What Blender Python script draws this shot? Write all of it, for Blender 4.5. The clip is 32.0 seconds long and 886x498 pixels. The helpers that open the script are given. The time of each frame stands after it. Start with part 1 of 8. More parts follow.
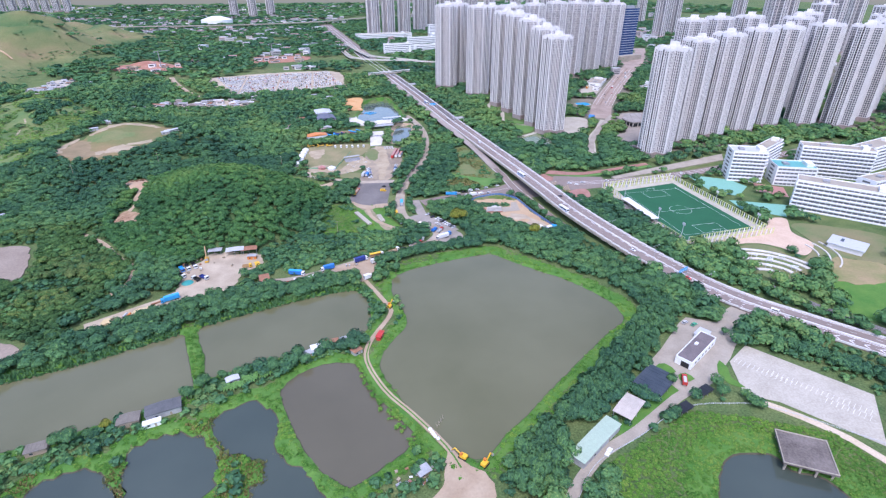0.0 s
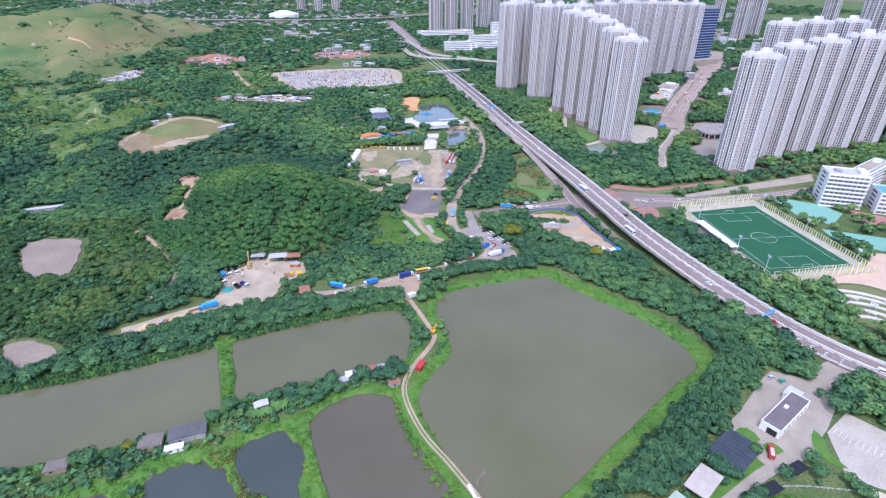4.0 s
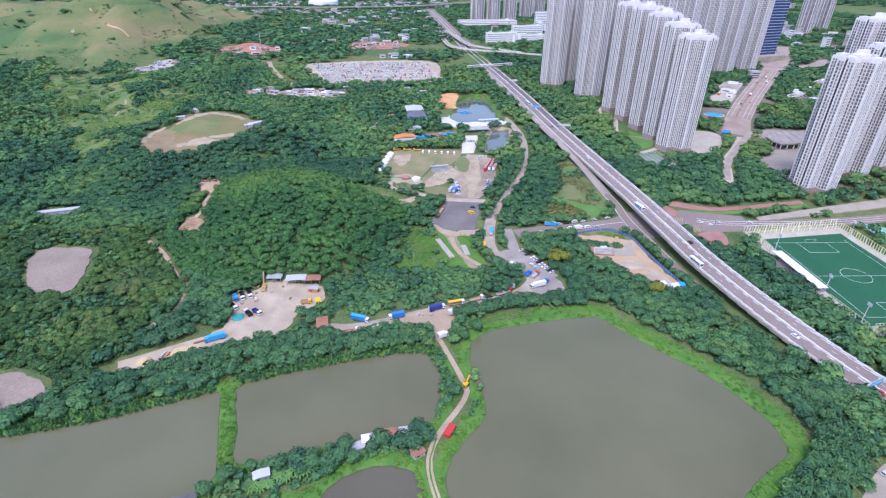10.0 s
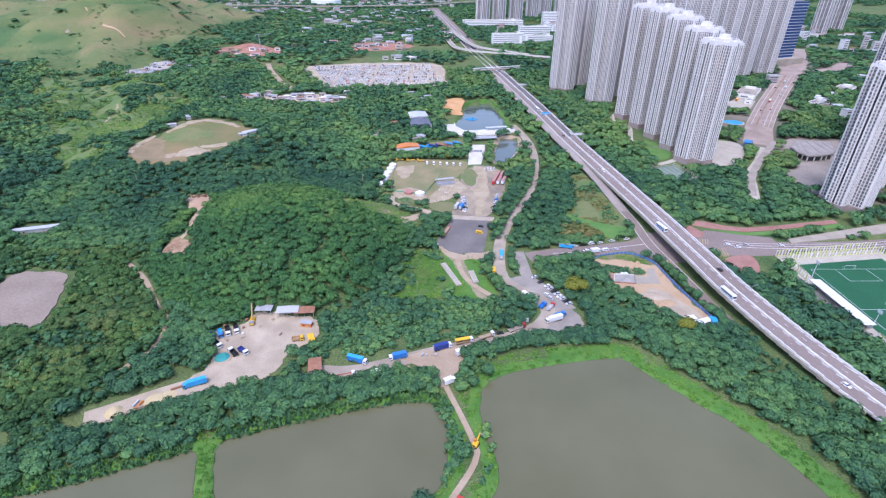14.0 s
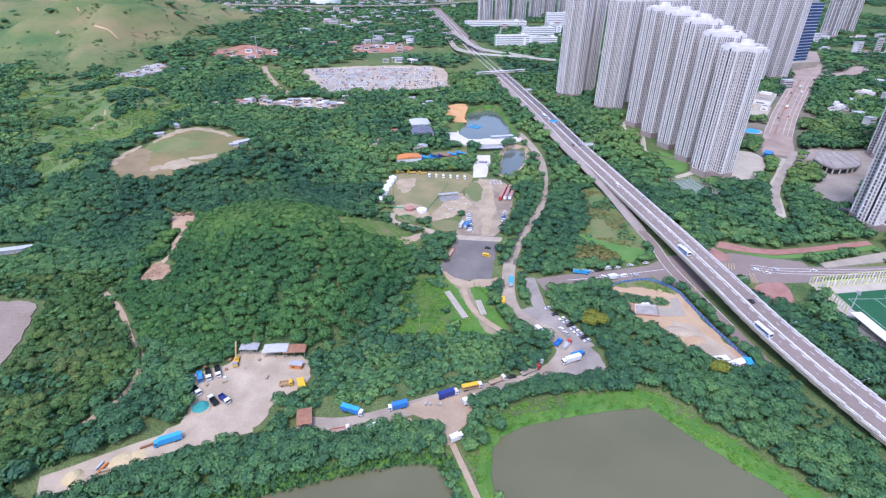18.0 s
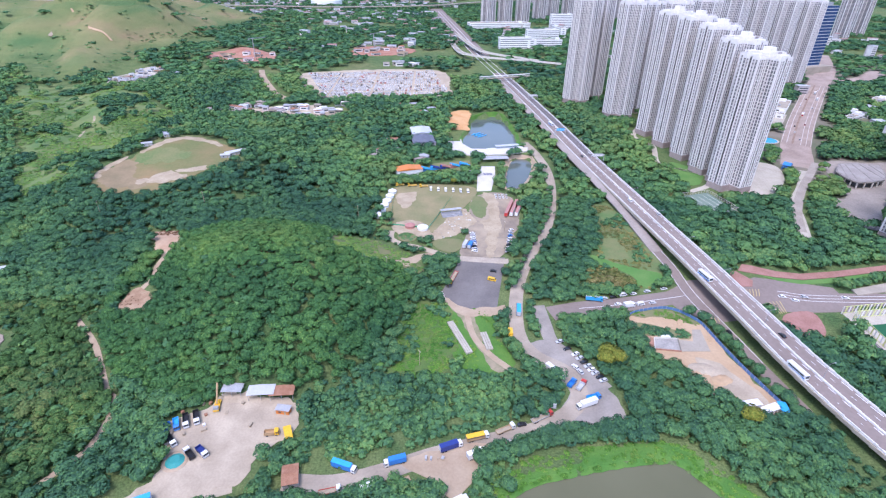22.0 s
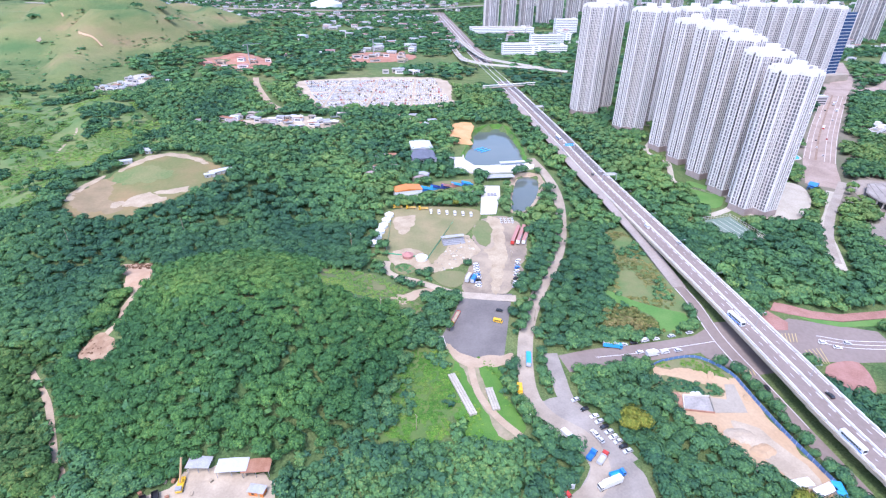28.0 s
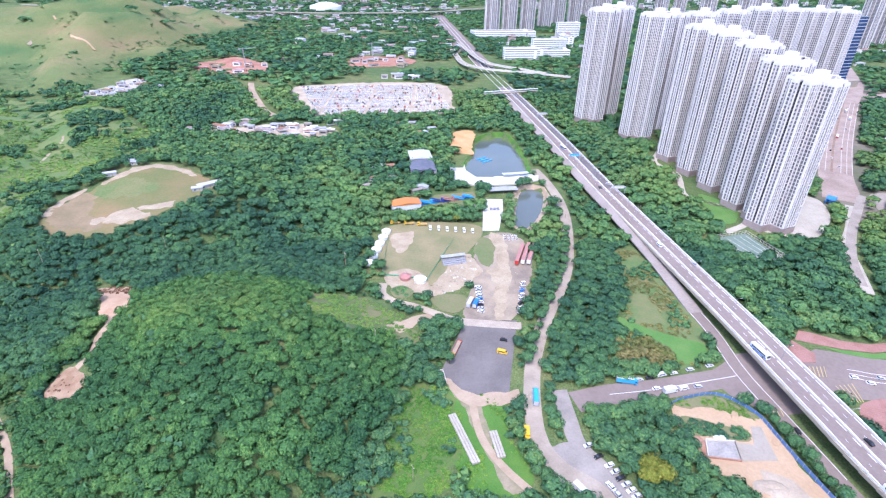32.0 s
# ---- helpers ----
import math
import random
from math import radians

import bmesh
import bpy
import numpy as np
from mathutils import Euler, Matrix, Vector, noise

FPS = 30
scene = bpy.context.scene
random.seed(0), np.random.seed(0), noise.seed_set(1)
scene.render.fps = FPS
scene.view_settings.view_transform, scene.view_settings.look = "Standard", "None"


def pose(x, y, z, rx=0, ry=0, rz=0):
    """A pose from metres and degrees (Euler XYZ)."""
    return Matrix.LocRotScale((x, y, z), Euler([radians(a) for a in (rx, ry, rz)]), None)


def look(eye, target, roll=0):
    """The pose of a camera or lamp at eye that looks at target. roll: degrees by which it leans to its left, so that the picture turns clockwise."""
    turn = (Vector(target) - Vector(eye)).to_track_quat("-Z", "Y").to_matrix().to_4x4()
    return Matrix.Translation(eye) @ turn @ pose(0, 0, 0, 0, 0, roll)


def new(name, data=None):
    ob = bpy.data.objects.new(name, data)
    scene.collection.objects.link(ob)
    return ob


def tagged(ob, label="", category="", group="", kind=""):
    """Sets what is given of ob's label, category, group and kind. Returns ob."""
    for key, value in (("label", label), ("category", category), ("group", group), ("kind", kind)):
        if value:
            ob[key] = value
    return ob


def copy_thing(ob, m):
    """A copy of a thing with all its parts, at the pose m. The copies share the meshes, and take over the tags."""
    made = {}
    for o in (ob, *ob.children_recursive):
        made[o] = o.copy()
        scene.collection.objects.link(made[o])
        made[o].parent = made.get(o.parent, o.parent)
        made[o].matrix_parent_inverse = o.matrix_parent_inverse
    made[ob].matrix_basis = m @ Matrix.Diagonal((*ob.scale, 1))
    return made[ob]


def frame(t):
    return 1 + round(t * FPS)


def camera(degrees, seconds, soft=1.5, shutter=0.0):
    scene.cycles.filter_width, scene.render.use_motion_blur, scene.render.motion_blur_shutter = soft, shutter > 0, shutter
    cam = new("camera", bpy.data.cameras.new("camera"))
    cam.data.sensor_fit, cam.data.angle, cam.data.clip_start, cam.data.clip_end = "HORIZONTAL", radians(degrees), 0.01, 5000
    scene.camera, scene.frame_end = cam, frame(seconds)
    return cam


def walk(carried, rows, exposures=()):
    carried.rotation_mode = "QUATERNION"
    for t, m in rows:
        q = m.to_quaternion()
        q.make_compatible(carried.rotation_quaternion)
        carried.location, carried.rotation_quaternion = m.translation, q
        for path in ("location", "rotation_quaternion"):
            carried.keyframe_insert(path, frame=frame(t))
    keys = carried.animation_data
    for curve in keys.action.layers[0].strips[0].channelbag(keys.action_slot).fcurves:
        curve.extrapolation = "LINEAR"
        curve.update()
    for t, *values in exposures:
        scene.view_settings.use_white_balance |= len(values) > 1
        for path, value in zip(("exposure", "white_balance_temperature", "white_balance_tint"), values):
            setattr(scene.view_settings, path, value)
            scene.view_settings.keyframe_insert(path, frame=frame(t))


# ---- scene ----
# seconds, stops, kelvin, tint
EXPOSURES = [(0, 1.02, 5700, 23.5), (5, 0.97, 5700, 23.5), (9, 0.95, 5700, 23.5), (17, 0.96, 5700, 23.5), (19, 1.0, 5700, 23.5), (22, 1.08, 5700, 23.5), (25, 1.28, 5700, 23.5), (28, 1.42, 5700, 23.5), (32, 1.4, 5700, 23.5)]
cam = camera(82.0, 32.0, soft=1.25)
PATH = [
    (0, (-3.33, 16.601, 180.964), (-2.956, 18.331, 180.033), -0.1),
    (1, (-2.261, 23.745, 181.072), (-1.947, 25.488, 180.142), 0.1),
    (2, (-0.681, 30.981, 181.088), (-0.422, 32.733, 180.16), 0.2),
    (3, (0.001, 38.808, 181.283), (0.212, 40.567, 180.355), 0.3),
    (6, (2.262, 62.139, 182.26), (2.399, 63.879, 181.283), 0.4),
    (7, (2.247, 70.333, 182.416), (2.343, 72.075, 181.439), 0.5),
    (8, (2.233, 79.048, 182.556), (2.309, 80.79, 181.578), 0.5),
    (9, (2.127, 87.519, 182.898), (2.191, 89.262, 181.919), 0.5),
    (10, (2.152, 96.075, 183.099), (2.209, 97.818, 182.12), 0.5),
    (11, (2.179, 104.912, 183.115), (2.233, 106.655, 182.136), 0.5),
    (12, (1.986, 113.91, 183.343), (2.035, 115.653, 182.363), 0.5),
    (13, (1.385, 122.695, 183.683), (1.433, 124.437, 182.701), 0.6),
    (14, (0.945, 131.877, 184.252), (0.991, 133.617, 183.268), 0.6),
    (17, (-0.809, 157.982, 184.995), (-0.763, 159.721, 184.008), 0.7),
    (18, (-1.006, 166.484, 185.024), (-0.961, 168.223, 184.037), 0.7),
    (19, (-0.937, 174.176, 185.211), (-0.894, 175.915, 184.223), 0.7),
    (20, (-1.128, 181.454, 185.343), (-1.085, 183.194, 184.357), 0.7),
    (21, (-1.121, 188.612, 185.809), (-1.079, 190.351, 184.822), 0.8),
    (22, (-1.19, 196.059, 186.153), (-1.15, 197.798, 185.166), 0.8),
    (23, (-1.315, 202.776, 186.389), (-1.275, 204.516, 185.404), 0.8),
    (24, (-1.08, 209.465, 186.992), (-1.041, 211.204, 186.006), 0.8),
    (25, (-0.752, 216.072, 187.477), (-0.714, 217.812, 186.491), 0.8),
    (28, (-0.441, 235.887, 188.36), (-0.405, 237.629, 187.379), 0.9),
    (29, (-0.583, 242.314, 188.755), (-0.546, 244.057, 187.774), 1.0),
    (30, (-0.509, 248.551, 188.953), (-0.472, 250.294, 187.973), 1.0),
    (31, (-0.243, 254.929, 189.059), (-0.206, 256.673, 188.081), 1.0),
    (32, (-0.117, 261.606, 188.639), (-0.081, 263.352, 187.664), 1.0),
]
walk(cam, [(t, look(eye, target, roll)) for t, eye, target, roll in PATH], EXPOSURES)

# ---- light ----
world = bpy.data.worlds.new("overcast_sky")
scene.world = world
world.use_nodes = True
sky = world.node_tree.nodes.new("ShaderNodeTexSky")
sky.sky_type, sky.sun_disc = "NISHITA", False
sky.sun_elevation, sky.sun_rotation = radians(58), radians(200)
sky.dust_density, sky.air_density = 2.0, 1.2
world.node_tree.links.new(sky.outputs[0], world.node_tree.nodes["Background"].inputs[0])
world.node_tree.nodes["Background"].inputs[1].default_value = 0.15
sun = new("sun", bpy.data.lights.new("sun", "SUN"))
sun.data.energy, sun.data.angle, sun.data.color = 1.25, radians(16), (1.0, 0.96, 0.9)
sun.matrix_world = look((0, 0, 900), (230, 630, -500))

# ---- materials ----


def node_mat(name, rough=0.8, metal=0.0, spec=0.3):
    m = bpy.data.materials.new(name)
    m.use_nodes = True
    b = m.node_tree.nodes["Principled BSDF"]
    b.inputs["Roughness"].default_value, b.inputs["Metallic"].default_value = rough, metal
    b.inputs["Specular IOR Level"].default_value = spec
    return m, m.node_tree.nodes, m.node_tree.links, b


def noise_ramp(nodes, links, scale, stops, coord="Object", detail=4.0, stretch=None):
    """A noise at 1/scale metres turned into colours; returns the colour socket and the noise's factor."""
    tc = nodes.new("ShaderNodeTexCoord")
    n = nodes.new("ShaderNodeTexNoise")
    n.inputs["Scale"].default_value, n.inputs["Detail"].default_value = scale, detail
    if stretch:
        mp = nodes.new("ShaderNodeMapping")
        mp.inputs["Scale"].default_value = stretch
        links.new(tc.outputs[coord], mp.inputs[0])
        links.new(mp.outputs[0], n.inputs["Vector"])
    else:
        links.new(tc.outputs[coord], n.inputs["Vector"])
    r = nodes.new("ShaderNodeValToRGB")
    while len(r.color_ramp.elements) < len(stops):
        r.color_ramp.elements.new(0.5)
    for e, (p, c) in zip(r.color_ramp.elements, stops):
        e.position, e.color = p, (*c, 1)
    links.new(n.outputs[0], r.inputs[0])
    return r.outputs[0], n.outputs[0]


def mix(nodes, links, a, b, fac, mode="MIX"):
    x = nodes.new("ShaderNodeMix")
    x.data_type, x.blend_type = "RGBA", mode
    for sock, v in ((x.inputs["Factor"], fac), (x.inputs["A"], a), (x.inputs["B"], b)):
        if isinstance(v, (int, float)):
            sock.default_value = v
        elif isinstance(v, tuple):
            sock.default_value = (*v, 1)
        else:
            links.new(v, sock)
    return x.outputs["Result"]


def surface(name, c1, c2, scale=0.2, fine=2.0, c3=None, rough=0.85, metal=0.0, spec=0.3, bump=0.3, vary=0.0, coord="Object"):
    """Two-scale noise colour with bump; vary: brightness change from object to object."""
    m, nodes, links, b = node_mat(name, rough, metal, spec)
    big, _ = noise_ramp(nodes, links, scale, [(0.35, c1), (0.65, c2)], coord)
    dark = tuple(v * 0.75 for v in (c3 or c1))
    lite = tuple(min(1, v * 1.2) for v in (c3 or c2))
    small, f = noise_ramp(nodes, links, fine, [(0.3, dark), (0.7, lite)], coord)
    col = mix(nodes, links, big, small, 0.35)
    if vary:
        oi = nodes.new("ShaderNodeObjectInfo")
        hsv = nodes.new("ShaderNodeHueSaturation")
        mr = nodes.new("ShaderNodeMapRange")
        mr.inputs[3].default_value, mr.inputs[4].default_value = 1 - vary, 1 + vary
        links.new(oi.outputs["Random"], mr.inputs[0])
        links.new(mr.outputs[0], hsv.inputs["Value"])
        links.new(col, hsv.inputs["Color"])
        col = hsv.outputs[0]
    links.new(col, b.inputs["Base Color"])
    if bump:
        bp = nodes.new("ShaderNodeBump")
        bp.inputs["Strength"].default_value, bp.inputs["Distance"].default_value = bump, 0.3
        links.new(f, bp.inputs["Height"])
        links.new(bp.outputs[0], b.inputs["Normal"])
    return m


def foliage(name, dark, mid, lite, warm):
    """Leaves: tint by plant (attribute), by leaf clump (island) and by stand (slow noise)."""
    m, nodes, links, b = node_mat(name, 0.8, 0, 0.12)
    at = nodes.new("ShaderNodeAttribute")
    at.attribute_name = "tint"
    r = nodes.new("ShaderNodeValToRGB")
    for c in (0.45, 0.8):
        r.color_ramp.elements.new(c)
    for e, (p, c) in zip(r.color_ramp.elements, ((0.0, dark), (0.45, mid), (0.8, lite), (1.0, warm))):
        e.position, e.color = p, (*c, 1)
    links.new(at.outputs["Fac"], r.inputs[0])
    slow, _ = noise_ramp(nodes, links, 0.02, [(0.35, (0.78, 0.82, 0.86)), (0.65, (1.22, 1.14, 0.96))])
    col = mix(nodes, links, r.outputs[0], slow, 1.0, "MULTIPLY")
    fine, _ = noise_ramp(nodes, links, 1.5, [(0.3, (0.72, 0.75, 0.76)), (0.7, (1.26, 1.25, 1.2))], detail=3.0)
    col = mix(nodes, links, col, fine, 1.0, "MULTIPLY")
    links.new(col, b.inputs["Base Color"])
    # thin leaves let some light through
    thin, both = nodes.new("ShaderNodeBsdfTranslucent"), nodes.new("ShaderNodeMixShader")
    links.new(col, thin.inputs["Color"])
    both.inputs[0].default_value = 0.15
    links.new(b.outputs[0], both.inputs[1])
    links.new(thin.outputs[0], both.inputs[2])
    links.new(both.outputs[0], nodes["Material Output"].inputs["Surface"])
    return m


# haze blue is mixed into LEAF; HILL_LEAF is a copy holding less
LEAF = foliage("leaves", (0.047, 0.118, 0.076), (0.081, 0.188, 0.086), (0.119, 0.244, 0.092), (0.166, 0.265, 0.096))
HILL_LEAF = foliage("hill_leaves_less_haze", (0.044, 0.121, 0.055), (0.074, 0.182, 0.064), (0.107, 0.234, 0.07), (0.152, 0.255, 0.076))
PASTURE_LEAF = foliage("pasture_scrub_leaves", (0.085, 0.18, 0.056), (0.12, 0.23, 0.062), (0.155, 0.265, 0.068), (0.21, 0.27, 0.08))
SCRUB = foliage("dry_scrub_leaves", (0.042, 0.098, 0.042), (0.07, 0.15, 0.054), (0.105, 0.2, 0.064), (0.16, 0.21, 0.072))
BARK = surface("bark", (0.10, 0.075, 0.05), (0.16, 0.12, 0.08), 1.5, 8)
DIRT = surface("packed_dirt", (0.32, 0.235, 0.155), (0.43, 0.34, 0.24), 0.09, 0.9, (0.37, 0.28, 0.19))
GRAVEL = surface("gravel_yard", (0.31, 0.25, 0.18), (0.5, 0.415, 0.305), 0.07, 1.1, (0.4, 0.33, 0.24))
ORANGE = surface("orange_soil", (0.37, 0.25, 0.14), (0.47, 0.35, 0.22), 0.05, 0.7, (0.42, 0.28, 0.17))
ASPHALT = surface("asphalt", (0.125, 0.112, 0.105), (0.205, 0.185, 0.17), 0.06, 0.8, (0.16, 0.145, 0.135), 0.9)
HIGHWAY = surface("highway_asphalt", (0.2, 0.16, 0.138), (0.25, 0.202, 0.175), 0.03, 0.5, (0.225, 0.18, 0.155), 0.9)
CONCRETE = surface("concrete", (0.28, 0.245, 0.195), (0.38, 0.335, 0.27), 0.12, 1.2, (0.33, 0.29, 0.23))
PAVING = surface("pale_paving", (0.36, 0.325, 0.26), (0.46, 0.42, 0.345), 0.1, 1.0)
PALE = surface("pale_concrete", (0.51, 0.48, 0.43), (0.61, 0.58, 0.525), 0.12, 1.2)
WHITE = surface("white_paint", (0.72, 0.72, 0.71), (0.8, 0.8, 0.79), 0.4, 3, rough=0.6, bump=0.05)
LUSH = surface("lush_grass", (0.054, 0.158, 0.025), (0.112, 0.215, 0.04), 0.09, 1.2, (0.08, 0.185, 0.031), 0.9, bump=0.8)
LAWN = surface("dry_grass", (0.105, 0.165, 0.055), (0.23, 0.19, 0.1), 0.035, 0.8, (0.17, 0.175, 0.08), 0.9, bump=0.5)
BARRIER = surface("whitewashed_concrete", (0.6, 0.58, 0.55), (0.72, 0.7, 0.67), 0.15, 1.5)
TURF = surface("green_turf", (0.015, 0.09, 0.04), (0.02, 0.11, 0.047), 0.05, 2.0, rough=0.8, bump=0.1)

# ---- terrain ----


def bump2(x, y, cx, cy, rx, ry, h):
    r = np.sqrt(((x - cx) / rx) ** 2 + ((y - cy) / ry) ** 2)
    return h * np.cos(np.clip(r, 0, 1) * np.pi / 2) ** 2


def edge_distance(x, y, poly):
    """Distance to a closed outline, negative inside it."""
    a, b = poly, np.roll(poly, -1, 0)
    d = np.full(x.shape, 1e9)
    inside = np.zeros(x.shape, bool)
    for (ax, ay), (bx, by) in zip(a, b):
        ex, ey = bx - ax, by - ay
        t = np.clip(((x - ax) * ex + (y - ay) * ey) / max(ex * ex + ey * ey, 1e-9), 0, 1)
        d = np.minimum(d, np.hypot(x - ax - t * ex, y - ay - t * ey))
        if ay != by:
            inside ^= ((ay > y) != (by > y)) & (x < ex * (y - ay) / ey + ax)
    return np.where(inside, -d, d)


HILL_FOOT = np.array([(-690, 1085), (-640, 1000), (-562, 985), (-539, 1014), (-523, 1065), (-540, 1162), (-525, 1221), (-500, 1300), (-533, 1468), (-533, 1646), (-490, 1903), (-700, 2100), (-1700, 2100), (-1700, 1200), (-1000, 1150)], float)


def hills(x, y):
    """The height of the ground without the ponds."""
    x, y = np.asarray(x, float), np.asarray(y, float)
    z = np.clip((y - 430) * 0.035, 0, 24)
    # the wooded hill: a steep dome, with a lower shoulder to the north-west that breaks off behind
    rx, ry = np.where(x < -98, 80.0, 95.0), np.where(y < 458, 82.0, 64.0)
    dome = 34 * np.clip(1 - ((x + 98) / rx) ** 2 - ((y - 458) / ry) ** 2, 0, 1) ** 1.25
    shoulder = bump2(x, y, -122, 492, 118, np.where(y < 492, 112.0, 86.0), 24)
    z = z + np.cbrt(dome ** 3 + shoulder ** 3) + bump2(x, y, -198, 508, 42, 40, 7)
    r = np.sqrt(((x + 232) / 62) ** 2 + ((y - 635) / 62) ** 2)
    z = z + 20 * np.clip((2.2 - r) / 1.1, 0, 1) ** 1.5 * (y > 430)
    sel = (x < -440) & (y > 940)
    if sel.any():
        q, r = x[sel], y[sel]
        d = np.clip(-edge_distance(q, r, HILL_FOOT), 0, 400)
        up = 1 - np.exp(-d / 110)
        k = 14 + bump2(q, r, -745, 1340, 220, 260, 36) + bump2(q, r, -630, 1490, 220, 280, 84) + bump2(q, r, -1000, 1450, 360, 420, 30) + bump2(q, r, -760, 1780, 420, 420, 22)
        gully = 30 * np.abs(np.sin(q * 0.024 + 1.3 * np.sin(r * 0.011))) + 16 * np.abs(np.sin(r * 0.023 + q * 0.014 + np.sin(q * 0.02))) - 18
        z[sel] = z[sel] + up * k + np.clip(d / 130, 0, 1) * gully
    w = np.clip((-x - 150) / 200, 0, 1) * np.clip((y - 250) / 200, 0, 1)
    z = z + w * 4 * (np.sin(x * 0.021 + 1) * np.cos(y * 0.017) + 0.6 * np.sin(x * 0.053 + y * 0.041))
    return z


def spline(pts, closed=False, step=4.0):
    """A smooth line through the points, as an array."""
    p = np.array(pts, float)
    n = len(p)
    out = []
    for i in range(n if closed else n - 1):
        a, b = p[i], p[(i + 1) % n]
        a0 = p[(i - 1) % n] if closed or i else a * 2 - b
        b1 = p[(i + 2) % n] if closed or i + 2 < n else b * 2 - a
        k = max(2, int(np.linalg.norm(b - a) / step))
        for j in range(k):
            t = j / k
            out.append(0.5 * (2 * a + (b - a0) * t + (2 * a0 - 5 * a + 4 * b - b1) * t * t + (3 * a - a0 - 3 * b + b1) * t ** 3))
    if not closed:
        out.append(p[-1])
    return np.array(out)


PONDS = {
    "large": [(54, 332), (74, 336), (97, 339), (104, 338), (113, 326), (127, 309), (143, 291), (153, 273), (159, 258), (159, 248), (155, 239), (138, 229), (116, 213), (95, 198), (78, 185), (61, 173), (50, 164), (46, 162), (40, 163), (32, 171), (23, 188), (14, 209), (9, 225), (10, 237), (16, 248), (27, 262), (29, 273), (26, 286), (24, 304), (28, 320), (40, 328)],
    "upper": [(-92, 285), (-76, 293), (-57, 299), (-39, 304), (-20, 308), (-6, 310), (4, 306), (9, 292), (8, 280), (6, 268), (1, 260), (-12, 256), (-34, 251), (-57, 246), (-79, 241), (-84, 258)],
    "west": [(-300, 231), (-234, 247), (-183, 258), (-168, 261), (-146, 267), (-127, 274), (-110, 280), (-101, 282), (-96, 268), (-88.5, 245), (-86, 236), (-89, 229), (-98, 224), (-118, 219), (-133, 215), (-147, 212), (-160, 209), (-200, 203), (-300, 188)],
    "middle": [(-42, 220), (-41, 225), (-36, 231), (-25, 237), (-14, 238), (-5, 235), (-1, 228), (2, 214), (10, 198), (15, 189), (19, 181), (17, 175), (4, 167), (-8, 160), (-14, 161), (-25, 173), (-31, 185), (-37, 201)],
    "reed_east": [(-72, 206), (-70, 211), (-60, 217), (-53, 217), (-46, 210), (-42, 202), (-42, 193), (-43, 187), (-36, 178), (-28, 169), (-20, 156), (-16, 140), (-18, 126), (-48, 126), (-54, 150), (-51, 165), (-46, 177), (-55, 184), (-64, 188), (-68, 195)],
    "reed_mid": [(-104, 188), (-105, 197), (-98, 204), (-85, 204), (-74, 198), (-67, 190), (-64, 180), (-66, 172), (-69, 160), (-66, 140), (-92, 138), (-98, 168), (-102, 178)],
    "reed_west": [(-138, 184), (-137, 189), (-128, 192), (-120, 192), (-110, 186), (-104, 178), (-101, 168), (-104, 148), (-136, 148)],
    "pier": [(132, 104), (131, 122), (148, 139), (168, 137), (170, 128), (178, 124), (182, 117), (178, 100)],
    "angling": [(43, 795), (49, 835), (79, 855), (90, 808), (90, 735), (66, 724), (38, 727), (32, 753)],
    "canal": [(79, 695), (96, 702), (98, 682), (88, 647), (74, 624), (66, 633)],
}
POND_LINE = {k: spline(v, True, 3.0) for k, v in PONDS.items()}
for k, line in POND_LINE.items():
    # a shoreline nibbled by reeds
    c, amp = line.mean(0), 2.2 if k.startswith("reed") else 0.5
    spoke = line - c
    wob = np.sin(line[:, 0] * 0.9 + line[:, 1] * 0.35) + 0.8 * np.sin(line[:, 1] * 0.62 - line[:, 0] * 0.23) + 0.6 * np.sin(line[:, 0] * 1.9 + 2)
    POND_LINE[k] = line + spoke / np.linalg.norm(spoke, axis=1)[:, None] * (amp * 0.5 * wob)[:, None]
LEVEL = {k: (-0.9 if k not in ("angling", "canal") else (9.6 if k == "angling" else 6.2)) for k in PONDS}


def ground_z(x, y):
    """The height of the ground sheet, ponds dug in."""
    x, y = np.asarray(x, float), np.asarray(y, float)
    z = hills(x, y)
    for k, line in POND_LINE.items():
        near = (x > line[:, 0].min() - 12) & (x < line[:, 0].max() + 12) & (y > line[:, 1].min() - 12) & (y < line[:, 1].max() + 12)
        if near.any():
            d = edge_distance(x[near], y[near], line)
            lev = LEVEL[k]
            t = np.clip((d + 2.0) / 4.5, 0, 1)
            z[near] = np.where(d < 6, (lev - 1.0) * (1 - t) + np.where(d < 2.5, np.maximum(lev + 0.9, np.minimum(z[near], lev + 1.2)), z[near]) * t, z[near])
    return z


def h1(x, y):
    return float(hills(np.array([x]), np.array([y]))[0])


def grid_lines(lo, hi, step, far_lo, far_hi):
    mid = list(np.arange(lo, hi + step, step))
    s, v, up = step, mid[-1], []
    while v < far_hi:
        s *= 1.06
        v += s
        up.append(v)
    s, v, down = step, lo, []
    while v > far_lo:
        s *= 1.06
        v -= s
        down.append(v)
    return np.array(down[::-1] + mid + up)


def mesh_object(name, verts, faces, mat, smooth=False, tint=None):
    me = bpy.data.meshes.new(name)
    me.from_pydata([tuple(v) for v in verts], [], [tuple(int(i) for i in f) for f in faces])
    if mat:
        for m in (mat if isinstance(mat, (list, tuple)) else [mat]):
            me.materials.append(m)
    if smooth:
        me.shade_smooth()
    if tint is not None:
        me.attributes.new("tint", "FLOAT", "POINT").data.foreach_set("value", np.asarray(tint, np.float32))
    return new(name, me)


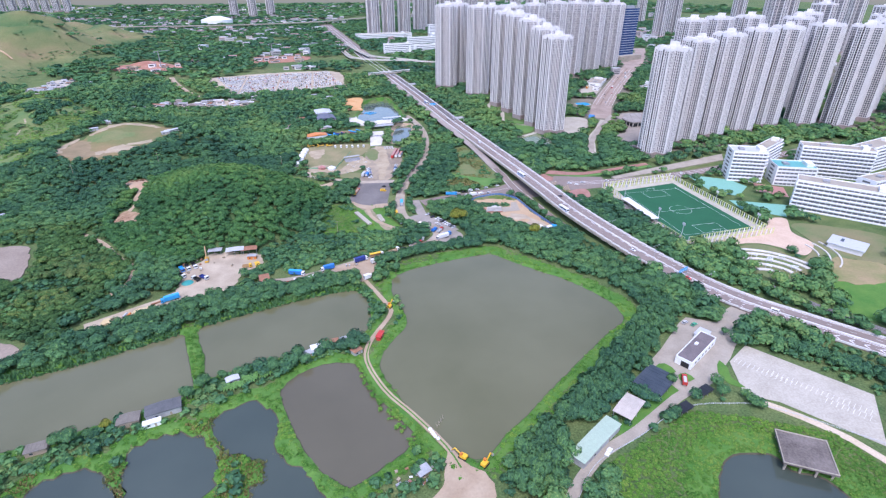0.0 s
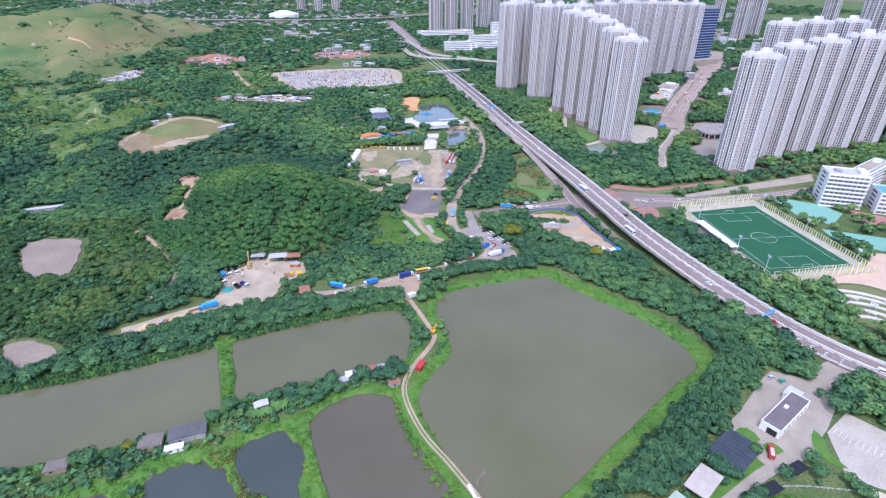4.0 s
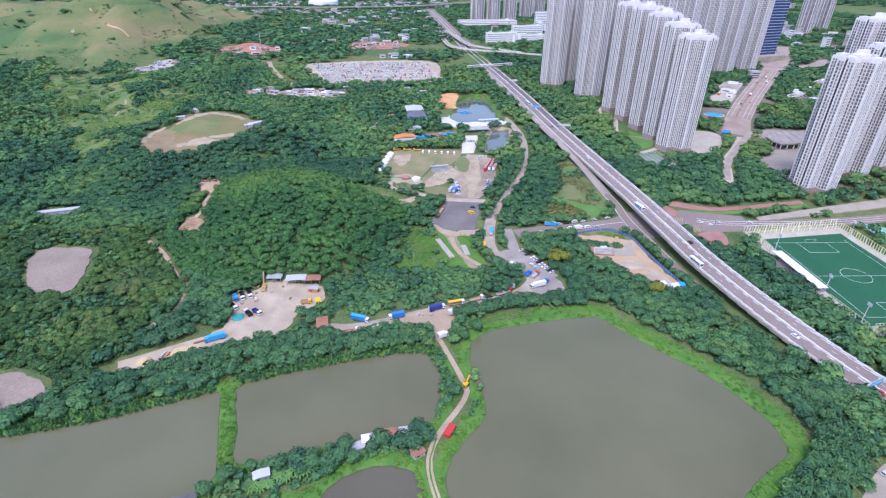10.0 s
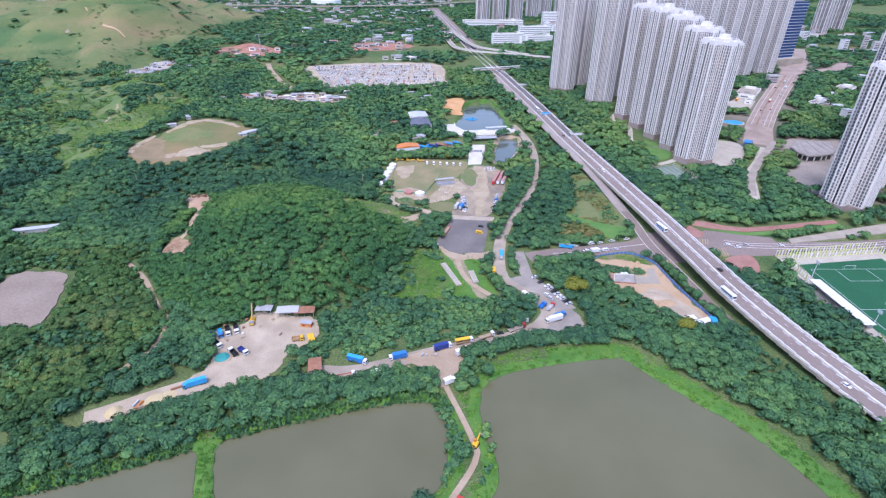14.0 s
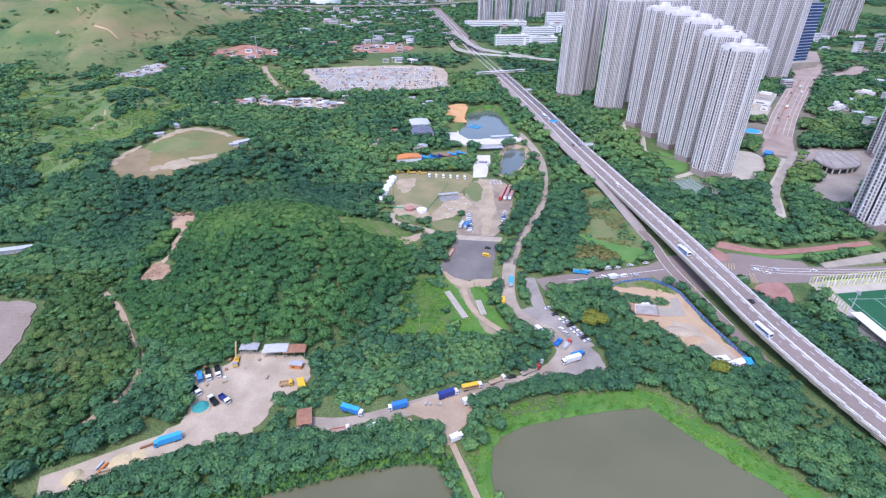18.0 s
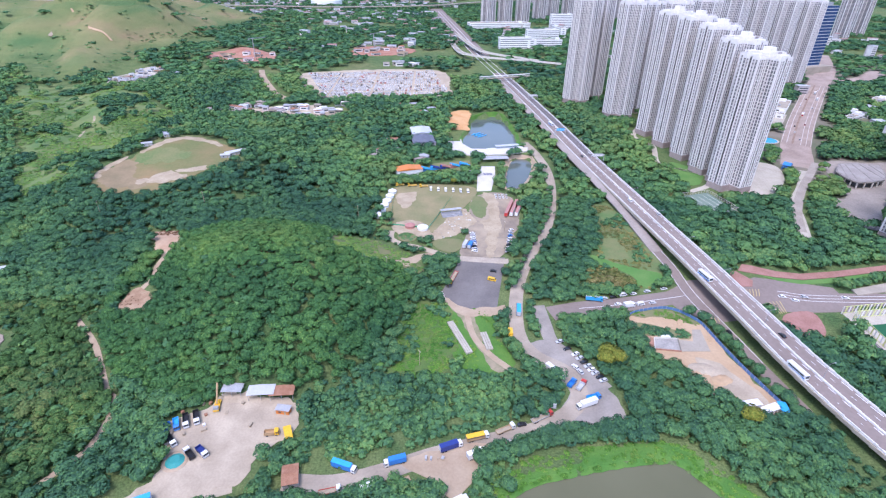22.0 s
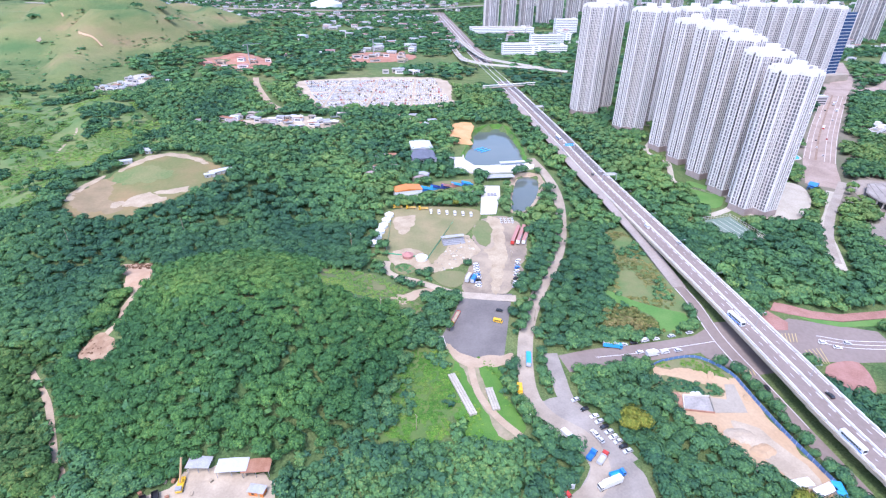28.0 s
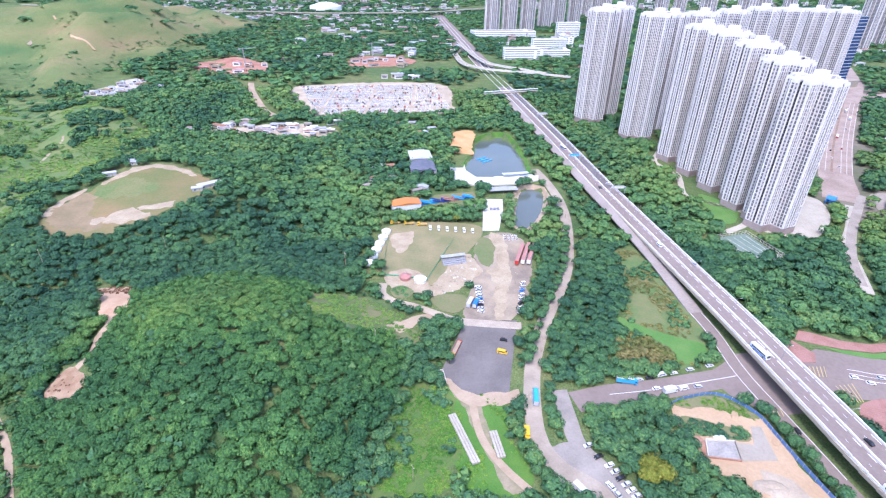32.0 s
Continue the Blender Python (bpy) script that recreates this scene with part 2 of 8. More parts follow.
def fast_mesh(name, verts, tris, mat, tint=None, mats=None):
    """A mesh of triangles from arrays."""
    me = bpy.data.meshes.new(name)
    me.vertices.add(len(verts))
    me.vertices.foreach_set("co", np.asarray(verts, np.float32).ravel())
    n = len(tris)
    me.loops.add(n * 3)
    me.loops.foreach_set("vertex_index", np.asarray(tris, np.int32).ravel())
    me.polygons.add(n)
    me.polygons.foreach_set("loop_start", np.arange(0, n * 3, 3, dtype=np.int32))
    me.polygons.foreach_set("loop_total", np.full(n, 3, np.int32))
    for m in (mat if isinstance(mat, (list, tuple)) else [mat]):
        me.materials.append(m)
    if mats is not None:
        me.polygons.foreach_set("material_index", np.asarray(mats, np.int32))
    if tint is not None:
        me.attributes.new("tint", "FLOAT", "POINT").data.foreach_set("value", np.asarray(tint, np.float32))
    me.update(calc_edges=True)
    return me


def soften(me, normals):
    """Give the leaves of a crown the rounded shading of the whole."""
    me.shade_smooth()
    me.normals_split_custom_set_from_vertices(normals.astype(np.float32))


def ground_material():
    m, nodes, links, b = node_mat("meadow_and_scrub", 0.95, 0, 0.15)
    big, _ = noise_ramp(nodes, links, 0.012, [(0.36, (0.06, 0.12, 0.045)), (0.48, (0.11, 0.16, 0.06)), (0.6, (0.14, 0.18, 0.066)), (0.68, (0.18, 0.175, 0.08))], detail=6)
    mid, _ = noise_ramp(nodes, links, 0.09, [(0.35, (0.055, 0.1, 0.035)), (0.65, (0.15, 0.175, 0.07))])
    fine, f = noise_ramp(nodes, links, 1.0, [(0.3, (0.6, 0.62, 0.6)), (0.7, (1.3, 1.3, 1.25))])
    # upland grass: olive, straw and brown in long drifts
    upland, _ = noise_ramp(nodes, links, 0.0075, [(0.34, (0.085, 0.15, 0.058)), (0.46, (0.155, 0.185, 0.075)), (0.56, (0.21, 0.205, 0.092)), (0.68, (0.27, 0.2, 0.115))], detail=7, stretch=(1, 0.6, 2.5))
    geo, xyz = nodes.new("ShaderNodeNewGeometry"), nodes.new("ShaderNodeSeparateXYZ")
    links.new(geo.outputs["Position"], xyz.inputs[0])
    rise = nodes.new("ShaderNodeMapRange")
    rise.inputs[1].default_value, rise.inputs[2].default_value = 27, 36
    links.new(xyz.outputs["Z"], rise.inputs[0])
    col = mix(nodes, links, mix(nodes, links, big, mid, 0.5), upland, rise.outputs[0])
    col = mix(nodes, links, col, fine, 1.0, "MULTIPLY")
    links.new(col, b.inputs["Base Color"])
    bp = nodes.new("ShaderNodeBump")
    bp.inputs["Strength"].default_value, bp.inputs["Distance"].default_value = 0.9, 0.5
    links.new(f, bp.inputs["Height"])
    links.new(bp.outputs[0], b.inputs["Normal"])
    return m


def build_ground():
    xs = grid_lines(-320, 460, 4.2, -3800, 3800)
    ys = grid_lines(84, 640, 4.0, -700, 4700)
    gx, gy = np.meshgrid(xs, ys)
    gz = ground_z(gx.ravel(), gy.ravel())
    nx, ny = len(xs), len(ys)
    i = np.arange(nx * ny).reshape(ny, nx)
    a, b, c, d = i[:-1, :-1].ravel(), i[:-1, 1:].ravel(), i[1:, 1:].ravel(), i[1:, :-1].ravel()
    tris = np.concatenate([np.stack([a, b, c], 1), np.stack([a, c, d], 1)])
    me = fast_mesh("ground", np.stack([gx.ravel(), gy.ravel(), gz], 1), tris, ground_material())
    me.shade_smooth()
    tagged(new("ground", me), "green meadow and scrub ground rising to low hills", "ground", kind="structure")


build_ground()

# ---- areas laid on the ground ----
CLEAR = []  # outlines and lines that stay free of trees: (array, margin, closed)


def patch(name, pts, mat, lift=0.12, label="", category="ground", clear=2.0, step=4.0, cell=4.0, z=None, smooth=True, ragged=0.0):
    """A flat area with its own thickness laid on the ground: a grid clipped to a smooth outline."""
    line = spline(pts, True, min(step, 2.5) if ragged else step) if smooth else np.array(pts, float)
    if ragged:
        t = np.roll(line, -1, 0) - np.roll(line, 1, 0)
        t /= np.linalg.norm(t, axis=1)[:, None] + 1e-9
        push = np.array([noise.noise((x * 0.11, y * 0.11, 3.0)) + 0.6 * noise.noise((x * 0.3, y * 0.3, 8.0)) for x, y in line])
        line = line + np.stack([t[:, 1], -t[:, 0]], 1) * (push * ragged)[:, None]
    bm = bmesh.new()
    f = bm.faces.new([bm.verts.new((x, y, 0)) for x, y in line])
    x0, y0, x1, y1 = line[:, 0].min(), line[:, 1].min(), line[:, 0].max(), line[:, 1].max()
    flat = z is not None or (y1 < 425 and x0 > -60)
    if not flat:
        for n, lo, hi in (((1, 0, 0), x0, x1), ((0, 1, 0), y0, y1)):
            for v in np.arange(lo + cell, hi, max(cell, (hi - lo) / 40)):
                co = (v, 0, 0) if n[0] else (0, v, 0)
                bmesh.ops.bisect_plane(bm, geom=bm.verts[:] + bm.edges[:] + bm.faces[:], plane_co=co, plane_no=n)
    bmesh.ops.triangulate(bm, faces=[q for q in bm.faces if len(q.verts) > 4])
    co = np.array([v.co[:] for v in bm.verts])
    zz = hills(co[:, 0], co[:, 1]) if z is None else np.full(len(co), z)
    for v, h in zip(bm.verts, zz):
        v.co.z = h + lift
    edge = bmesh.ops.extrude_edge_only(bm, edges=[e for e in bm.edges if e.is_boundary])
    for v in edge["geom"]:
        if isinstance(v, bmesh.types.BMVert):
            v.co.z -= lift + 0.5
    me = bpy.data.meshes.new(name)
    bm.to_mesh(me)
    bm.free()
    me.materials.append(mat)
    if clear is not None:
        CLEAR.append((line, clear, True))
    return tagged(new(name, me), label or name.replace("_", " "), category, kind="structure")


def ribbon(name, pts, width, mat, lift=0.2, label="", category="road", heights=None, clear=2.0, smooth=True, offset=0.0):
    """A road or strip along a smooth line, conforming to the ground or to given heights."""
    p = spline(pts, False, 5.0) if smooth else np.array(pts, float)
    d = np.gradient(p[:, :2], axis=0)
    d /= np.linalg.norm(d, axis=1)[:, None] + 1e-9
    nrm = np.stack([-d[:, 1], d[:, 0]], 1)
    c = p[:, :2] + nrm * offset
    k = max(2, int(width / 5) + 1)
    verts, faces = [], []
    for j in range(k):
        q = c + nrm * (width * (j / (k - 1) - 0.5))
        z = hills(q[:, 0], q[:, 1]) + lift if heights is None else heights(c[:, 0], c[:, 1]) + lift
        verts.append(np.stack([q[:, 0], q[:, 1], z], 1))
    n = len(p)
    allv = np.concatenate(verts)
    for j in range(k - 1):
        for i in range(n - 1):
            faces.append((j * n + i, (j + 1) * n + i, (j + 1) * n + i + 1, j * n + i + 1))
    skirt = []
    for j in (0, k - 1):
        base = len(allv) + len(skirt)
        skirt += [(v[0], v[1], v[2] - lift - 0.4) for v in verts[j]]
        for i in range(n - 1):
            f = (base + i, j * n + i, j * n + i + 1, base + i + 1)
            faces.append(f if j == 0 else f[::-1])
    ob = mesh_object(name, np.concatenate([allv, np.array(skirt)]), [f[::-1] for f in faces], mat)
    if clear is not None:
        CLEAR.append((c, width / 2 + clear, False))
    return tagged(ob, label or name.replace("_", " "), category, kind="structure")


def water_material(name, c1, c2):
    m, nodes, links, b = node_mat(name, 0.06, 0, 0.5)
    col, _ = noise_ramp(nodes, links, 0.015, [(0.35, c1), (0.65, c2)])
    links.new(col, b.inputs["Base Color"])
    _, f = noise_ramp(nodes, links, 0.9, [(0.3, (0, 0, 0)), (0.7, (1, 1, 1))], detail=3)
    bp = nodes.new("ShaderNodeBump")
    bp.inputs["Strength"].default_value, bp.inputs["Distance"].default_value = 0.12, 0.1
    links.new(f, bp.inputs["Height"])
    links.new(bp.outputs[0], b.inputs["Normal"])
    return m


def build_water():
    olive = water_material("pond_water", (0.115, 0.112, 0.055), (0.142, 0.137, 0.073))
    slate = water_material("dark_pond_water", (0.048, 0.062, 0.05), (0.065, 0.08, 0.064))
    teal = water_material("angling_pond_water", (0.1, 0.12, 0.105), (0.13, 0.145, 0.125))
    umber = water_material("grey_pond_water", (0.1, 0.088, 0.055), (0.12, 0.106, 0.068))
    for k, line in POND_LINE.items():
        c = line.mean(0)
        d = line - c
        out = c + d * (1 + 2.5 / np.maximum(np.linalg.norm(d, axis=1), 5))[:, None]
        ob = mesh_object("water", [(x, y, LEVEL[k]) for x, y in out], [range(len(out))], olive if k in ("large", "upper", "west") else (umber if k == "middle" else (slate if k not in ("angling", "canal") else teal)))
        tagged(ob, "still murky olive-brown water of a fish pond" if k in ("large", "upper", "west") else "still grey water of a small pond", "pond", kind="structure")
        CLEAR.append((line, 3.5, True))


build_water()

# roads and yards
ribbon("dyke_track", [(2, 343), (7, 322), (19, 286), (19, 274), (5, 251), (2, 235), (9, 211), (20, 192), (31, 171), (37, 152), (30, 130)], 2.7, DIRT, 0.42, "pale dirt track along the dyke between ponds", "track", clear=4.0)
ribbon("track_grass", [(5, 251), (2, 235), (9, 211), (20, 192), (31, 171), (35, 158)], 0.7, LUSH, 0.47, "strip of grass between the wheel ruts", "grass", clear=None)
patch("dyke_clearing", [(31, 168), (35, 163), (39, 158), (44, 154), (46, 148), (44, 140), (40, 132), (24, 132), (18, 140), (19, 146), (26, 151), (28, 159)], DIRT, 0.3, "pale packed-earth clearing at the end of the dyke", "yard", clear=1.5, ragged=1.6)
patch("lane_mouth", [(-14, 341), (22, 349), (24, 341), (14, 330), (6, 318), (0, 330)], DIRT, 0.2, "sandy mouth of the dyke track at the lane", "track", ragged=1.5)
ribbon("truck_lane", [(-158, 299), (-148, 304), (-132, 313), (-113, 322), (-83, 332)], 12, GRAVEL, 0.1, "dusty gravel lane beside the pond hedge", "track", clear=4.5)
ribbon("main_lane", [(-62, 331), (-42, 330), (-23, 335), (-2, 343), (22, 350), (51, 359), (70, 374), (70, 393), (54, 408), (48, 427), (53, 467), (66, 505), (91, 560), (105, 618), (110, 665), (107, 708), (100, 744)], 8.5, surface("lane_gravel", (0.255, 0.21, 0.16), (0.43, 0.365, 0.285), 0.07, 1.0, (0.34, 0.285, 0.22)), 0.16, "worn concrete lane lined with parked lorries", "road")
WORN_ROAD = surface("worn_road", (0.2, 0.178, 0.155), (0.36, 0.32, 0.275), 0.07, 1.0, (0.28, 0.25, 0.215))
patch("lane_apron", [(50, 402), (48, 416), (55, 418), (62, 421), (68, 415), (75, 410), (79, 402), (84, 388), (90, 372), (86, 358), (66, 356), (60, 368), (68, 380), (62, 392)], WORN_ROAD, 0.12, "worn concrete apron where lanes meet", "yard", ragged=1.5)
patch("truck_yard", [(-98, 380), (-70, 376), (-63, 356), (-76, 345), (-80, 331), (-108, 320), (-134, 307), (-152, 299), (-154, 304), (-126, 321), (-114, 336), (-117, 349), (-122, 364), (-106, 372)], GRAVEL, 0.2, "dusty gravel lorry yard", "yard", ragged=3.0)
patch("lot_dust", [(17, 442), (40, 444), (43, 452), (38, 450), (20, 449), (9, 459), (5, 460)], DIRT, 0.23, "dusty worn edge of the asphalt lot", "bare earth", ragged=2.0)
patch("asphalt_lot", [(4, 464), (19, 446), (38, 448), (50, 507), (19, 507)], ASPHALT, 0.2, "dark asphalt parking lot", "parking lot", smooth=False)
patch("dirt_lot", [(19, 509), (49, 509), (69, 572), (62, 610), (36, 606), (27, 548)], surface("worn_lot", (0.17, 0.138, 0.11), (0.4, 0.325, 0.225), 0.07, 0.9, (0.28, 0.225, 0.165)), 0.2, "dusty dirt parking ground", "yard", ragged=2.5)
patch("camp_field", [(-37, 622), (36, 625), (20, 575), (4, 545), (-32, 549)], surface("worn_turf", (0.15, 0.165, 0.07), (0.29, 0.235, 0.13), 0.045, 0.8, (0.22, 0.2, 0.1), 0.9, bump=0.5), 0.2, "worn dry grass sports field", "field")
patch("building_site", [(116, 438), (128, 446), (147, 443), (158, 432), (160, 415), (163, 392), (167, 370), (160, 362), (148, 368), (134, 386), (124, 400), (120, 420)], ORANGE, 0.2, "bare orange earth building site", "building site", ragged=2.0)
patch("playing_field", [(-282, 594), (-273, 647), (-258, 683), (-230, 694), (-191, 668), (-178, 638), (-196, 612), (-212, 580), (-254, 572)], surface("field_turf", (0.12, 0.155, 0.05), (0.28, 0.185, 0.095), 0.028, 0.6, (0.2, 0.165, 0.07), 0.9, bump=0.5), 0.3, "dry grass recreation field on a terrace", "field", clear=3, ragged=2.0)
patch("car_lot", [(-208, 1062), (0, 1095), (24, 973), (19, 936), (-126, 912), (-158, 924)], GRAVEL, 0.4, "large open storage lot for cars", "parking lot", ragged=3.0)
patch("junction", [(144, 463), (157, 471), (168, 479), (196, 482), (214, 478), (216, 462), (209, 446), (185, 438), (165, 435), (150, 449)], HIGHWAY, 0.15, "wide grey asphalt junction under the viaduct", "road", smooth=False)
patch("junction_east", [(205, 478), (216, 483), (262, 471), (262, 446), (232, 445), (211, 446)], HIGHWAY, 0.14, "grey asphalt junction east of the viaduct", "road", smooth=False, clear=2.5)
ribbon("cross_road", [(70, 444), (89, 449), (111, 452), (141, 458), (170, 464), (205, 468), (248, 459), (330, 460), (440, 478), (600, 520)], 13, HIGHWAY, 0.18, "grey asphalt crossroad under the viaduct", "road")
ribbon("centre_line", [(89, 449), (111, 452), (141, 458), (160, 462)], 0.25, WHITE, 0.22, "white painted centre line of the crossroad", "road marking", clear=None)
for off in (-3.2, 0, 3.2):
    ribbon("centre_line", [(222, 464), (248, 459), (330, 460), (440, 478), (600, 520)], 0.25, WHITE, 0.22, "white painted line of the crossroad", "road marking", clear=None, offset=off)
ribbon("slip_road", [(177, 366), (174.5, 384), (172.5, 400), (169, 430), (164, 464), (164, 496), (161, 522)], 8, HIGHWAY, 0.22, "grey slip road beside the viaduct", "road")
patch("car_park", [(192, 193), (210, 203), (244, 156), (220, 129), (195, 162), (182, 170)], PAVING, 0.2, "empty pale concrete car park", "car park", smooth=False)
ribbon("entry_road", [(205, 212), (216, 224), (228, 232), (240, 236)], 11, CONCRETE, 0.14, "concrete road from the station yard to the highway", "road", clear=1.0)
patch("station_yard", [(187, 230), (163, 211), (150, 202), (148, 194), (152, 180), (156, 175), (177, 182), (185, 189), (194, 195), (207, 206), (216, 220), (208, 226), (200, 231), (194, 234)], CONCRETE, 0.16, "concrete yard of a pumping station", "yard", smooth=False, clear=0.5)
patch("shed_lawn", [(107, 158), (125, 177), (149, 187), (156, 181), (131, 168), (112, 155)], LUSH, 0.1, "bright lawn between sheds and lane", "lawn", clear=None)
ribbon("reed_lane", [(66, 120), (74, 135), (94, 151), (119, 161), (148, 175), (162, 180)], 5, CONCRETE, 0.14, "narrow concrete lane beside the reeds", "road")

HW = [(x - 1.7, y) for x, y in [(330, 130), (285, 185), (264, 211), (240, 242), (220, 285), (203, 335), (191, 390), (186, 434), (180, 496), (173, 553), (156, 690), (143, 810), (124, 963), (98, 1172), (74, 1419), (47, 1788), (10, 2299)]]


def deck_z(x, y):
    return np.interp(y, [200, 270, 340, 420, 520, 680, 760, 1000, 1500], [0.3, 1, 6, 9, 10, 13, 15, 21.5, 25.5])


ribbon("merge_lane", [(162, 515), (159.5, 540), (156, 575), (149, 625), (140.5, 690), (127.5, 810), (110, 945), (98, 1060)], 9, surface("pale_carriageway", (0.27, 0.23, 0.2), (0.34, 0.295, 0.26), 0.04, 0.6), 0.5, "pale merging lane climbing beside the highway", "road", lambda x, y: hills(x, y) + (deck_z(x, y) - hills(x, y)) * np.clip((y - 515) / 130, 0, 1), clear=3)
ribbon("dark_carriageway", [(x, y) for x, y in HW if 600 < y < 1500], 8.6, surface("dark_carriageway", (0.12, 0.105, 0.1), (0.165, 0.145, 0.14), 0.04, 0.6), 0.61, "darker resurfaced carriageway of the highway", "highway", deck_z, clear=None, offset=-4.9)
ribbon("highway", HW, 19.6, HIGHWAY, 0.6, "grey dual carriageway on a viaduct", "highway", deck_z)
patch("football_pitch", [(258, 326), (259, 433), (325, 441), (327, 333)], TURF, 0.3, "green artificial turf football pitch", "pitch", smooth=False)

# ---- woods ----


def crown_arrays(seed, leaves, core_sub, lumps=7):
    """A crown about 1 m in radius, base at z=0: lumpy core, tinted darker as inner shade, and leaf facets over it."""
    rng = np.random.default_rng(seed)
    bm = bmesh.new()
    bmesh.ops.create_icosphere(bm, subdivisions=core_sub, radius=1.0)
    v = np.array([q.co[:] for q in bm.verts])
    f = np.array([[q.index for q in p.verts] for p in bm.faces])
    bm.free()
    dirs = rng.normal(size=(lumps, 3))
    dirs[:, 2] = np.abs(dirs[:, 2]) * 0.8
    dirs /= np.linalg.norm(dirs, axis=1)[:, None]
    amp = rng.uniform(0.2, 0.5, lumps)

    def radius(n):
        return 0.64 + (np.clip((n @ dirs.T - 0.6) / 0.4, 0, 1) ** 1.2 * amp).max(1)

    def shape(n, r):
        p = n * r[:, None]
        p[:, 2] = p[:, 2] * 0.66 + 0.5
        return p
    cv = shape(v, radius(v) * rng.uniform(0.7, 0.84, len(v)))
    n = rng.normal(size=(leaves, 3))
    n[:, 2] = np.abs(n[:, 2]) - 0.25
    n /= np.linalg.norm(n, axis=1)[:, None]
    p = shape(n, radius(n) * rng.uniform(0.86, 1.05, leaves))
    nn = n + np.array([0, 0, 0.35]) + rng.normal(size=n.shape) * 0.2
    nn /= np.linalg.norm(nn, axis=1)[:, None]
    u = np.cross(nn, rng.normal(size=n.shape))
    u /= np.linalg.norm(u, axis=1)[:, None]
    w = np.cross(nn, u)
    s = rng.uniform(0.11, 0.22, leaves)[:, None] * (150 / leaves) ** 0.4
    lv = np.stack([p - u * s, p + u * s * 0.8 - w * s * 0.7, p + w * s * 1.1 + u * s * 0.3], 1).reshape(-1, 3)
    lf = np.arange(leaves * 3).reshape(-1, 3) + len(cv)
    # core tint below the leaves' mean paints in shade behind them
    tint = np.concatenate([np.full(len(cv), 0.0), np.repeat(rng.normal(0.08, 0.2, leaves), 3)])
    # each leaf spray shades as part of its lobe of the crown
    lobe = dirs[np.argmax(n @ dirs.T, axis=1)]
    soft = (n - 0.55 * lobe) * 1.3 + np.array([0, 0, 0.3]) + rng.normal(size=n.shape) * 0.22
    soft /= np.linalg.norm(soft, axis=1)[:, None]
    shade = np.concatenate([v, np.repeat(soft, 3, 0)])
    return np.concatenate([cv, lv]), np.concatenate([f, lf]), tint, shade


CROWNS = {0: [crown_arrays(i, 225, 1, 10) for i in range(7)], 1: [crown_arrays(20 + i, 110, 1, 8) for i in range(5)], 2: [crown_arrays(40 + i, 32, 1, 5) for i in range(4)], 3: [crown_arrays(60 + i, 14, 1, 4) for i in range(4)]}


def wood_mesh(name, spots, lod, label, mat=None, category="trees", flat=0.0):
    """One mesh of many crowns: spots are rows of x, y, radius, height, tint."""
    rng = np.random.default_rng(len(spots))
    z = hills(spots[:, 0], spots[:, 1])
    V, T, A, N, o = [], [], [], [], 0
    for (x, y, r, h, t), g in zip(spots, z):
        v, f, a, sh = CROWNS[lod][rng.integers(len(CROWNS[lod]))]
        an = rng.uniform(0, 6.283)
        c, s = math.cos(an) * r, math.sin(an) * r
        q = np.empty_like(v)
        q[:, 0], q[:, 1] = v[:, 0] * c - v[:, 1] * s + x, v[:, 0] * s + v[:, 1] * c + y
        q[:, 2] = v[:, 2] * (h * 0.6) + g + 0.24 * h
        N.append(np.stack([(sh[:, 0] * c - sh[:, 1] * s) / r, (sh[:, 0] * s + sh[:, 1] * c) / r, sh[:, 2]], 1))
        V.append(q)
        T.append(f + o)
        A.append(a + t)
        o += len(v)
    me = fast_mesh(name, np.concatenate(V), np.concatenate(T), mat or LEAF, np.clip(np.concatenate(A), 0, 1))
    soft = np.concatenate(N) * (1 - flat) + np.array([0, 0, flat])
    soften(me, soft / np.linalg.norm(soft, axis=1)[:, None])
    return tagged(new(name, me), label, category, kind="stuff")


def raster(shapes, x0, y0, x1, y1, cell=2.0):
    """True where one of the outlines or lines covers the plan."""
    xs, ys = np.arange(x0, x1, cell), np.arange(y0, y1, cell)
    gx, gy = np.meshgrid(xs, ys)
    hit = np.zeros(gx.shape, bool)
    for line, margin, closed in shapes:
        lo, hi = line.min(0) - margin - cell, line.max(0) + margin + cell
        i0, i1 = np.clip(((lo[0] - x0) / cell, (hi[0] - x0) / cell + 1), 0, len(xs)).astype(int)
        j0, j1 = np.clip(((lo[1] - y0) / cell, (hi[1] - y0) / cell + 1), 0, len(ys)).astype(int)
        if i1 <= i0 or j1 <= j0:
            continue
        sx, sy = gx[j0:j1, i0:i1], gy[j0:j1, i0:i1]
        if closed:
            hit[j0:j1, i0:i1] |= edge_distance(sx, sy, line) < margin
        else:
            d = np.full(sx.shape, 1e9)
            for a, b in zip(line[:-1], line[1:]):
                e = b - a
                t = np.clip(((sx - a[0]) * e[0] + (sy - a[1]) * e[1]) / max(e @ e, 1e-9), 0, 1)
                d = np.minimum(d, np.hypot(sx - a[0] - t * e[0], sy - a[1] - t * e[1]))
            hit[j0:j1, i0:i1] |= d < margin

    def look_up(x, y):
        i = np.clip(((x - x0) / cell).astype(int), 0, len(xs) - 1)
        j = np.clip(((y - y0) / cell).astype(int), 0, len(ys) - 1)
        return hit[j, i]
    return look_up


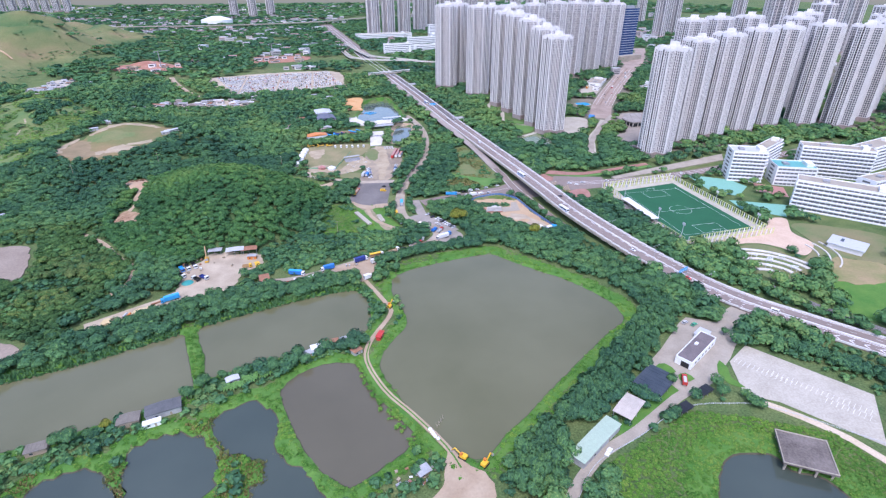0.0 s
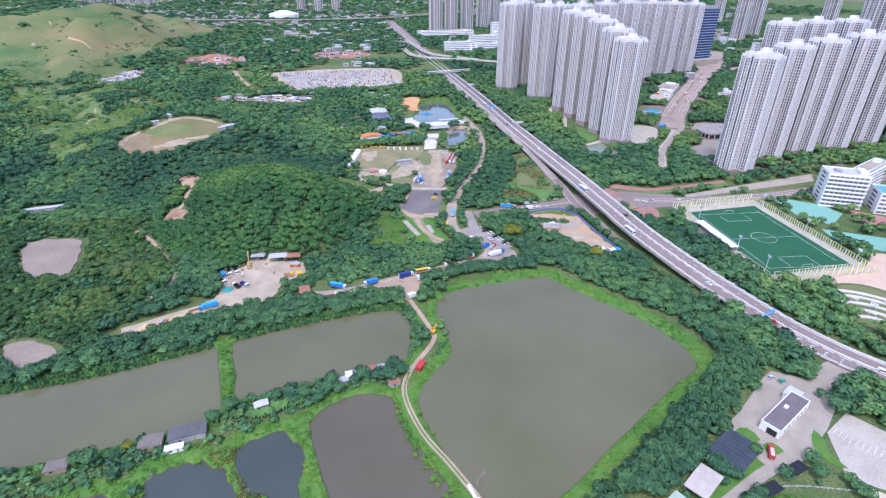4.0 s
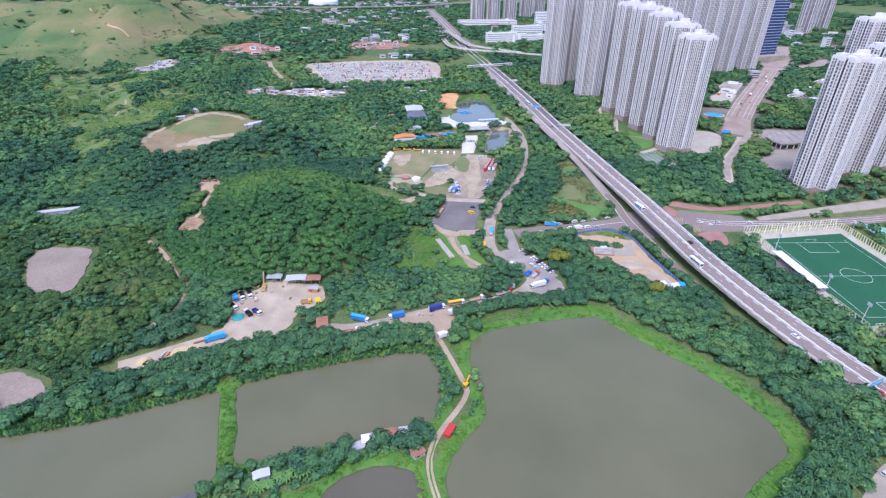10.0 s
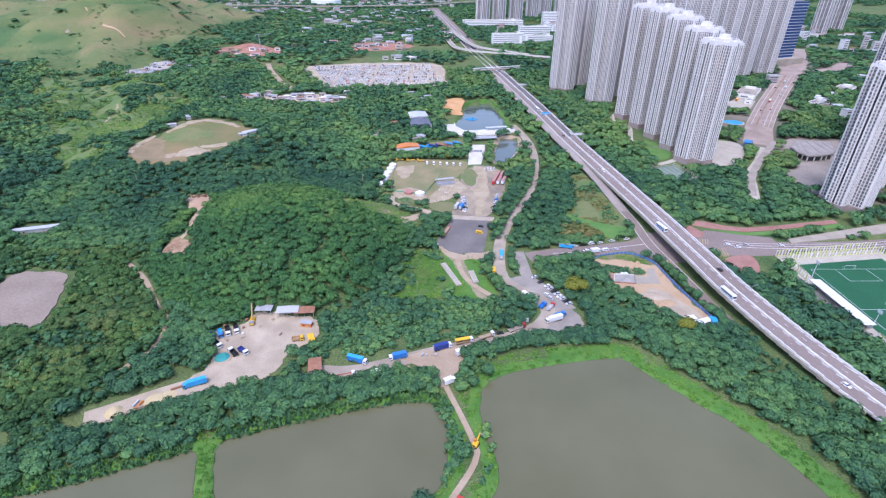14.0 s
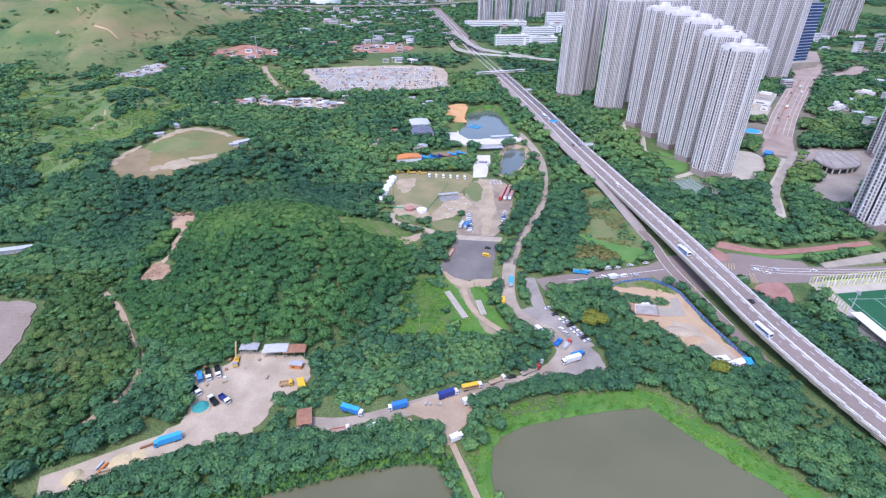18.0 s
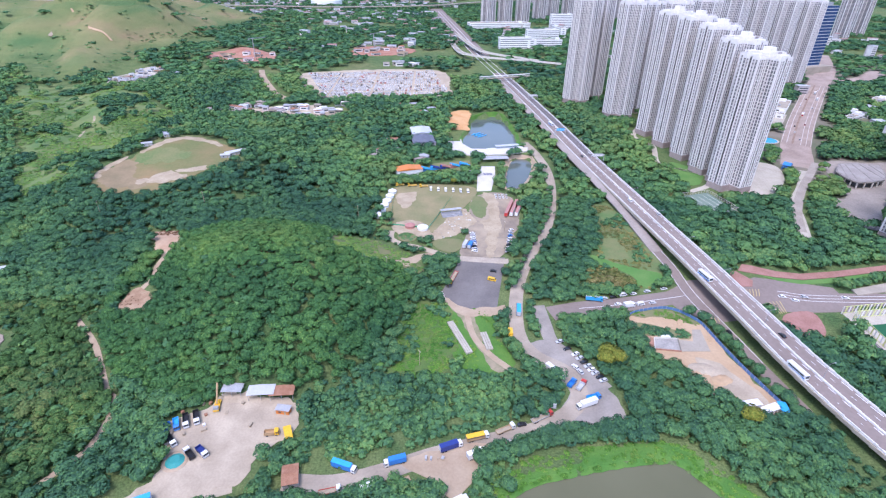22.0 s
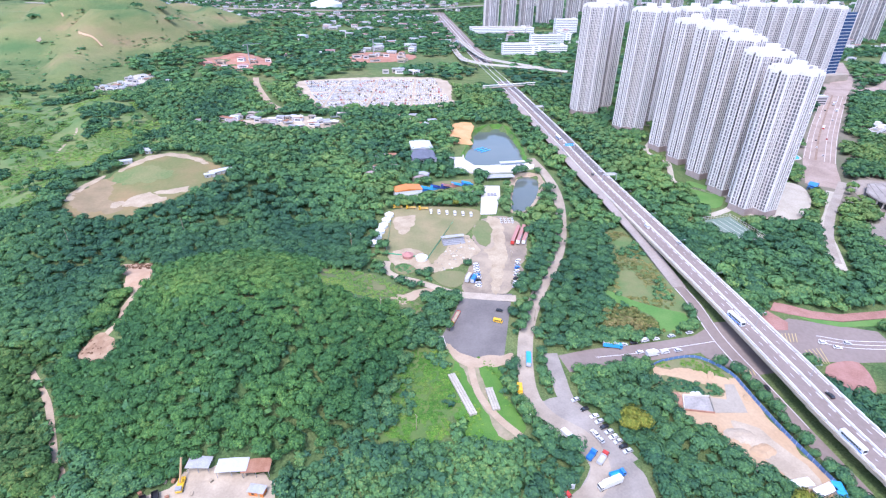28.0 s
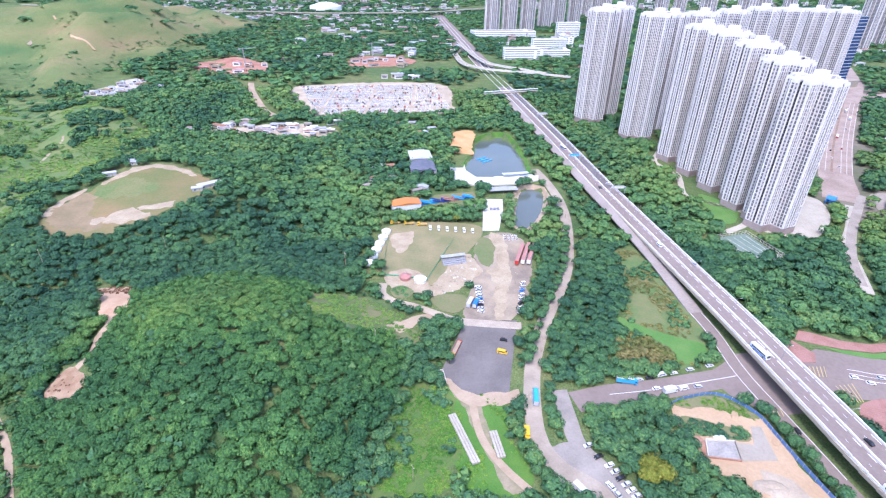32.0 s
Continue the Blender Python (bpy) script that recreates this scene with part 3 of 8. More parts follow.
def scatter(x0, y0, x1, y1, step, seed):
    rng = np.random.default_rng(seed)
    gx, gy = np.meshgrid(np.arange(x0, x1, float(step)), np.arange(y0, y1, float(step)))
    p = np.stack([gx.ravel(), gy.ravel()], 1)
    p[:, 0] += (np.arange(len(p)) // gx.shape[1] % 2) * step / 2
    return p + rng.uniform(-0.42, 0.42, p.shape) * step, rng


def slow_noise(p, scale, off=0.0):
    return np.array([noise.noise((x * scale + off, y * scale, off)) for x, y in p])

# ---- helpers for things ----
GREY = surface("grey_metal", (0.3, 0.3, 0.31), (0.38, 0.38, 0.39), 0.5, 4, rough=0.5, metal=0.3, bump=0.05)
RUBBER = surface("rubber", (0.02, 0.02, 0.02), (0.035, 0.035, 0.035), 2, 9, rough=0.9, bump=0.05)
GLASS = surface("dark_window_glass", (0.035, 0.045, 0.055), (0.06, 0.07, 0.08), 0.2, 2, rough=0.12, spec=0.6, bump=0.0)
RUST = surface("rusty_sheet", (0.25, 0.11, 0.06), (0.36, 0.2, 0.13), 0.4, 3, rough=0.9)
TIN = surface("grey_tin_sheet", (0.34, 0.34, 0.35), (0.48, 0.48, 0.48), 0.3, 3, rough=0.6, metal=0.2)
WOOD = surface("weathered_wood", (0.3, 0.24, 0.17), (0.4, 0.33, 0.24), 0.6, 4)
PAINTS = {}


def paint(name, c, rough=0.45):
    if name not in PAINTS:
        PAINTS[name] = surface(name + "_paint", tuple(v * 0.86 for v in c), c, 0.7, 4, rough=rough, spec=0.4, bump=0.02)
    return PAINTS[name]


P_WHITE, P_BLUE, P_NAVY = paint("white_coach", (0.75, 0.75, 0.74)), paint("blue", (0.04, 0.2, 0.55)), paint("dark_blue", (0.03, 0.05, 0.22))
P_SKY, P_RED, P_YELLOW = paint("sky_blue", (0.05, 0.36, 0.7)), paint("red", (0.5, 0.05, 0.04)), paint("yellow", (0.75, 0.45, 0.03))
P_BLACK, P_SILVER, P_ORANGE = paint("black", (0.02, 0.02, 0.022)), paint("silver", (0.5, 0.51, 0.53)), paint("orange", (0.6, 0.2, 0.04))
P_GREEN, P_TAN, P_PALEGREEN = paint("green", (0.05, 0.35, 0.2)), paint("tan", (0.45, 0.3, 0.16)), paint("pale_green", (0.38, 0.47, 0.36))
P_LIME, P_LAMP, P_TAIL = paint("lime", (0.6, 0.62, 0.25)), paint("headlamp", (0.8, 0.8, 0.75), 0.1), paint("tail_lamp", (0.4, 0.02, 0.02), 0.2)
P_CYAN, P_PINK = paint("teal", (0.12, 0.37, 0.35)), paint("brick_red", (0.42, 0.2, 0.17))


class Build:
    """Collects simple solids into one mesh."""

    def __init__(self):
        self.v, self.f = [], []

    def add(self, verts, faces):
        o = len(self.v)
        self.v += [tuple(p) for p in verts]
        self.f += [tuple(i + o for i in q) for q in faces]
        return self

    def box(self, x, y, z, sx, sy, sz, rz=0.0, taper=1.0):
        """A box with its base centre at x, y, z."""
        c, s = math.cos(radians(rz)), math.sin(radians(rz))
        pts = []
        for k, h in ((1.0, 0), (taper, sz)):
            for a, b in ((-1, -1), (1, -1), (1, 1), (-1, 1)):
                u, w = a * sx / 2 * k, b * sy / 2 * k
                pts.append((x + u * c - w * s, y + u * s + w * c, z + h))
        return self.add(pts, [(3, 2, 1, 0), (4, 5, 6, 7), (0, 1, 5, 4), (1, 2, 6, 5), (2, 3, 7, 6), (3, 0, 4, 7)])

    def prism(self, outline, z0, z1):
        n = len(outline)
        pts = [(x, y, z0) for x, y in outline] + [(x, y, z1) for x, y in outline]
        return self.add(pts, [tuple(range(n))[::-1], tuple(range(n, 2 * n))] + [(i, (i + 1) % n, n + (i + 1) % n, n + i) for i in range(n)])

    def profile(self, outline, width, y=0.0):
        """A side outline (x, z), counter-clockwise seen from -y, drawn out to a width along y."""
        n = len(outline)
        pts = [(x, y - width / 2, z) for x, z in outline] + [(x, y + width / 2, z) for x, z in outline]
        return self.add(pts, [tuple(range(n)), tuple(range(n, 2 * n))[::-1]] + [(i, n + i, n + (i + 1) % n, (i + 1) % n) for i in range(n)])

    def cyl(self, x, y, z, r, h, axis="z", n=10, r2=None):
        r2 = r if r2 is None else r2
        pts = []
        for k, q in ((0, r), (h, r2)):
            for i in range(n):
                a, b = math.cos(2 * math.pi * i / n) * q, math.sin(2 * math.pi * i / n) * q
                pts.append((x + a, y + b, z + k) if axis == "z" else ((x + a, y + k, z + b) if axis == "y" else (x + k, y + a, z + b)))
        fs = [tuple(range(n))[::-1], tuple(range(n, 2 * n))] + [(i, (i + 1) % n, n + (i + 1) % n, n + i) for i in range(n)]
        return self.add(pts, fs if axis != "y" else [f[::-1] for f in fs])

    def beam(self, a, b, w):
        """A square bar from a to b."""
        a, b = Vector(a), Vector(b)
        d = (b - a).normalized()
        u = d.orthogonal().normalized() * w / 2
        v = d.cross(u)
        pts = [p + k * u + l * v for p in (a, b) for k, l in ((-1, -1), (1, -1), (1, 1), (-1, 1))]
        return self.add(pts, [(3, 2, 1, 0), (4, 5, 6, 7), (0, 1, 5, 4), (1, 2, 6, 5), (2, 3, 7, 6), (3, 0, 4, 7)])

    def mesh(self, name, mat):
        me = bpy.data.meshes.new(name)
        me.from_pydata(self.v, [], self.f)
        me.materials.append(mat)
        return me


def part(name, build, mat, parent, label="", kind=""):
    ob = new(name, build if isinstance(build, bpy.types.Mesh) else build.mesh(name, mat))
    ob.parent = parent
    return tagged(ob, label, kind=kind)


def thing(name, label, category, group="", kind=""):
    return tagged(new(name), label, category, group, kind)


def place(ob, x, y, turn=0.0, z=None):
    ob.matrix_world = pose(x, y, h1(x, y) if z is None else z, 0, 0, turn)
    return ob


def keep_clear(x, y, r):
    CLEAR.append((np.array([(x - r, y - r), (x + r, y - r), (x + r, y + r), (x - r, y + r)], float), 0.5, True))


# ---- vehicles ----


def wheels(ob, xs, track, r, w=0.3):
    for x in xs:
        for s in (-1, 1):
            wheel = part("wheel", Build().cyl(x, s * track / 2 - (w / 2), r, r, w, "y", 10), RUBBER, ob)
            part("hub", Build().cyl(x, s * (track / 2 + w / 2) - (0.02 if s > 0 else 0.0), r, r * 0.5, 0.02, "y", 8), GREY, wheel)


def car(name, colour, label, length=4.4, roof=1.5, category="car"):
    ob = thing(name, label, category)
    L, w = length / 2, 1.78
    part("body", Build().profile([(-L, 0.3), (L, 0.3), (L, 0.65), (L - 0.15, 0.78), (L * 0.42, 0.92), (-L * 0.9, 0.95), (-L, 0.8)], w), colour, ob)
    part("window_band", Build().profile([(-L * 0.86, 0.93), (L * 0.44, 0.9), (L * 0.2, roof - 0.06), (-L * 0.62, roof - 0.06)], w - 0.22), GLASS, ob)
    part("roof", Build().profile([(-L * 0.64, roof - 0.06), (L * 0.2, roof - 0.06), (L * 0.12, roof), (-L * 0.56, roof)], w - 0.26), colour, ob)
    for s in (-1, 1):
        part("headlight", Build().box(L - 0.02, s * 0.62, 0.6, 0.1, 0.4, 0.14), P_LAMP, ob)
        part("tail_light", Build().box(-L + 0.01, s * 0.66, 0.65, 0.08, 0.3, 0.16), P_TAIL, ob)
    wheels(ob, (-L * 0.6, L * 0.62), w - 0.1, 0.31, 0.2)
    return ob


def van(name, colour, label, length=5.2, h=2.2):
    ob = thing(name, label, "van")
    L, w = length / 2, 1.9
    part("body", Build().profile([(-L, 0.35), (L, 0.35), (L, 0.95), (L - 0.35, 1.15), (L - 1.0, h - 0.05), (L - 1.25, h), (-L + 0.1, h), (-L, h - 0.15)], w), colour, ob)
    part("windscreen", Build().profile([(L - 0.4, 1.2), (L - 0.33, 1.2), (L - 0.97, h - 0.12), (L - 1.04, h - 0.12)], w - 0.25), GLASS, ob)
    for s in (-1, 1):
        part("side_window", Build().box(-0.2, s * (w / 2), 1.25, length * 0.62, 0.05, 0.6), GLASS, ob)
        part("headlight", Build().box(L, s * 0.7, 0.75, 0.08, 0.35, 0.2), P_LAMP, ob)
    wheels(ob, (-L * 0.58, L * 0.62), w - 0.1, 0.35, 0.22)
    return ob


def lorry(name, cab_colour, load, load_colour, label, length=10.0, roof_colour=None):
    """load: box, flat, stake, tipper or none."""
    ob = thing(name, label, "lorry")
    L, w = length / 2, 2.4
    cab = part("cab", Build().profile([(L - 1.9, 0.7), (L, 0.6), (L, 1.5), (L - 0.18, 2.75), (L - 0.5, 2.95), (L - 1.9, 2.95)], w), cab_colour, ob)
    part("windscreen", Build().profile([(L - 0.02, 1.65), (L + 0.04, 1.65), (L - 0.12, 2.6), (L - 0.18, 2.6)], w - 0.25), GLASS, cab)
    part("bumper", Build().box(L - 0.1, 0, 0.45, 0.35, w, 0.35), GREY, cab)
    for s in (-1, 1):
        part("side_window", Build().box(L - 0.85, s * w / 2, 1.75, 0.9, 0.05, 0.75), GLASS, cab)
        part("mirror", Build().box(L - 0.05, s * (w / 2 + 0.16), 1.7, 0.12, 0.22, 0.6), P_BLACK, cab)
    part("chassis", Build().box(-0.3, 0, 0.7, length - 0.8, 1.0, 0.3), GREY, ob)
    bl = length - 2.1
    bx = -L + bl / 2
    if load == "box":
        box = part("cargo_box", Build().box(bx, 0, 1.0, bl, 2.48, 2.7), load_colour, ob)
        part("roof", Build().box(bx, 0, 3.7, bl + 0.04, 2.5, 0.08), roof_colour or load_colour, box)
        part("rear_door", Build().box(-L - 0.02, 0, 1.1, 0.06, 2.3, 2.5), P_SILVER, box)
        for k in range(5):
            for s in (-1, 1):
                part("rib", Build().box(-L + bl * (k + 0.5) / 5, s * 1.26, 1.05, 0.1, 0.05, 2.6), load_colour, box)
    elif load == "none":
        pass
    else:
        bed = part("bed", Build().box(bx, 0, 1.0, bl, 2.45, 0.18), WOOD if load != "tipper" else load_colour, ob)
        hgt = {"flat": 0.45, "stake": 1.9, "tipper": 1.2}[load]
        for s in (-1, 1):
            part("side_board", Build().box(bx, s * 1.2, 1.18, bl, 0.08, hgt * (0.35 if load == "stake" else 1)), load_colour, bed)
        part("tail_board", Build().box(-L + 0.04, 0, 1.18, 0.08, 2.4, hgt), load_colour, bed)
        part("head_board", Build().box(-L + bl - 0.04, 0, 1.18, 0.08, 2.4, max(hgt, 1.0)), load_colour, bed)
        if load == "stake":
            for k in range(7):
                for s in (-1, 1):
                    part("stake", Build().box(-L + bl * (k + 0.5) / 7, s * 1.2, 1.18, 0.1, 0.08, hgt), load_colour, bed)
            part("canopy", Build().box(bx, 0, 3.05, bl, 2.5, 0.12), roof_colour or load_colour, bed)
    wheels(ob, (L - 1.2, -L + 1.2) + ((-L + 2.5,) if length > 9 else ()), 2.1, 0.48, 0.32)
    return ob


def bus(name, colour, stripe, label, length=12.0):
    ob = thing(name, label, "bus")
    L = length / 2
    body = part("body", Build().profile([(-L, 0.35), (L, 0.35), (L + 0.05, 1.4), (L - 0.15, 3.05), (L - 0.5, 3.2), (-L + 0.2, 3.2), (-L, 3.0)], 2.5), colour, ob)
    for s in (-1, 1):
        for k in range(8):
            part("side_window", Build().box(-L + 1.2 + k * (length - 2.2) / 8 + 0.5, s * 1.25, 1.55, (length - 2.2) / 8 - 0.12, 0.05, 1.0), GLASS, body)
        part("stripe", Build().box(0, s * 1.25, 0.6, length - 0.6, 0.04, 0.7), stripe, body)
    part("windscreen", Build().profile([(L + 0.0, 1.3), (L + 0.07, 1.3), (L - 0.1, 2.8), (L - 0.17, 2.8)], 2.2), GLASS, body)
    part("rear_panel", Build().box(-L, 0, 0.6, 0.06, 2.3, 1.9), stripe, body)
    part("roof_unit", Build().box(-1.5, 0, 3.2, 3.2, 1.7, 0.25), P_WHITE, ob)
    part("roof_hatch", Build().box(3.0, 0, 3.2, 0.9, 0.9, 0.12), P_SILVER, ob)
    wheels(ob, (L - 2.4, -L + 3.0), 2.25, 0.5, 0.3)
    return ob


def park_all():
    """Vehicles parked along the lane, in the yard and at the crossroad."""
    g = "lorries parked along the lane"
    for args, x, y, turn in (
        ((P_WHITE, "box", P_BLUE, "blue and white box lorry parked by the lane", 11, P_SKY), -38, 337, -20),
        ((P_WHITE, "box", P_BLUE, "blue box lorry with a white cab", 9.5, P_BLUE), -17, 339.5, -163),
        ((P_WHITE, "box", P_NAVY, "dark blue box lorry with a white cab", 10.5), 7, 347, 21),
        ((P_WHITE, "stake", P_TAN, "stake-sided lorry with a yellow canopy", 10.5, P_YELLOW), 19, 352, 15),
        ((P_WHITE, "flat", P_TAN, "tan flatbed lorry with a white cab", 9.5), 32, 356.5, 25),
        ((P_RED, "flat", P_SILVER, "red-cabbed flatbed lorry with an empty bed", 11.5), 50, 363.5, 28),
        ((P_WHITE, "box", P_WHITE, "short white box lorry standing across the lane", 6.5), 57, 372, 79),
        ((P_WHITE, "box", P_WHITE, "white box lorry beside the pond trees", 9), 18, 343, 25),
        ((P_WHITE, "stake", P_BLUE, "blue stake lorry with a red-striped load", 10.5, P_PINK), 29, 347, 18),
        ((P_WHITE, "box", P_WHITE, "long white box lorry by the hedge", 10), -27, 327, -156),
        ((P_WHITE, "flat", P_TAN, "tan dropside lorry with a white cab", 8), -14, 330, -157),
        ((P_WHITE, "flat", P_RED, "reddish flatbed lorry half under the hedge", 9), -42, 326, 13),
        ((P_WHITE, "box", P_WHITE, "white box body standing in the bushes", 6.5), 10, 321, 27),
        ((P_WHITE, "box", P_WHITE, "white articulated box lorry at the bend", 11.5), 62, 393, -56),
        ((P_BLUE, "tipper", P_BLUE, "blue tipper lorry at the bend", 6), 69, 385, 48),
        ((P_RED, "tipper", P_SILVER, "red-cabbed tipper lorry at the bend", 7.5), 73.5, 383.5, 50),
        ((P_BLUE, "tipper", P_SKY, "light blue tipper lorry", 7), 77.5, 375.5, 17),
        ((P_WHITE, "box", P_WHITE, "white box lorry by the pond bank", 11), 73, 371, -158),
        ((P_YELLOW, "box", P_YELLOW, "yellow box lorry at the lane's edge", 7.5), 43, 423, -94),
        ((P_WHITE, "box", P_WHITE, "white box lorry with a pale blue cab", 11), 44, 409, -78),
        ((P_SKY, "box", P_SKY, "pale blue box lorry on the narrow lane", 10.5), 51, 446, 82),
    ):
        cabc, load, lc, lab, ln = args[:5]
        place(tagged(lorry("lorry", cabc, load, lc, lab, ln, args[5] if len(args) > 5 else None), group=g), x, y, turn)
    y = "vehicles in the gravel yard"
    for args, x, yy, turn in (
        ((P_SKY, "box", P_SKY, "bright blue box lorry on the gravel lane", 11), -116, 321, -155),
        ((P_WHITE, "tipper", P_BLACK, "black tipper lorry with a white cab", 8.2), -114, 362, -65),
        ((P_WHITE, "tipper", P_BLACK, "black tipper lorry with a white cab", 8.2), -110, 364, -64),
        ((P_BLUE, "tipper", P_SKY, "small blue tipper lorry", 7), -117.5, 360, -62),
        ((P_BLUE, "tipper", P_BLUE, "dark blue tipper lorry", 7.5), -121, 357, -80),
        ((P_WHITE, "tipper", P_BLACK, "black tipper lorry at the yard's edge", 7.8), -116, 351, -43),
        ((P_WHITE, "tipper", P_BLACK, "black tipper lorry beside a tarpaulin", 7), -105, 344, 136),
        ((P_WHITE, "tipper", P_NAVY, "dark tipper lorry beside a tarpaulin", 7), -100, 345, -40),
        ((P_YELLOW, "tipper", P_TAN, "yellow tipper lorry by the sheds", 6.5), -73, 355, 7),
    ):
        cabc, load, lc, lab, ln = args
        place(tagged(lorry("lorry", cabc, load, lc, lab, ln), group=y), x, yy, turn)
    j = "traffic at the crossroad"
    place(tagged(lorry("lorry", P_SKY, "box", P_SKY, "bright blue box lorry at the crossroad", 10.5, P_WHITE), group=j), 100, 457, -10)
    place(tagged(lorry("lorry", P_WHITE, "box", P_WHITE, "white box lorry at the crossroad", 7.5), group=j), 120, 450.5, 15)
    cols = {"white": P_WHITE, "silver": P_SILVER, "black": P_BLACK, "red": P_RED, "blue": P_BLUE}
    base = {k: car("car", m, k + " four-door saloon car") for k, m in cols.items()}
    vbase = van("van", P_WHITE, "white panel van with dark windows")
    used = set()

    def put(kind, x, yy, turn, group, z=None):
        src = vbase if kind == "van" else base[kind]
        m = pose(x, yy, (h1(x, yy) + 0.2) if z is None else z, 0, 0, turn)
        if kind in used:
            ob = copy_thing(src, m)
        else:
            ob = src
            ob.matrix_world = m
            used.add(kind)
        return tagged(ob, group=group)
    row = "cars parked side by side at the bend"
    for k, x, yy in (("silver", 70, 418), ("black", 73, 412), ("white", 76.5, 407.5), ("silver", 78, 404.3), ("black", 79.4, 401.2), ("silver", 80.8, 398.2), ("white", 82, 395.4), ("silver", 83.3, 392.8), ("black", 84.8, 390.2), ("silver", 86, 387.6)):
        put(k, x, yy, 200, row)
    put("white", 74, 397.5, 118, row)
    put("silver", 75.5, 394, 118, row)
    put("black", 40, 359.5, 15, row)
    for k, x, yy in (("silver", 107, 458.5), ("black", 113, 460), ("van", 120, 462), ("white", 127, 463.5), ("silver", 137, 466), ("white", 149, 469), ("white", 114, 452.5), ("van", 128, 452.5), ("silver", 136, 454), ("white", 222, 460.5), ("white", 228, 456.5), ("silver", 236, 460), ("white", 262, 459)):
        put(k, x, yy, 14 if x < 150 else -8, j)
    put("black", 170.5, 426, -86, j)
    lot = "cars in the dirt parking ground"
    for i in range(9):
        put(("white", "silver", "black", "white", "blue", "silver", "white", "silver", "white")[i], 29 + (i % 2) * 0.3, 515 + i * 3.2, 160, lot)
    for i in range(8):
        put(("silver", "white", "black", "silver", "white", "blue", "silver", "white")[i], 53 + i * 0.9, 515 + i * 4.4, 40, lot)
    put("black", 40, 489, -15, lot)
    for i in range(6):
        put("van", -3 + i * 6.6, 619.5 - i * 0.9, -88, "white vans in a row")
    yv = van("van", P_YELLOW, "yellow van on dark asphalt", 5.6)
    place(yv, 38, 479, -21)
    rl = lorry("lorry", P_YELLOW, "flat", P_RED, "long red flatbed lorry on asphalt", 15)
    place(rl, 12.5, 481, 250)
    place(lorry("lorry", P_YELLOW, "box", P_SILVER, "grey lorry with a yellow cab", 10), 23, 523, 70)
    place(lorry("lorry", P_WHITE, "box", P_BLUE, "white and blue lorry in the dirt lot", 9), 26.5, 522, 70)
    for x, yy, ln in ((-31, 628, 8), (-20, 627, 8.5), (-9.5, 625.5, 8)):
        place(tagged(lorry("lorry", P_YELLOW, "flat", P_YELLOW, "yellow lorry beside the camp field", ln), group="yellow lorries"), x, yy, 185)
    for x, yy in ((62, 580), (66.3, 581), (70.5, 581)):
        t = thing("trailer", "red and white box trailer standing in the lot", "trailer", "box trailers")
        part("front_half", Build().box(7, 0, 1.1, 13.5, 2.5, 2.8), P_RED, t)
        part("rear_half", Build().box(-7, 0, 1.1, 14, 2.5, 2.8), P_WHITE if x > 63 else P_RED, t)
        part("roof", Build().box(0, 0, 3.9, 27.5, 2.5, 0.1), P_PINK, t)
        part("landing_leg", Build().box(10, 0, 0, 0.2, 1.8, 1.1), GREY, t)
        wheels(t, (-11, -9.7, 3, 4.3), 2.1, 0.5, 0.3)
        place(t, x, yy, 72)
    hw = "traffic on the viaduct"
    for x, yy, turn, c, s, lab in ((181.5, 385, -80, P_WHITE, P_BLUE, "white coach with blue stripes on the viaduct"), (174, 470, -79, P_WHITE, P_BLUE, "white and blue bus on the viaduct"), (139, 795, -81, P_WHITE, P_BLUE, "white and blue bus on the highway")):
        b = tagged(bus("bus", c, s, lab), group=hw)
        place(b, x, yy, turn, float(deck_z(x, yy)) + 0.62)
    for k, x, yy, turn in (("white", 204, 312, -70), ("black", 190, 412, 98), ("silver", 178.5, 560, 97), ("van", 164, 585, -83), ("white", 160, 700, 97), ("black", 150, 690, -83), ("silver", 131, 880, -82), ("red", 222, 272, -66), ("van", 250, 226, -52)):
        put(k, x, yy, turn, hw, float(deck_z(x, yy)) + 0.62)


park_all()

# ---- the highway's fittings ----
HWL = spline(HW, False, 5.0)


def along(s0, s1, off, step):
    """Points along the highway between two lengths y, moved sideways: x, y, z, heading."""
    d = np.gradient(HWL, axis=0)
    d /= np.linalg.norm(d, axis=1)[:, None]
    acc = np.concatenate([[0], np.cumsum(np.linalg.norm(np.diff(HWL, axis=0), axis=1))])
    ya = np.interp([s0, s1], HWL[:, 1], acc)
    s = np.arange(ya[0], ya[1], step)
    x, y = np.interp(s, acc, HWL[:, 0]), np.interp(s, acc, HWL[:, 1])
    dx, dy = np.interp(s, acc, d[:, 0]), np.interp(s, acc, d[:, 1])
    px, py = x + dy * off, y - dx * off
    return np.stack([px, py, deck_z(px, py) + 0.6, np.degrees(np.arctan2(dy, dx))], 1)


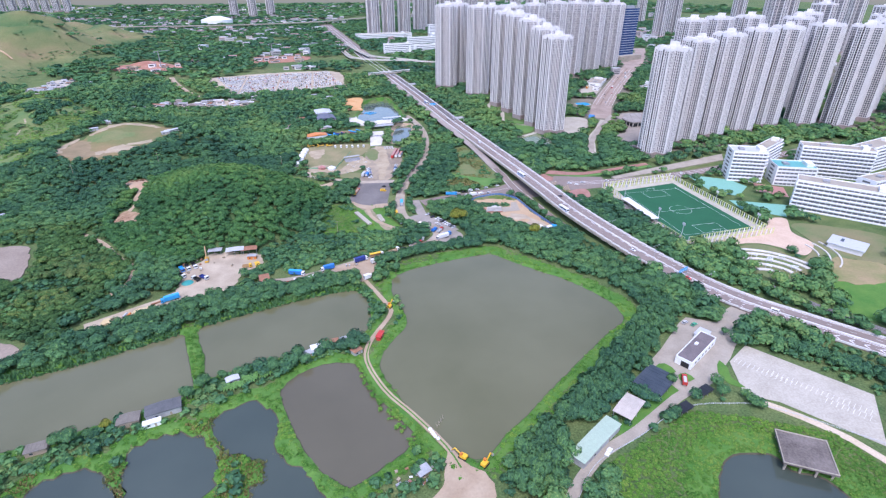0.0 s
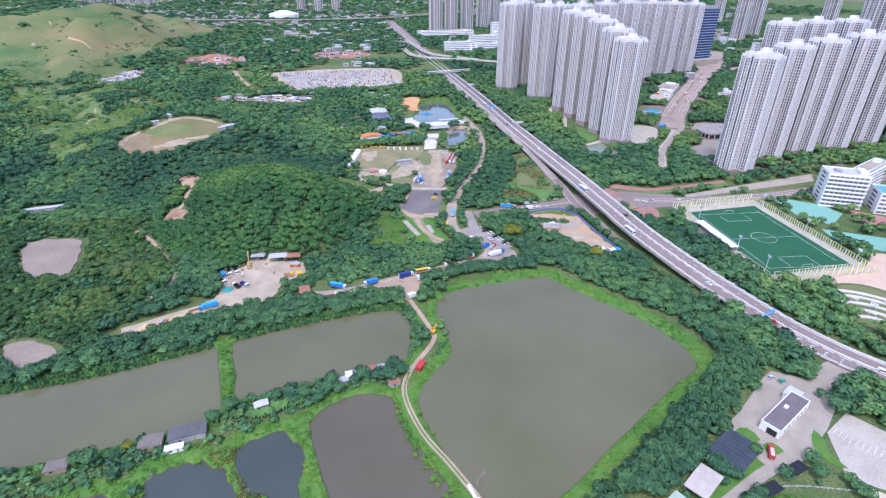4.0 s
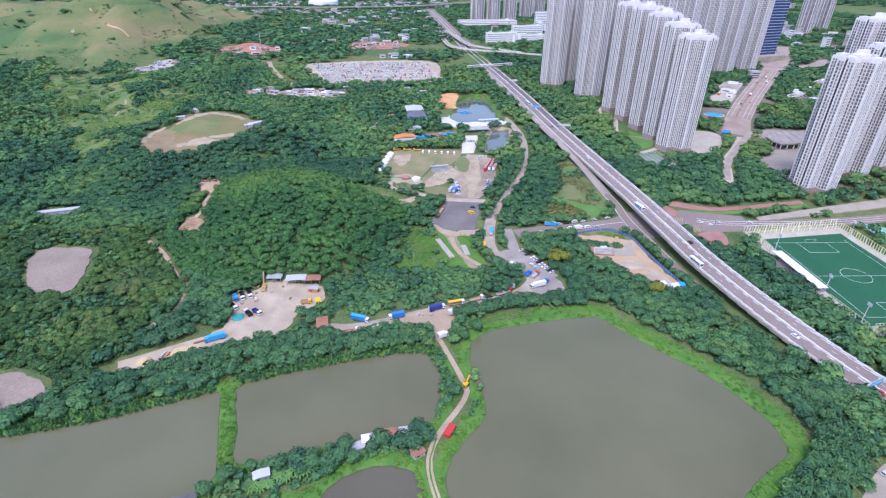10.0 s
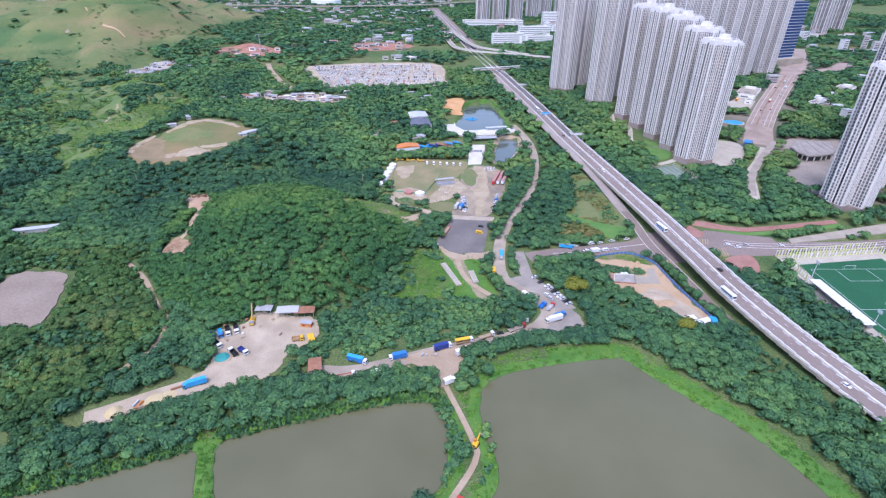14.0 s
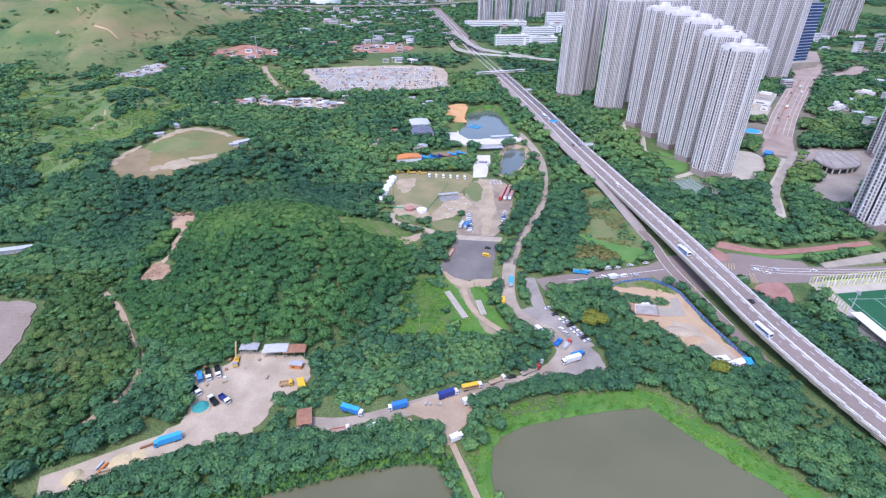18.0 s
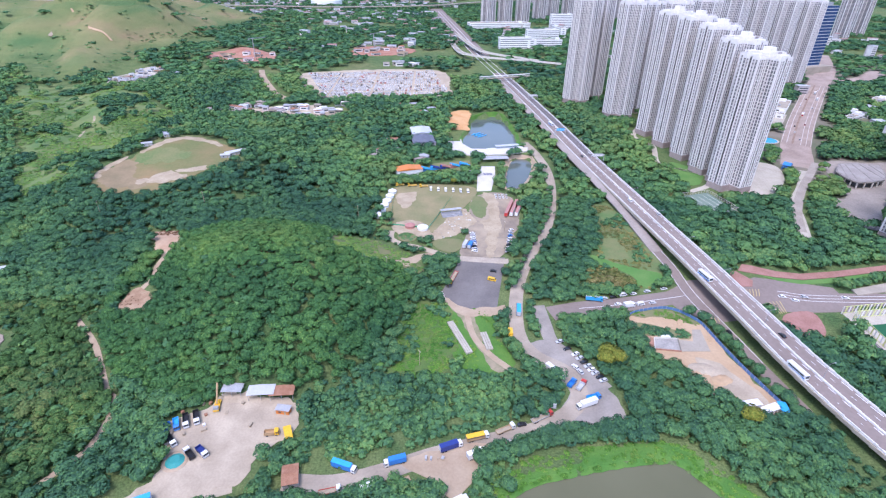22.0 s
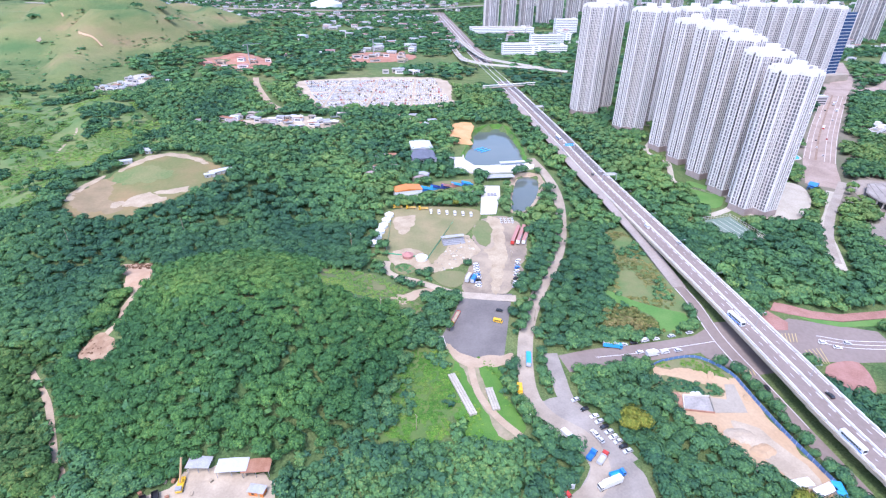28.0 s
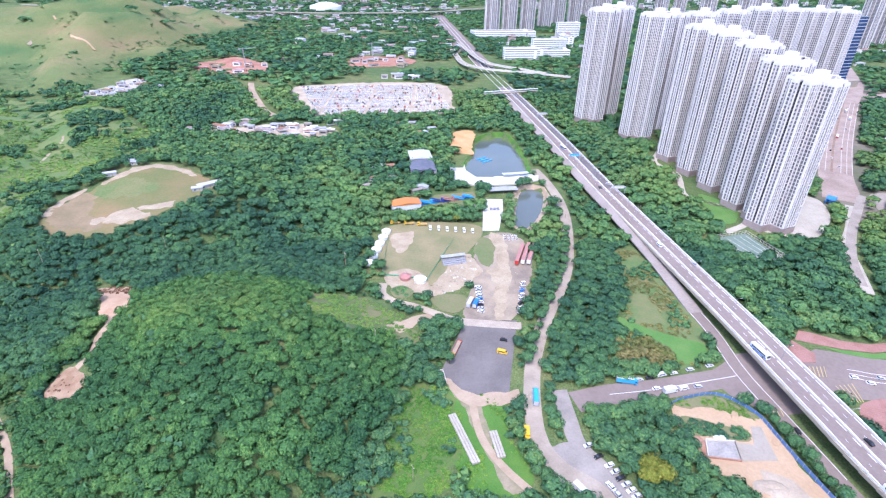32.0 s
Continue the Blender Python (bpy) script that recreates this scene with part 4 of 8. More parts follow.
def fit_highway():
    for off, w, h, lab in ((-9.7, 0.45, 1.0, "parapet"), (9.7, 0.45, 1.0, "parapet"), (0.0, 0.7, 0.9, "median_barrier")):
        p = along(140, 2200, off, 8.0)
        b = Build()
        for a, c in zip(p[:-1], p[1:]):
            mid = (a + c) / 2
            b.box(mid[0], mid[1], mid[2] - 0.2, 8.1, w, h + 0.2, a[3])
        ob = new(lab, b.mesh(lab, BARRIER))
        tagged(ob, "pale concrete " + lab.replace("_", " ") + " of the highway", "barrier", kind="structure")
    for off in (-10.1, 10.1):
        b = Build()
        p = along(300, 760, off, 8.0)
        for a, c in zip(p[:-1], p[1:]):
            m = (a + c) / 2
            b.box(m[0], m[1], m[2] - 1.9, 8.1, 1.0, 1.75, a[3])
        tagged(new("edge_beam", b.mesh("edge_beam", CONCRETE)), "concrete edge beam of the viaduct", "viaduct", kind="structure")
    for off, dash in ((-5.0, True), (5.0, True), (-8.6, False), (-1.2, False), (1.2, False), (8.6, False)):
        b = Build()
        p = along(140, 1500, off, 6.0 if dash else 8.0)
        for i, a in enumerate(p):
            if dash and i % 2:
                continue
            b.box(a[0], a[1], a[2] + 0.004, 3.0 if dash else 8.1, 0.15 if dash else 0.4, 0.02, a[3])
        tagged(new("lane_line", b.mesh("lane_line", WHITE)), "white painted lane line", "road marking", kind="structure")
    b = Build()
    for a in along(185, 300, -5.0, 7.0):
        for k in (-1, 1):
            b.box(a[0] + k * 0.9 * math.sin(radians(a[3])), a[1] - k * 0.9 * math.cos(radians(a[3])), a[2] + 0.006, 3.2, 0.5, 0.02, a[3] + k * 35)
    tagged(new("chevron_marking", b.mesh("chevron_marking", WHITE)), "white chevron markings at the merge", "road marking", kind="structure")
    for a in along(318, 560, 0, 27.0):
        z = h1(a[0], a[1])
        t = thing("viaduct_pier", "concrete pier carrying the viaduct", "pier", "viaduct piers")
        part("column", Build().box(0, 0, 0, 2.0, 5.5, max(a[2] - z - 2.3, 0.5)), CONCRETE, t)
        part("crosshead", Build().box(0, 0, max(a[2] - z - 2.3, 0.5), 2.4, 18, 1.1), CONCRETE, t)
        t.matrix_world = pose(a[0], a[1], z, 0, 0, a[3])
    for a in along(260, 1100, 0, 42.0):
        t = thing("street_lamp", "tall grey twin-arm street lamp in the median", "street lamp", "highway lamps")
        part("pole", Build().cyl(0, 0, 0.9, 0.13, 9.5, "z", 8, 0.07), GREY, t)
        for s in (-1, 1):
            arm = part("arm", Build().beam((0, 0, 10.2), (0, s * 2.6, 10.6), 0.09), GREY, t)
            part("lamp_head", Build().box(0, s * 2.9, 10.5, 0.35, 0.9, 0.14), P_SILVER, arm)
        t.matrix_world = pose(a[0], a[1], a[2], 0, 0, a[3])
    for yy, off, wid, double in ((757, -5.6, 12, False), (676, 5.6, 13, True), (903, 5.6, 13, True), (275, -5.6, 12, False)):
        a = along(yy, yy + 30, off, 10.0)[0]
        t = thing("sign_gantry", "steel gantry with a blue road sign over the carriageway", "sign gantry", "sign gantries")
        for s in (-1, 1):
            part("post", Build().box(0, s * wid / 2, 0, 0.45, 0.45, 6.8), GREY, t)
        part("beam", Build().box(0, 0, 6.4, 0.7, wid + 0.6, 0.8), P_SILVER, t)
        sign = part("sign", Build().box(-0.5, 0, 5.6, 0.15, wid * 0.75, 2.8), P_SKY if not double else P_SILVER, t, "blue sign with unreadable white lines")
        for k in range(3):
            part("text_bar", Build().box(-0.6, (k - 1) * wid * 0.22, 6.6, 0.03, wid * 0.16, 0.35), WHITE, sign)
        t.matrix_world = pose(a[0], a[1], a[2], 0, 0, a[3])
    t = thing("footbridge", "pale concrete footbridge across the highway", "footbridge")
    a, c = Vector((70, 1005, 27)), Vector((152, 1034, 27))
    part("deck", Build().beam(a, c, 1.6), CONCRETE, t)
    for k in (-1, 1):
        part("railing", Build().beam(a + Vector((0.4 * k, -1.6 * k, 1.6)), c + Vector((0.4 * k, -1.6 * k, 1.6)), 0.25), P_SILVER, t)
    part("roof", Build().beam(a + Vector((0, 0, 3.6)), c + Vector((0, 0, 3.6)), 0.9), P_WHITE, t)
    for f in (0.05, 0.36, 0.66, 0.95):
        q = a.lerp(c, f)
        part("column", Build().box(q.x, q.y, 19, 1.2, 1.2, 8), CONCRETE, t)


fit_highway()
RAMP_A = [(36, 1439), (50, 1257), (74, 1200), (116, 1170), (185, 1149), (225, 1137)]
RAMP_B = [(55, 1533), (66, 1417), (82, 1306), (97, 1249), (130, 1204), (187, 1160)]
for pts, lab in ((RAMP_A, "curving concrete flyover branching from the highway"), (RAMP_B, "second concrete flyover rising from the highway")):
    ribbon("flyover", pts, 9, CONCRETE, 0.5, lab, "flyover", lambda x, y: np.interp(x, [30, 60, 150, 230, 300], [27, 31, 31, 28, 26]))
    for off in (-4.3, 4.3):
        ribbon("flyover_parapet", pts, 0.5, PALE, 1.5, "pale parapet of the flyover", "barrier", lambda x, y: np.interp(x, [30, 60, 150, 230, 300], [27, 31, 31, 28, 26]), clear=None, offset=off)
    line = spline(pts, False, 5.0)
    for q in line[6::6]:
        t = thing("flyover_pier", "concrete column carrying the flyover", "pier", "flyover piers")
        part("column", Build().box(0, 0, 0, 1.8, 1.8, 7), CONCRETE, t)
        place(t, q[0], q[1])
for off, y0, y1 in ((-16.5, 1120, 2299), (16.5, 1280, 2299)):
    ribbon("collector_road", [(x, y) for x, y in HW if y0 < y <= y1], 11, HIGHWAY, 0.5, "pale collector road beside the highway", "road", deck_z, offset=off)
VIADUCT = [(-1500, 2330), (-948, 2225), (-626, 2190), (-331, 2185), (-21, 2290), (184, 2500), (600, 2900)]
ribbon("far_viaduct", VIADUCT, 16, CONCRETE, 2.0, "long distant motorway viaduct", "viaduct", lambda x, y: np.full(len(x), 37.0), clear=None)
for q in spline(VIADUCT, False, 5.0)[4::9]:
    t = thing("viaduct_pier", "tall concrete pier of the distant viaduct", "pier", "distant viaduct piers")
    part("column", Build().box(0, 0, -2, 3, 5, 16), CONCRETE, t)
    place(t, q[0], q[1])


def rail(name, off):
    pts = np.array([(246, 420), (250, 344), (257, 301), (269, 258), (283, 224), (300, 195), (330, 160)], float)
    ribbon(name, pts, 0.3, GREY, 0.62, "steel rail of the light railway", "rail", clear=None, offset=off)


ribbon("rail_bed", [(246, 420), (250, 344), (257, 301), (269, 258), (283, 224), (300, 195), (330, 160)], 7.5, surface("ballast", (0.13, 0.11, 0.1), (0.2, 0.17, 0.15), 0.3, 3), 0.3, "dark ballast bed of a light railway", "railway", clear=0.5)
for off in (-2.5, -1.0, 1.0, 2.5):
    rail("rail", off)

# ---- towers ----
def facade_material():
    m, nodes, links, b = node_mat("tiled_facade", 0.7, 0, 0.3)
    big, _ = noise_ramp(nodes, links, 0.05, [(0.35, (0.47, 0.44, 0.435)), (0.65, (0.56, 0.53, 0.52))])
    streak, f = noise_ramp(nodes, links, 0.6, [(0.3, (0.82, 0.8, 0.8)), (0.7, (1.06, 1.05, 1.04))], stretch=(1, 1, 0.06))
    links.new(mix(nodes, links, big, streak, 1.0, "MULTIPLY"), b.inputs["Base Color"])
    return m


FACADE = facade_material()
TOWER_GLASS = surface("tower_window_glass", (0.1, 0.105, 0.115), (0.2, 0.2, 0.205), 0.5, 2.5, rough=0.2, spec=0.5, bump=0.0)
PODIUM = surface("podium_stone", (0.27, 0.215, 0.195), (0.36, 0.3, 0.28), 0.2, 1.5)
TRIM = surface("cream_trim", (0.64, 0.615, 0.6), (0.73, 0.705, 0.69), 0.2, 2, rough=0.7, bump=0.05)


def plan_outline(w):
    """A cross with slotted arm ends, counter-clockwise."""
    a, b, s, d = w / 2, w * 0.2, w * 0.032, w * 0.2
    arm = [(b, -b), (a, -b), (a, -s), (a - d, -s), (a - d, s), (a, s), (a, b)]
    out = []
    for k in range(4):
        c, n = round(math.cos(k * math.pi / 2)), round(math.sin(k * math.pi / 2))
        out += [(x * c - y * n, x * n + y * c) for x, y in arm]
    return out


def tower_meshes(w, floors, deep):
    """Shaft, pilasters, windows and crown of one tower type, as meshes."""
    o, fh = plan_outline(w), 2.85
    hgt = floors * fh
    n = len(o)
    shaft = Build().prism(o, 0, hgt)
    fins, wins, sills = Build(), Build(), Build()
    for i in range(n):
        (ax, ay), (bx, by) = o[i], o[(i + 1) % n]
        L = math.hypot(bx - ax, by - ay)
        if L < 1.2:
            continue
        ux, uy = (bx - ax) / L, (by - ay) / L
        nx, ny = uy, -ux
        deg = math.degrees(math.atan2(uy, ux))
        slot = L < 3.2
        k = max(1, int(round(L / 2.9))) if deep is not None else 1
        for j in range(k + 1):
            if slot or abs(L - w * 0.2) < 0.01:
                continue
            t = L * j / k
            t = min(max(t, 0.3), L - 0.3)
            wide = 0.95 if j in (0, k) else 0.4
            fins.box(ax + ux * t + nx * 0.3, ay + uy * t + ny * 0.3, 5.7, wide, 0.6, hgt - 5.7, deg)
        for j in range(k):
            t = L * (j + 0.5) / k
            cx, cy = ax + ux * t, ay + uy * t
            wide = 1.15 if deep is not None else L * 0.4
            for f in range(2, floors):
                z = f * fh + 0.35
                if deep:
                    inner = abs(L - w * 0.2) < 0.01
                    # slot walls get oversized dark panes that stand in for the recess's shade
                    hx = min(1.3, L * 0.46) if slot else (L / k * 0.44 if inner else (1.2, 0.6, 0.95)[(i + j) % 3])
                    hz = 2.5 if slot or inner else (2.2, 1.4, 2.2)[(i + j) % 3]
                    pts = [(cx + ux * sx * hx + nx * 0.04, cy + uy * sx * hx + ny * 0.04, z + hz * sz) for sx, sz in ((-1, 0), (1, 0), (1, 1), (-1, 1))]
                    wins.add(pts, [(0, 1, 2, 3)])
                else:
                    pts = [(cx + ux * sx * wide + nx * 0.05, cy + uy * sx * wide + ny * 0.05, z + 1.95 * sz) for sx, sz in ((-1, 0), (1, 0), (1, 1), (-1, 1))]
                    wins.add(pts, [(0, 1, 2, 3)])
                if deep and not slot and not inner and (i + j) % 3 == 0 and f % 2 == 0:
                    sills.box(cx + nx * 0.3, cy + ny * 0.3, z - 0.5, 2.6, 0.7, 0.5, deg)
    crown = Build()
    big, small = plan_outline(w + 0.7), plan_outline(w - 0.5)
    ring = [(x, y, z) for z in (hgt - 1.4, hgt + 1.2) for q in (big, small) for x, y in q]
    fs = []
    for i in range(n):
        j = (i + 1) % n
        fs += [(i, j, 2 * n + j, 2 * n + i), (2 * n + i, 2 * n + j, 3 * n + j, 3 * n + i), (3 * n + i, 3 * n + j, n + j, n + i), (n + i, n + j, j, i)]
    crown.add(ring, fs)
    house = Build().box(0, 0, hgt, w * 0.34, w * 0.3, 3.6).box(w * 0.05, 0, hgt + 3.5, w * 0.18, w * 0.22, 3.4)
    roof_box = Build().box(w * 0.36, 0, hgt, w * 0.13, w * 0.2, 2.6)
    arch = Build().box(w * 0.46, 0, hgt + 1.1, 1.2, w * 0.3, 1.6)
    tank = Build().box(w * 0.3, 0, hgt, w * 0.16, w * 0.2, 3.0)
    podium = Build().box(0, 0, -4, w * 1.02, w * 0.46, 9.2).box(0, 0, -4, w * 0.46, w * 1.02, 9.0)
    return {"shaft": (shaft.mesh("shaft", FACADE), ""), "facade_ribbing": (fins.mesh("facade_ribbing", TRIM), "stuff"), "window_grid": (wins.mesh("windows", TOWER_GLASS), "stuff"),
            "ledge_grid": (sills.mesh("ledges", TRIM), "stuff") if deep else None, "parapet": (crown.mesh("parapet", TRIM), ""), "lift_house": (house.mesh("lift_house", TRIM), ""),
            "water_tank": (tank.mesh("water_tank", FACADE), ""), "podium": (podium.mesh("podium", PODIUM), ""), "roof_box": (roof_box.mesh("roof_box", TRIM), "arms"), "roof_arch": (arch.mesh("roof_arch", TRIM), "arms")}


TOWER_KINDS = {}


def tower(x, y, floors, turn, label, group, w=31, deep=True, z=None):
    key = (w, floors, deep)
    if key not in TOWER_KINDS:
        TOWER_KINDS[key] = tower_meshes(w, floors, deep)
    t = thing("residential_tower", label, "tower block", group)
    for name, item in TOWER_KINDS[key].items():
        if item and item[1] == "arms":
            for i in range(4 if deep is not None else 0):
                part(name, item[0], None, t).rotation_euler.z = i * math.pi / 2
        elif item:
            part(name, item[0], None, t, kind=item[1])
    t.matrix_world = pose(x, y, h1(x, y) if z is None else z, 0, 0, turn)
    keep_clear(x, y, w * 0.62)


for x, y, f in ((271, 632, 40), (270, 669, 42), (266, 706, 44), (261, 743, 45), (255, 780, 45), (234, 846, 46), (197, 912, 45), (222, 938, 45), (262, 876, 45)):
    tower(x, y, f, 24, "pale grey-pink residential tower with rows of small windows", "front row of towers", 35)
for x, y, f in ((356, 526, 40), (412, 560, 41), (462, 576, 42), (513, 586, 43), (566, 602, 43), (620, 596, 44), (662, 578, 44), (722, 606, 44)):
    tower(x, y, f, 24, "pale grey-pink residential tower beside the school", "towers east of the road", 34, x < 520)
for x, y, f in ((560, 1022, 42), (508, 1000, 43), (456, 975, 44), (404, 948, 45), (350, 915, 45), (300, 885, 45), (480, 672, 44), (535, 690, 44), (592, 700, 44), (650, 675, 44), (770, 640, 44), (820, 690, 44), (720, 730, 44), (790, 590, 43)):
    tower(x, y, f, 24, "pale residential tower standing behind others", "back row of towers", 35, False)
for x, y, f in ((155, 1790, 62), (205, 1810, 62), (262, 1850, 62), (330, 1950, 60), (390, 2040, 60), (450, 2080, 60), (540, 2150, 60), (700, 2000, 58), (800, 2100, 58), (950, 1900, 58), (1100, 2000, 58), (1300, 2130, 55), (-330, 2900, 50), (-420, 2930, 50), (-250, 2950, 50), (1040, 1150, 46), (1130, 1200, 46), (1220, 1100, 46), (930, 1020, 46), (1000, 950, 46), (880, 860, 45), (950, 800, 45), (700, 1700, 50), (770, 1650, 50), (850, 1720, 50), (1020, 1560, 48), (1120, 1640, 48), (1240, 1500, 46), (600, 2000, 55), (1380, 1300, 46), (1450, 1420, 46), (560, 2350, 58), (640, 2380, 58), (-1840, 3700, 40), (-1780, 3690, 42), (-1720, 3680, 42), (-1660, 3670, 43), (-1600, 3660, 42), (-1540, 3650, 42), (-1480, 3640, 41), (-1420, 3630, 40)):
    tower(x, y, f, 10, "tall pale tower in the distance", "distant towers", 38, None)


def office_tower():
    t = thing("office_tower", "blue glass office tower with pale bands", "office tower")
    blue = surface("blue_glass", (0.025, 0.055, 0.14), (0.035, 0.075, 0.19), 0.1, 1, rough=0.15, spec=0.6, bump=0)
    part("curtain_wall", Build().box(0, 0, 0, 40, 34, 104), blue, t)
    for k in range(20):
        part("floor_band", Build().box(0, 0, 5 + k * 5, 40.6, 34.6, 0.8), P_SILVER, t)
    part("podium", Build().box(0, 0, -4, 70, 60, 14), CONCRETE, t)
    part("roof_plant", Build().box(0, 0, 104, 26, 20, 5), GREY, t)
    place(t, 648, 1128, 20)


office_tower()

# ---- schools and sports ground ----


def slab_block(name, x, y, z, L, D, floors, turn, label, group="school buildings", fh=3.7, band=True, roofcol=None):
    """A long building with a window band and a projecting slab on every floor, on both long sides."""
    t = thing(name, label, "building", group)
    H = floors * fh
    part("wall", Build().box(0, 0, -3, L, D, H + 3), WHITE, t)
    for f in range(floors):
        for s in (-1, 1):
            w = part("window_band", Build().box(0, s * D / 2, f * fh + 1.1, L - 2.0, 0.12, 1.7), TOWER_GLASS, t)
            n = max(2, int(L / 4))
            m = Build()
            for k in range(n + 1):
                m.box(-L / 2 + 1 + (L - 2) * k / n, s * (D / 2 + 0.1), f * fh + 1.1, 0.35, 0.2, 1.7)
            part("mullion_grid", m, WHITE, w, kind="stuff")
            if band:
                part("balcony", Build().box(0, s * (D / 2 + 0.7), f * fh + 0.0, L, 1.5, 1.0), WHITE, t)
        for s in (-1, 1):
            part("end_window", Build().box(s * L / 2, 0, f * fh + 1.1, 0.12, D * 0.4, 1.6), TOWER_GLASS, t)
    part("roof", Build().box(0, 0, H, L - 0.8, D - 0.8, 0.25), roofcol or CONCRETE, t)
    for s in (-1, 1):
        part("parapet", Build().box(0, s * (D / 2 - 0.2), H, L, 0.4, 1.1), WHITE, t)
        part("parapet", Build().box(s * (L / 2 - 0.2), 0, H, 0.4, D - 0.8, 1.1), WHITE, t)
    part("stair_house", Build().box(L * 0.36, 0, H, 6, D * 0.55, 3.4), WHITE, t)
    part("roof_tank", Build().box(-L * 0.2, 0, H + 0.25, 5, D * 0.3, 1.6), GREY, t)
    t.matrix_world = pose(x, y, z, 0, 0, turn)
    keep_clear(x, y, max(L, D) * 0.5)
    return t


slab_block("school_block", 420, 345, 0, 70, 18, 7, -46, "white school block with continuous balconies")
slab_block("school_block", 403, 441, 0.5, 32, 22, 8, -24, "white rounded school block with stacked bays", roofcol=P_SILVER)
slab_block("school_block", 452, 470, 1, 74, 12, 6, 30, "white school wing with a flat roof")
slab_block("school_block", 441, 420, 0, 36, 24, 5, -24, "white school hall with a teal roof court", band=False, roofcol=P_CYAN)
slab_block("school_block", 500, 430, 0, 64, 18, 8, -34, "tall white school block")
slab_block("school_block", 560, 440, 0, 70, 18, 7, 16, "white school block along the road")
slab_block("school_block", 490, 365, 0, 60, 16, 6, 10, "low white school wing")
patch("green_court", [(349, 413), (353, 459), (388, 438), (392, 418), (366, 398)], paint("court_green", (0.2, 0.42, 0.33), 0.8), 0.22, "teal green school sports court", "court", smooth=False)
patch("green_court", [(346, 371), (350, 391), (393, 369), (372, 347)], paint("court_green", (0.2, 0.42, 0.33), 0.8), 0.22, "teal green school sports court", "court", smooth=False)
patch("brick_court", [(392, 405), (405, 425), (425, 408), (410, 385)], P_PINK, 0.2, "reddish brick school yard", "yard", smooth=False)
patch("plaza", [(266, 312), (300, 324), (340, 334), (352, 347), (368, 344), (352, 320), (352, 300), (330, 285), (322, 300), (306, 311)], surface("tan_paving", (0.5, 0.36, 0.26), (0.58, 0.44, 0.33), 0.1, 1), 0.22, "tan paved park plaza", "plaza")
patch("park_lawn", [(343, 275), (366, 255), (400, 262), (372, 228), (310, 204), (297, 222), (318, 250)], LUSH, 0.2, "bright green park lawn", "lawn")
patch("park_terrace", [(361, 331), (382, 329), (418, 297), (378, 262), (356, 274), (322, 273), (301, 254), (311, 275), (330, 283), (352, 300)], LAWN, 0.24, "dry terraced park lawn with curved kerbs", "lawn", clear=2.0)
patch("worn_lawn", [(343, 276), (374, 261), (350, 240), (322, 250)], surface("worn_park_turf", (0.16, 0.19, 0.06), (0.34, 0.25, 0.14), 0.06, 0.7, (0.25, 0.21, 0.1)), 0.34, "worn sandy turf of the park lawn", "lawn", clear=1.0, ragged=3.0)
for r in (22, 29, 36):
    k = Build()
    ang = [radians(-62 + 70 * i / 16) for i in range(17)]
    k.prism([(322 + (r + 0.5) * math.cos(a), 296 + (r + 0.5) * math.sin(a)) for a in ang] + [(322 + (r - 0.5) * math.cos(a), 296 + (r - 0.5) * math.sin(a)) for a in ang[::-1]], 0.2, 0.9)
    tagged(new("park_kerb", k.mesh("park_kerb", PALE)), "curved white kerb of the park terraces", "kerb", "park kerbs")
patch("dry_lawn", [(285, 302), (304, 309), (318, 298), (310, 262), (284, 256), (276, 275)], LAWN, 0.16, "dry grass terraces of an amphitheatre", "lawn")


